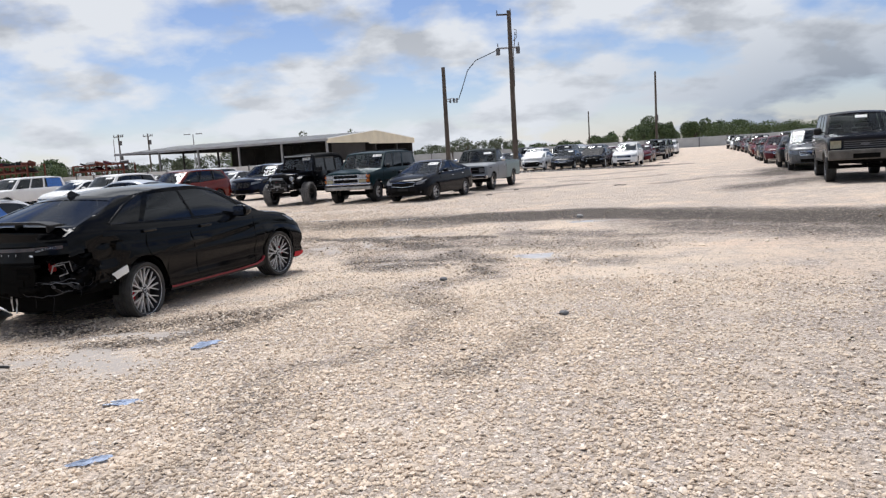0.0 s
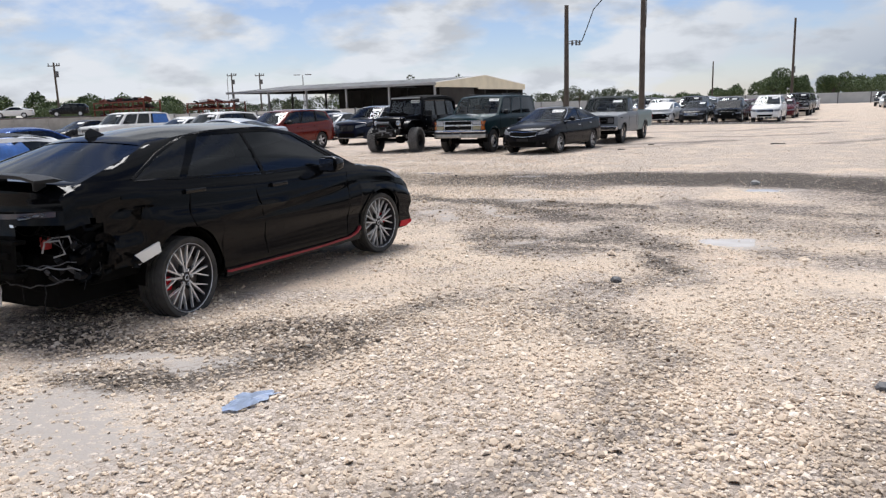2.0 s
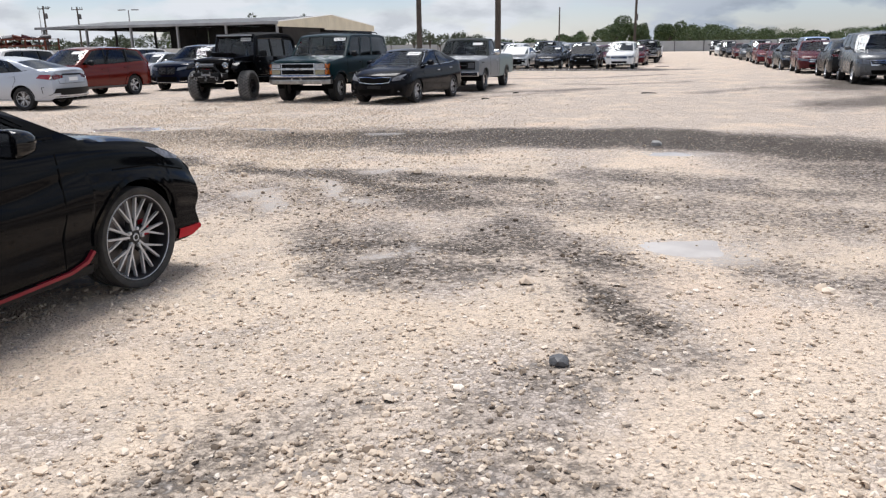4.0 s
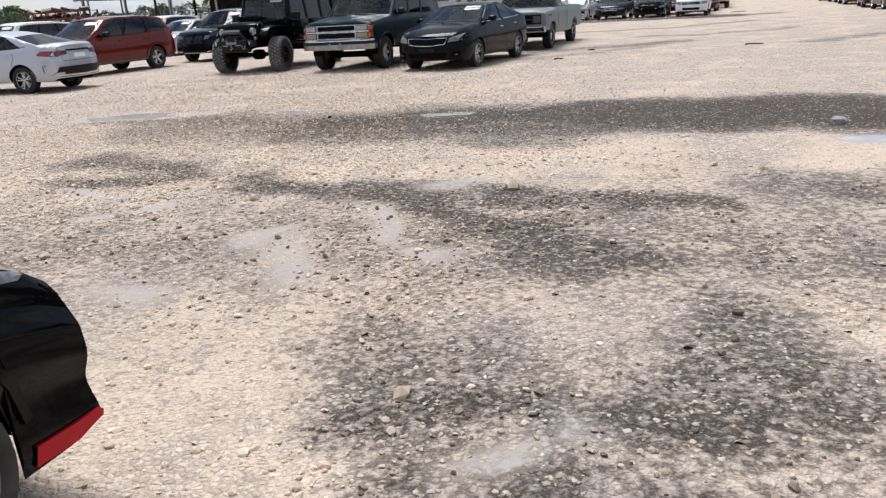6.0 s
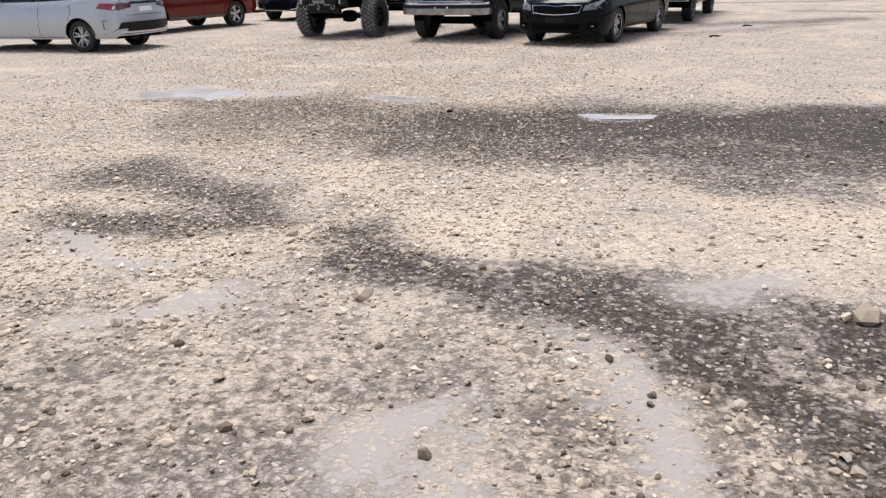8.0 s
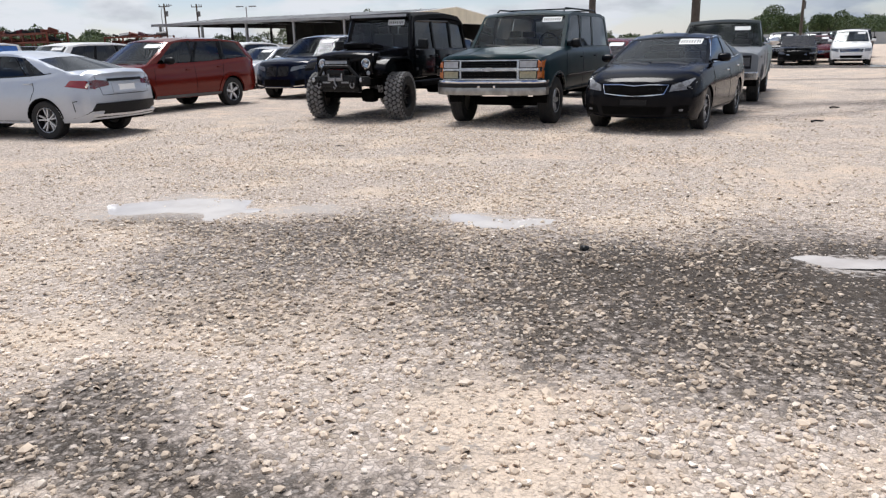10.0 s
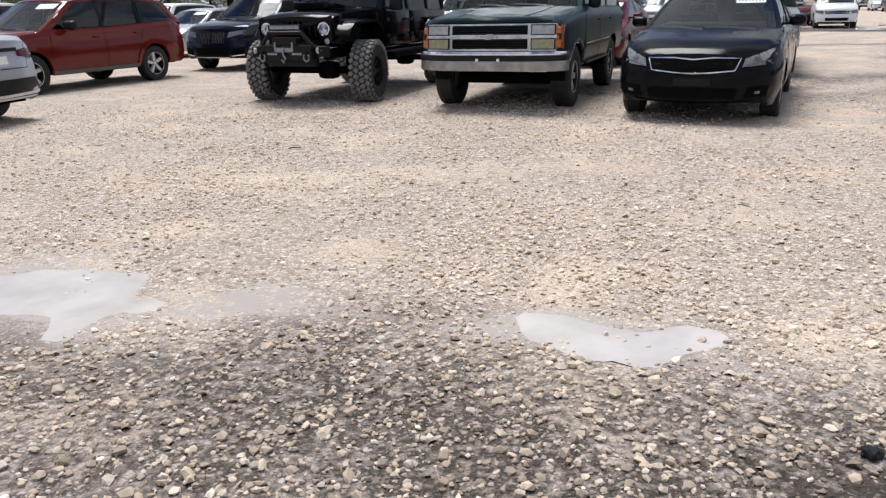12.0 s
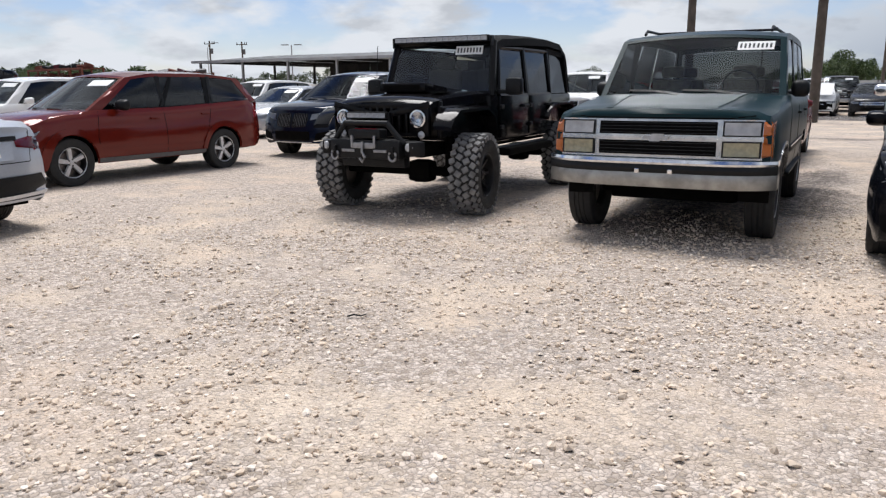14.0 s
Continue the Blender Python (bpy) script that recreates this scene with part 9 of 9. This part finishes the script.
# rows beyond the pickup, front row first
for kind, color, s, deep, state in (
        ("crossover", "white", -0.7, 3.2, "with dark bumper"), ("sedan", "black", 1.7, 3.6, "with a crushed nose and lifted bonnet"), ("sedan", "black", 4.0, 3.6, "with dented nose"), ("sedan", "white", 6.3, 3.8, "with a crushed nose"), ("crossover", "black", 2.8, 9.6, ""), ("suv", "black", 5.6, 9.6, ""),
        ("sedan", "maroon", -0.9, 10.5, ""), ("sedan", "maroon", 0.9, 7.6, ""), ("crossover", "white", 8.0, 9.6, "with dusty paint"), ("sedan", "black", 10.4, 9.6, ""),
        ("suv", "black", -1.3, 17.5, ""), ("crossover", "black", 1.0, 16.4, ""), ("sedan", "white", 2.8, 17.0, "with a crushed nose"), ("crossover", "silver", 5.6, 17.0, ""), ("sedan", "tan", 8.4, 17.2, ""), ("suv", "black", 11.2, 17.0, ""), ("sedan", "white", 14.0, 17.0, ""),
        ("suv", "black", -1.0, 26.0, ""), ("sedan", "grey", 2.0, 26.0, ""), ("sedan", "black", 5.0, 26.0, ""), ("suv", "silver", 8.0, 26.0, ""), ("sedan", "white", 11.0, 26.0, ""), ("crossover", "black", 14.0, 26.0, ""),
        ("suv", "black", -0.4, 33.0, ""), ("crossover", "white", -0.6, 40.0, ""), ("crossover", "black", 0.0, 44.0, ""), ("sedan", "black", 5.0, 44.0, ""), ("sedan", "white", 10.0, 44.0, "")):
    yard_car(kind, color, along(12.45, 53.8, s, deep), FACING, state)
# rows east of the lane
for kind, color, x, y, turn in (
        ("crossover", "grey", 16.9, 32.2, 0), ("sedan", "black", 18.2, 36.0, 180), ("sedan", "maroon", 19.9, 41.3, 0), ("sedan", "black", 22.3, 47.6, 0), ("sedan", "maroon", 24.6, 53.4, 0), ("sedan", "red", 27.2, 60.4, 0),
        ("crossover", "black", 29.7, 66.6, 0), ("sedan", "grey", 32.2, 73.6, 0), ("sedan", "maroon", 34.2, 79.4, 0), ("sedan", "black", 36.2, 85.4, 0), ("crossover", "black", 38.2, 91.4, 0), ("sedan", "white", 40.4, 98.0, 0), ("suv", "black", 42.6, 104.6, 0),
        ("crossover", "silver", 19.7, 31.1, 0), ("sedan", "white", 21.2, 35.0, 0), ("suv", "black", 22.8, 40.2, 0), ("crossover", "sky", 25.2, 46.4, 0), ("sedan", "silver", 27.4, 52.2, 0), ("suv", "sky", 30.0, 59.2, 0), ("sedan", "black", 32.6, 65.4, 0),
        ("suv", "grey", 35.0, 72.4, 0), ("sedan", "black", 37.0, 78.2, 0), ("sedan", "silver", 28.2, 45.2, 0), ("crossover", "black", 30.4, 51.0, 0), ("sedan", "navy", 33.0, 58.0, 0), ("suv", "black", 16.2, 22.4, 0)):
    yard_car(kind, color, (x - 1.0 - 0.005 * max(0, y - 33), y), FACING + turn + (x * 37 % 7 - 3) * 0.7)
# west rows behind the silver sedan and the red crossover
for kind, color, x, y, turn, state in (
        ("crossover", "white", -16.6, 38.6, 0, "with dusty paint"), ("suv", "white", -24.5, 43.8, 0, "with blue plastic over the rear"), ("sedan", "white", -20.0, 42.0, 0, ""), ("crossover", "white", -15.2, 50.0, 0, ""), ("sedan", "silver", -12.2, 44.6, 0, ""),
        ("sedan", "blue", -13.8, 21.0, 180, "with blue plastic on its roof"), ("sedan", "silver", -9.6, 12.2, 180, ""), ("crossover", "grey", -12.6, 13.6, 180, ""), ("sedan", "black", -28.0, 45.4, 0, ""), ("suv", "black", -33.0, 60.0, 0, ""), ("sedan", "white", -27.0, 56.0, 0, ""),
        ("sedan", "red", -0.4, 37.7, 0, ""), ("sedan", "black", -21.0, 56.0, 0, ""), ("crossover", "tan", -6.0, 47.5, 0, ""), ("suv", "white", -3.2, 46.4, 0, ""), ("crossover", "white", -29.0, 30.0, 180, ""), ("sedan", "grey", -22.0, 27.5, 180, "")):
    yard_car(kind, color, (x, y), FACING + turn, state)

trailer(-67.0, 97.0, 27)
yard_car("sedan", "white", (-70.2, 95.4), 207, z=1.77)
yard_car("crossover", "black", (-64.2, 98.4), 207, z=1.77)
scrap(-2.30, 5.10, 0.16, 0.07, 10, 1)
scrap(-2.22, 6.72, 0.20, 0.11, 55, 2)
scrap(-2.05, 4.05, 0.13, 0.06, 30, 3)
for x, y, turn, n in ((7.2, 29.9, -10, 0.45), (1.9, 28.7, 20, 0.25), (3.2, 31.2, 10, 0.2), (17.0, 56.5, 0, 0.9)):
    stick(x, y, turn, n, PLASTIC, "strip of black rubber debris lying on gravel")
stick(-5.64, 26.38, 20, 0.12, PLASTIC, "small dark twig of rubber on gravel", 0.006)
for x, y, r, k in ((3.35, 18.05, 0.09, 1), (-0.02, 9.65, 0.055, 2), (1.12, 7.05, 0.05, 3), (-2.74, 20.9, 0.035, 5)):
    rock(x, y, r, k, CONCRETE if k == 1 else PLASTIC if k == 5 else GREY_PLASTIC, "pale lump of broken concrete" if k == 1 else "dark lump of broken asphalt on gravel")
build_stones()
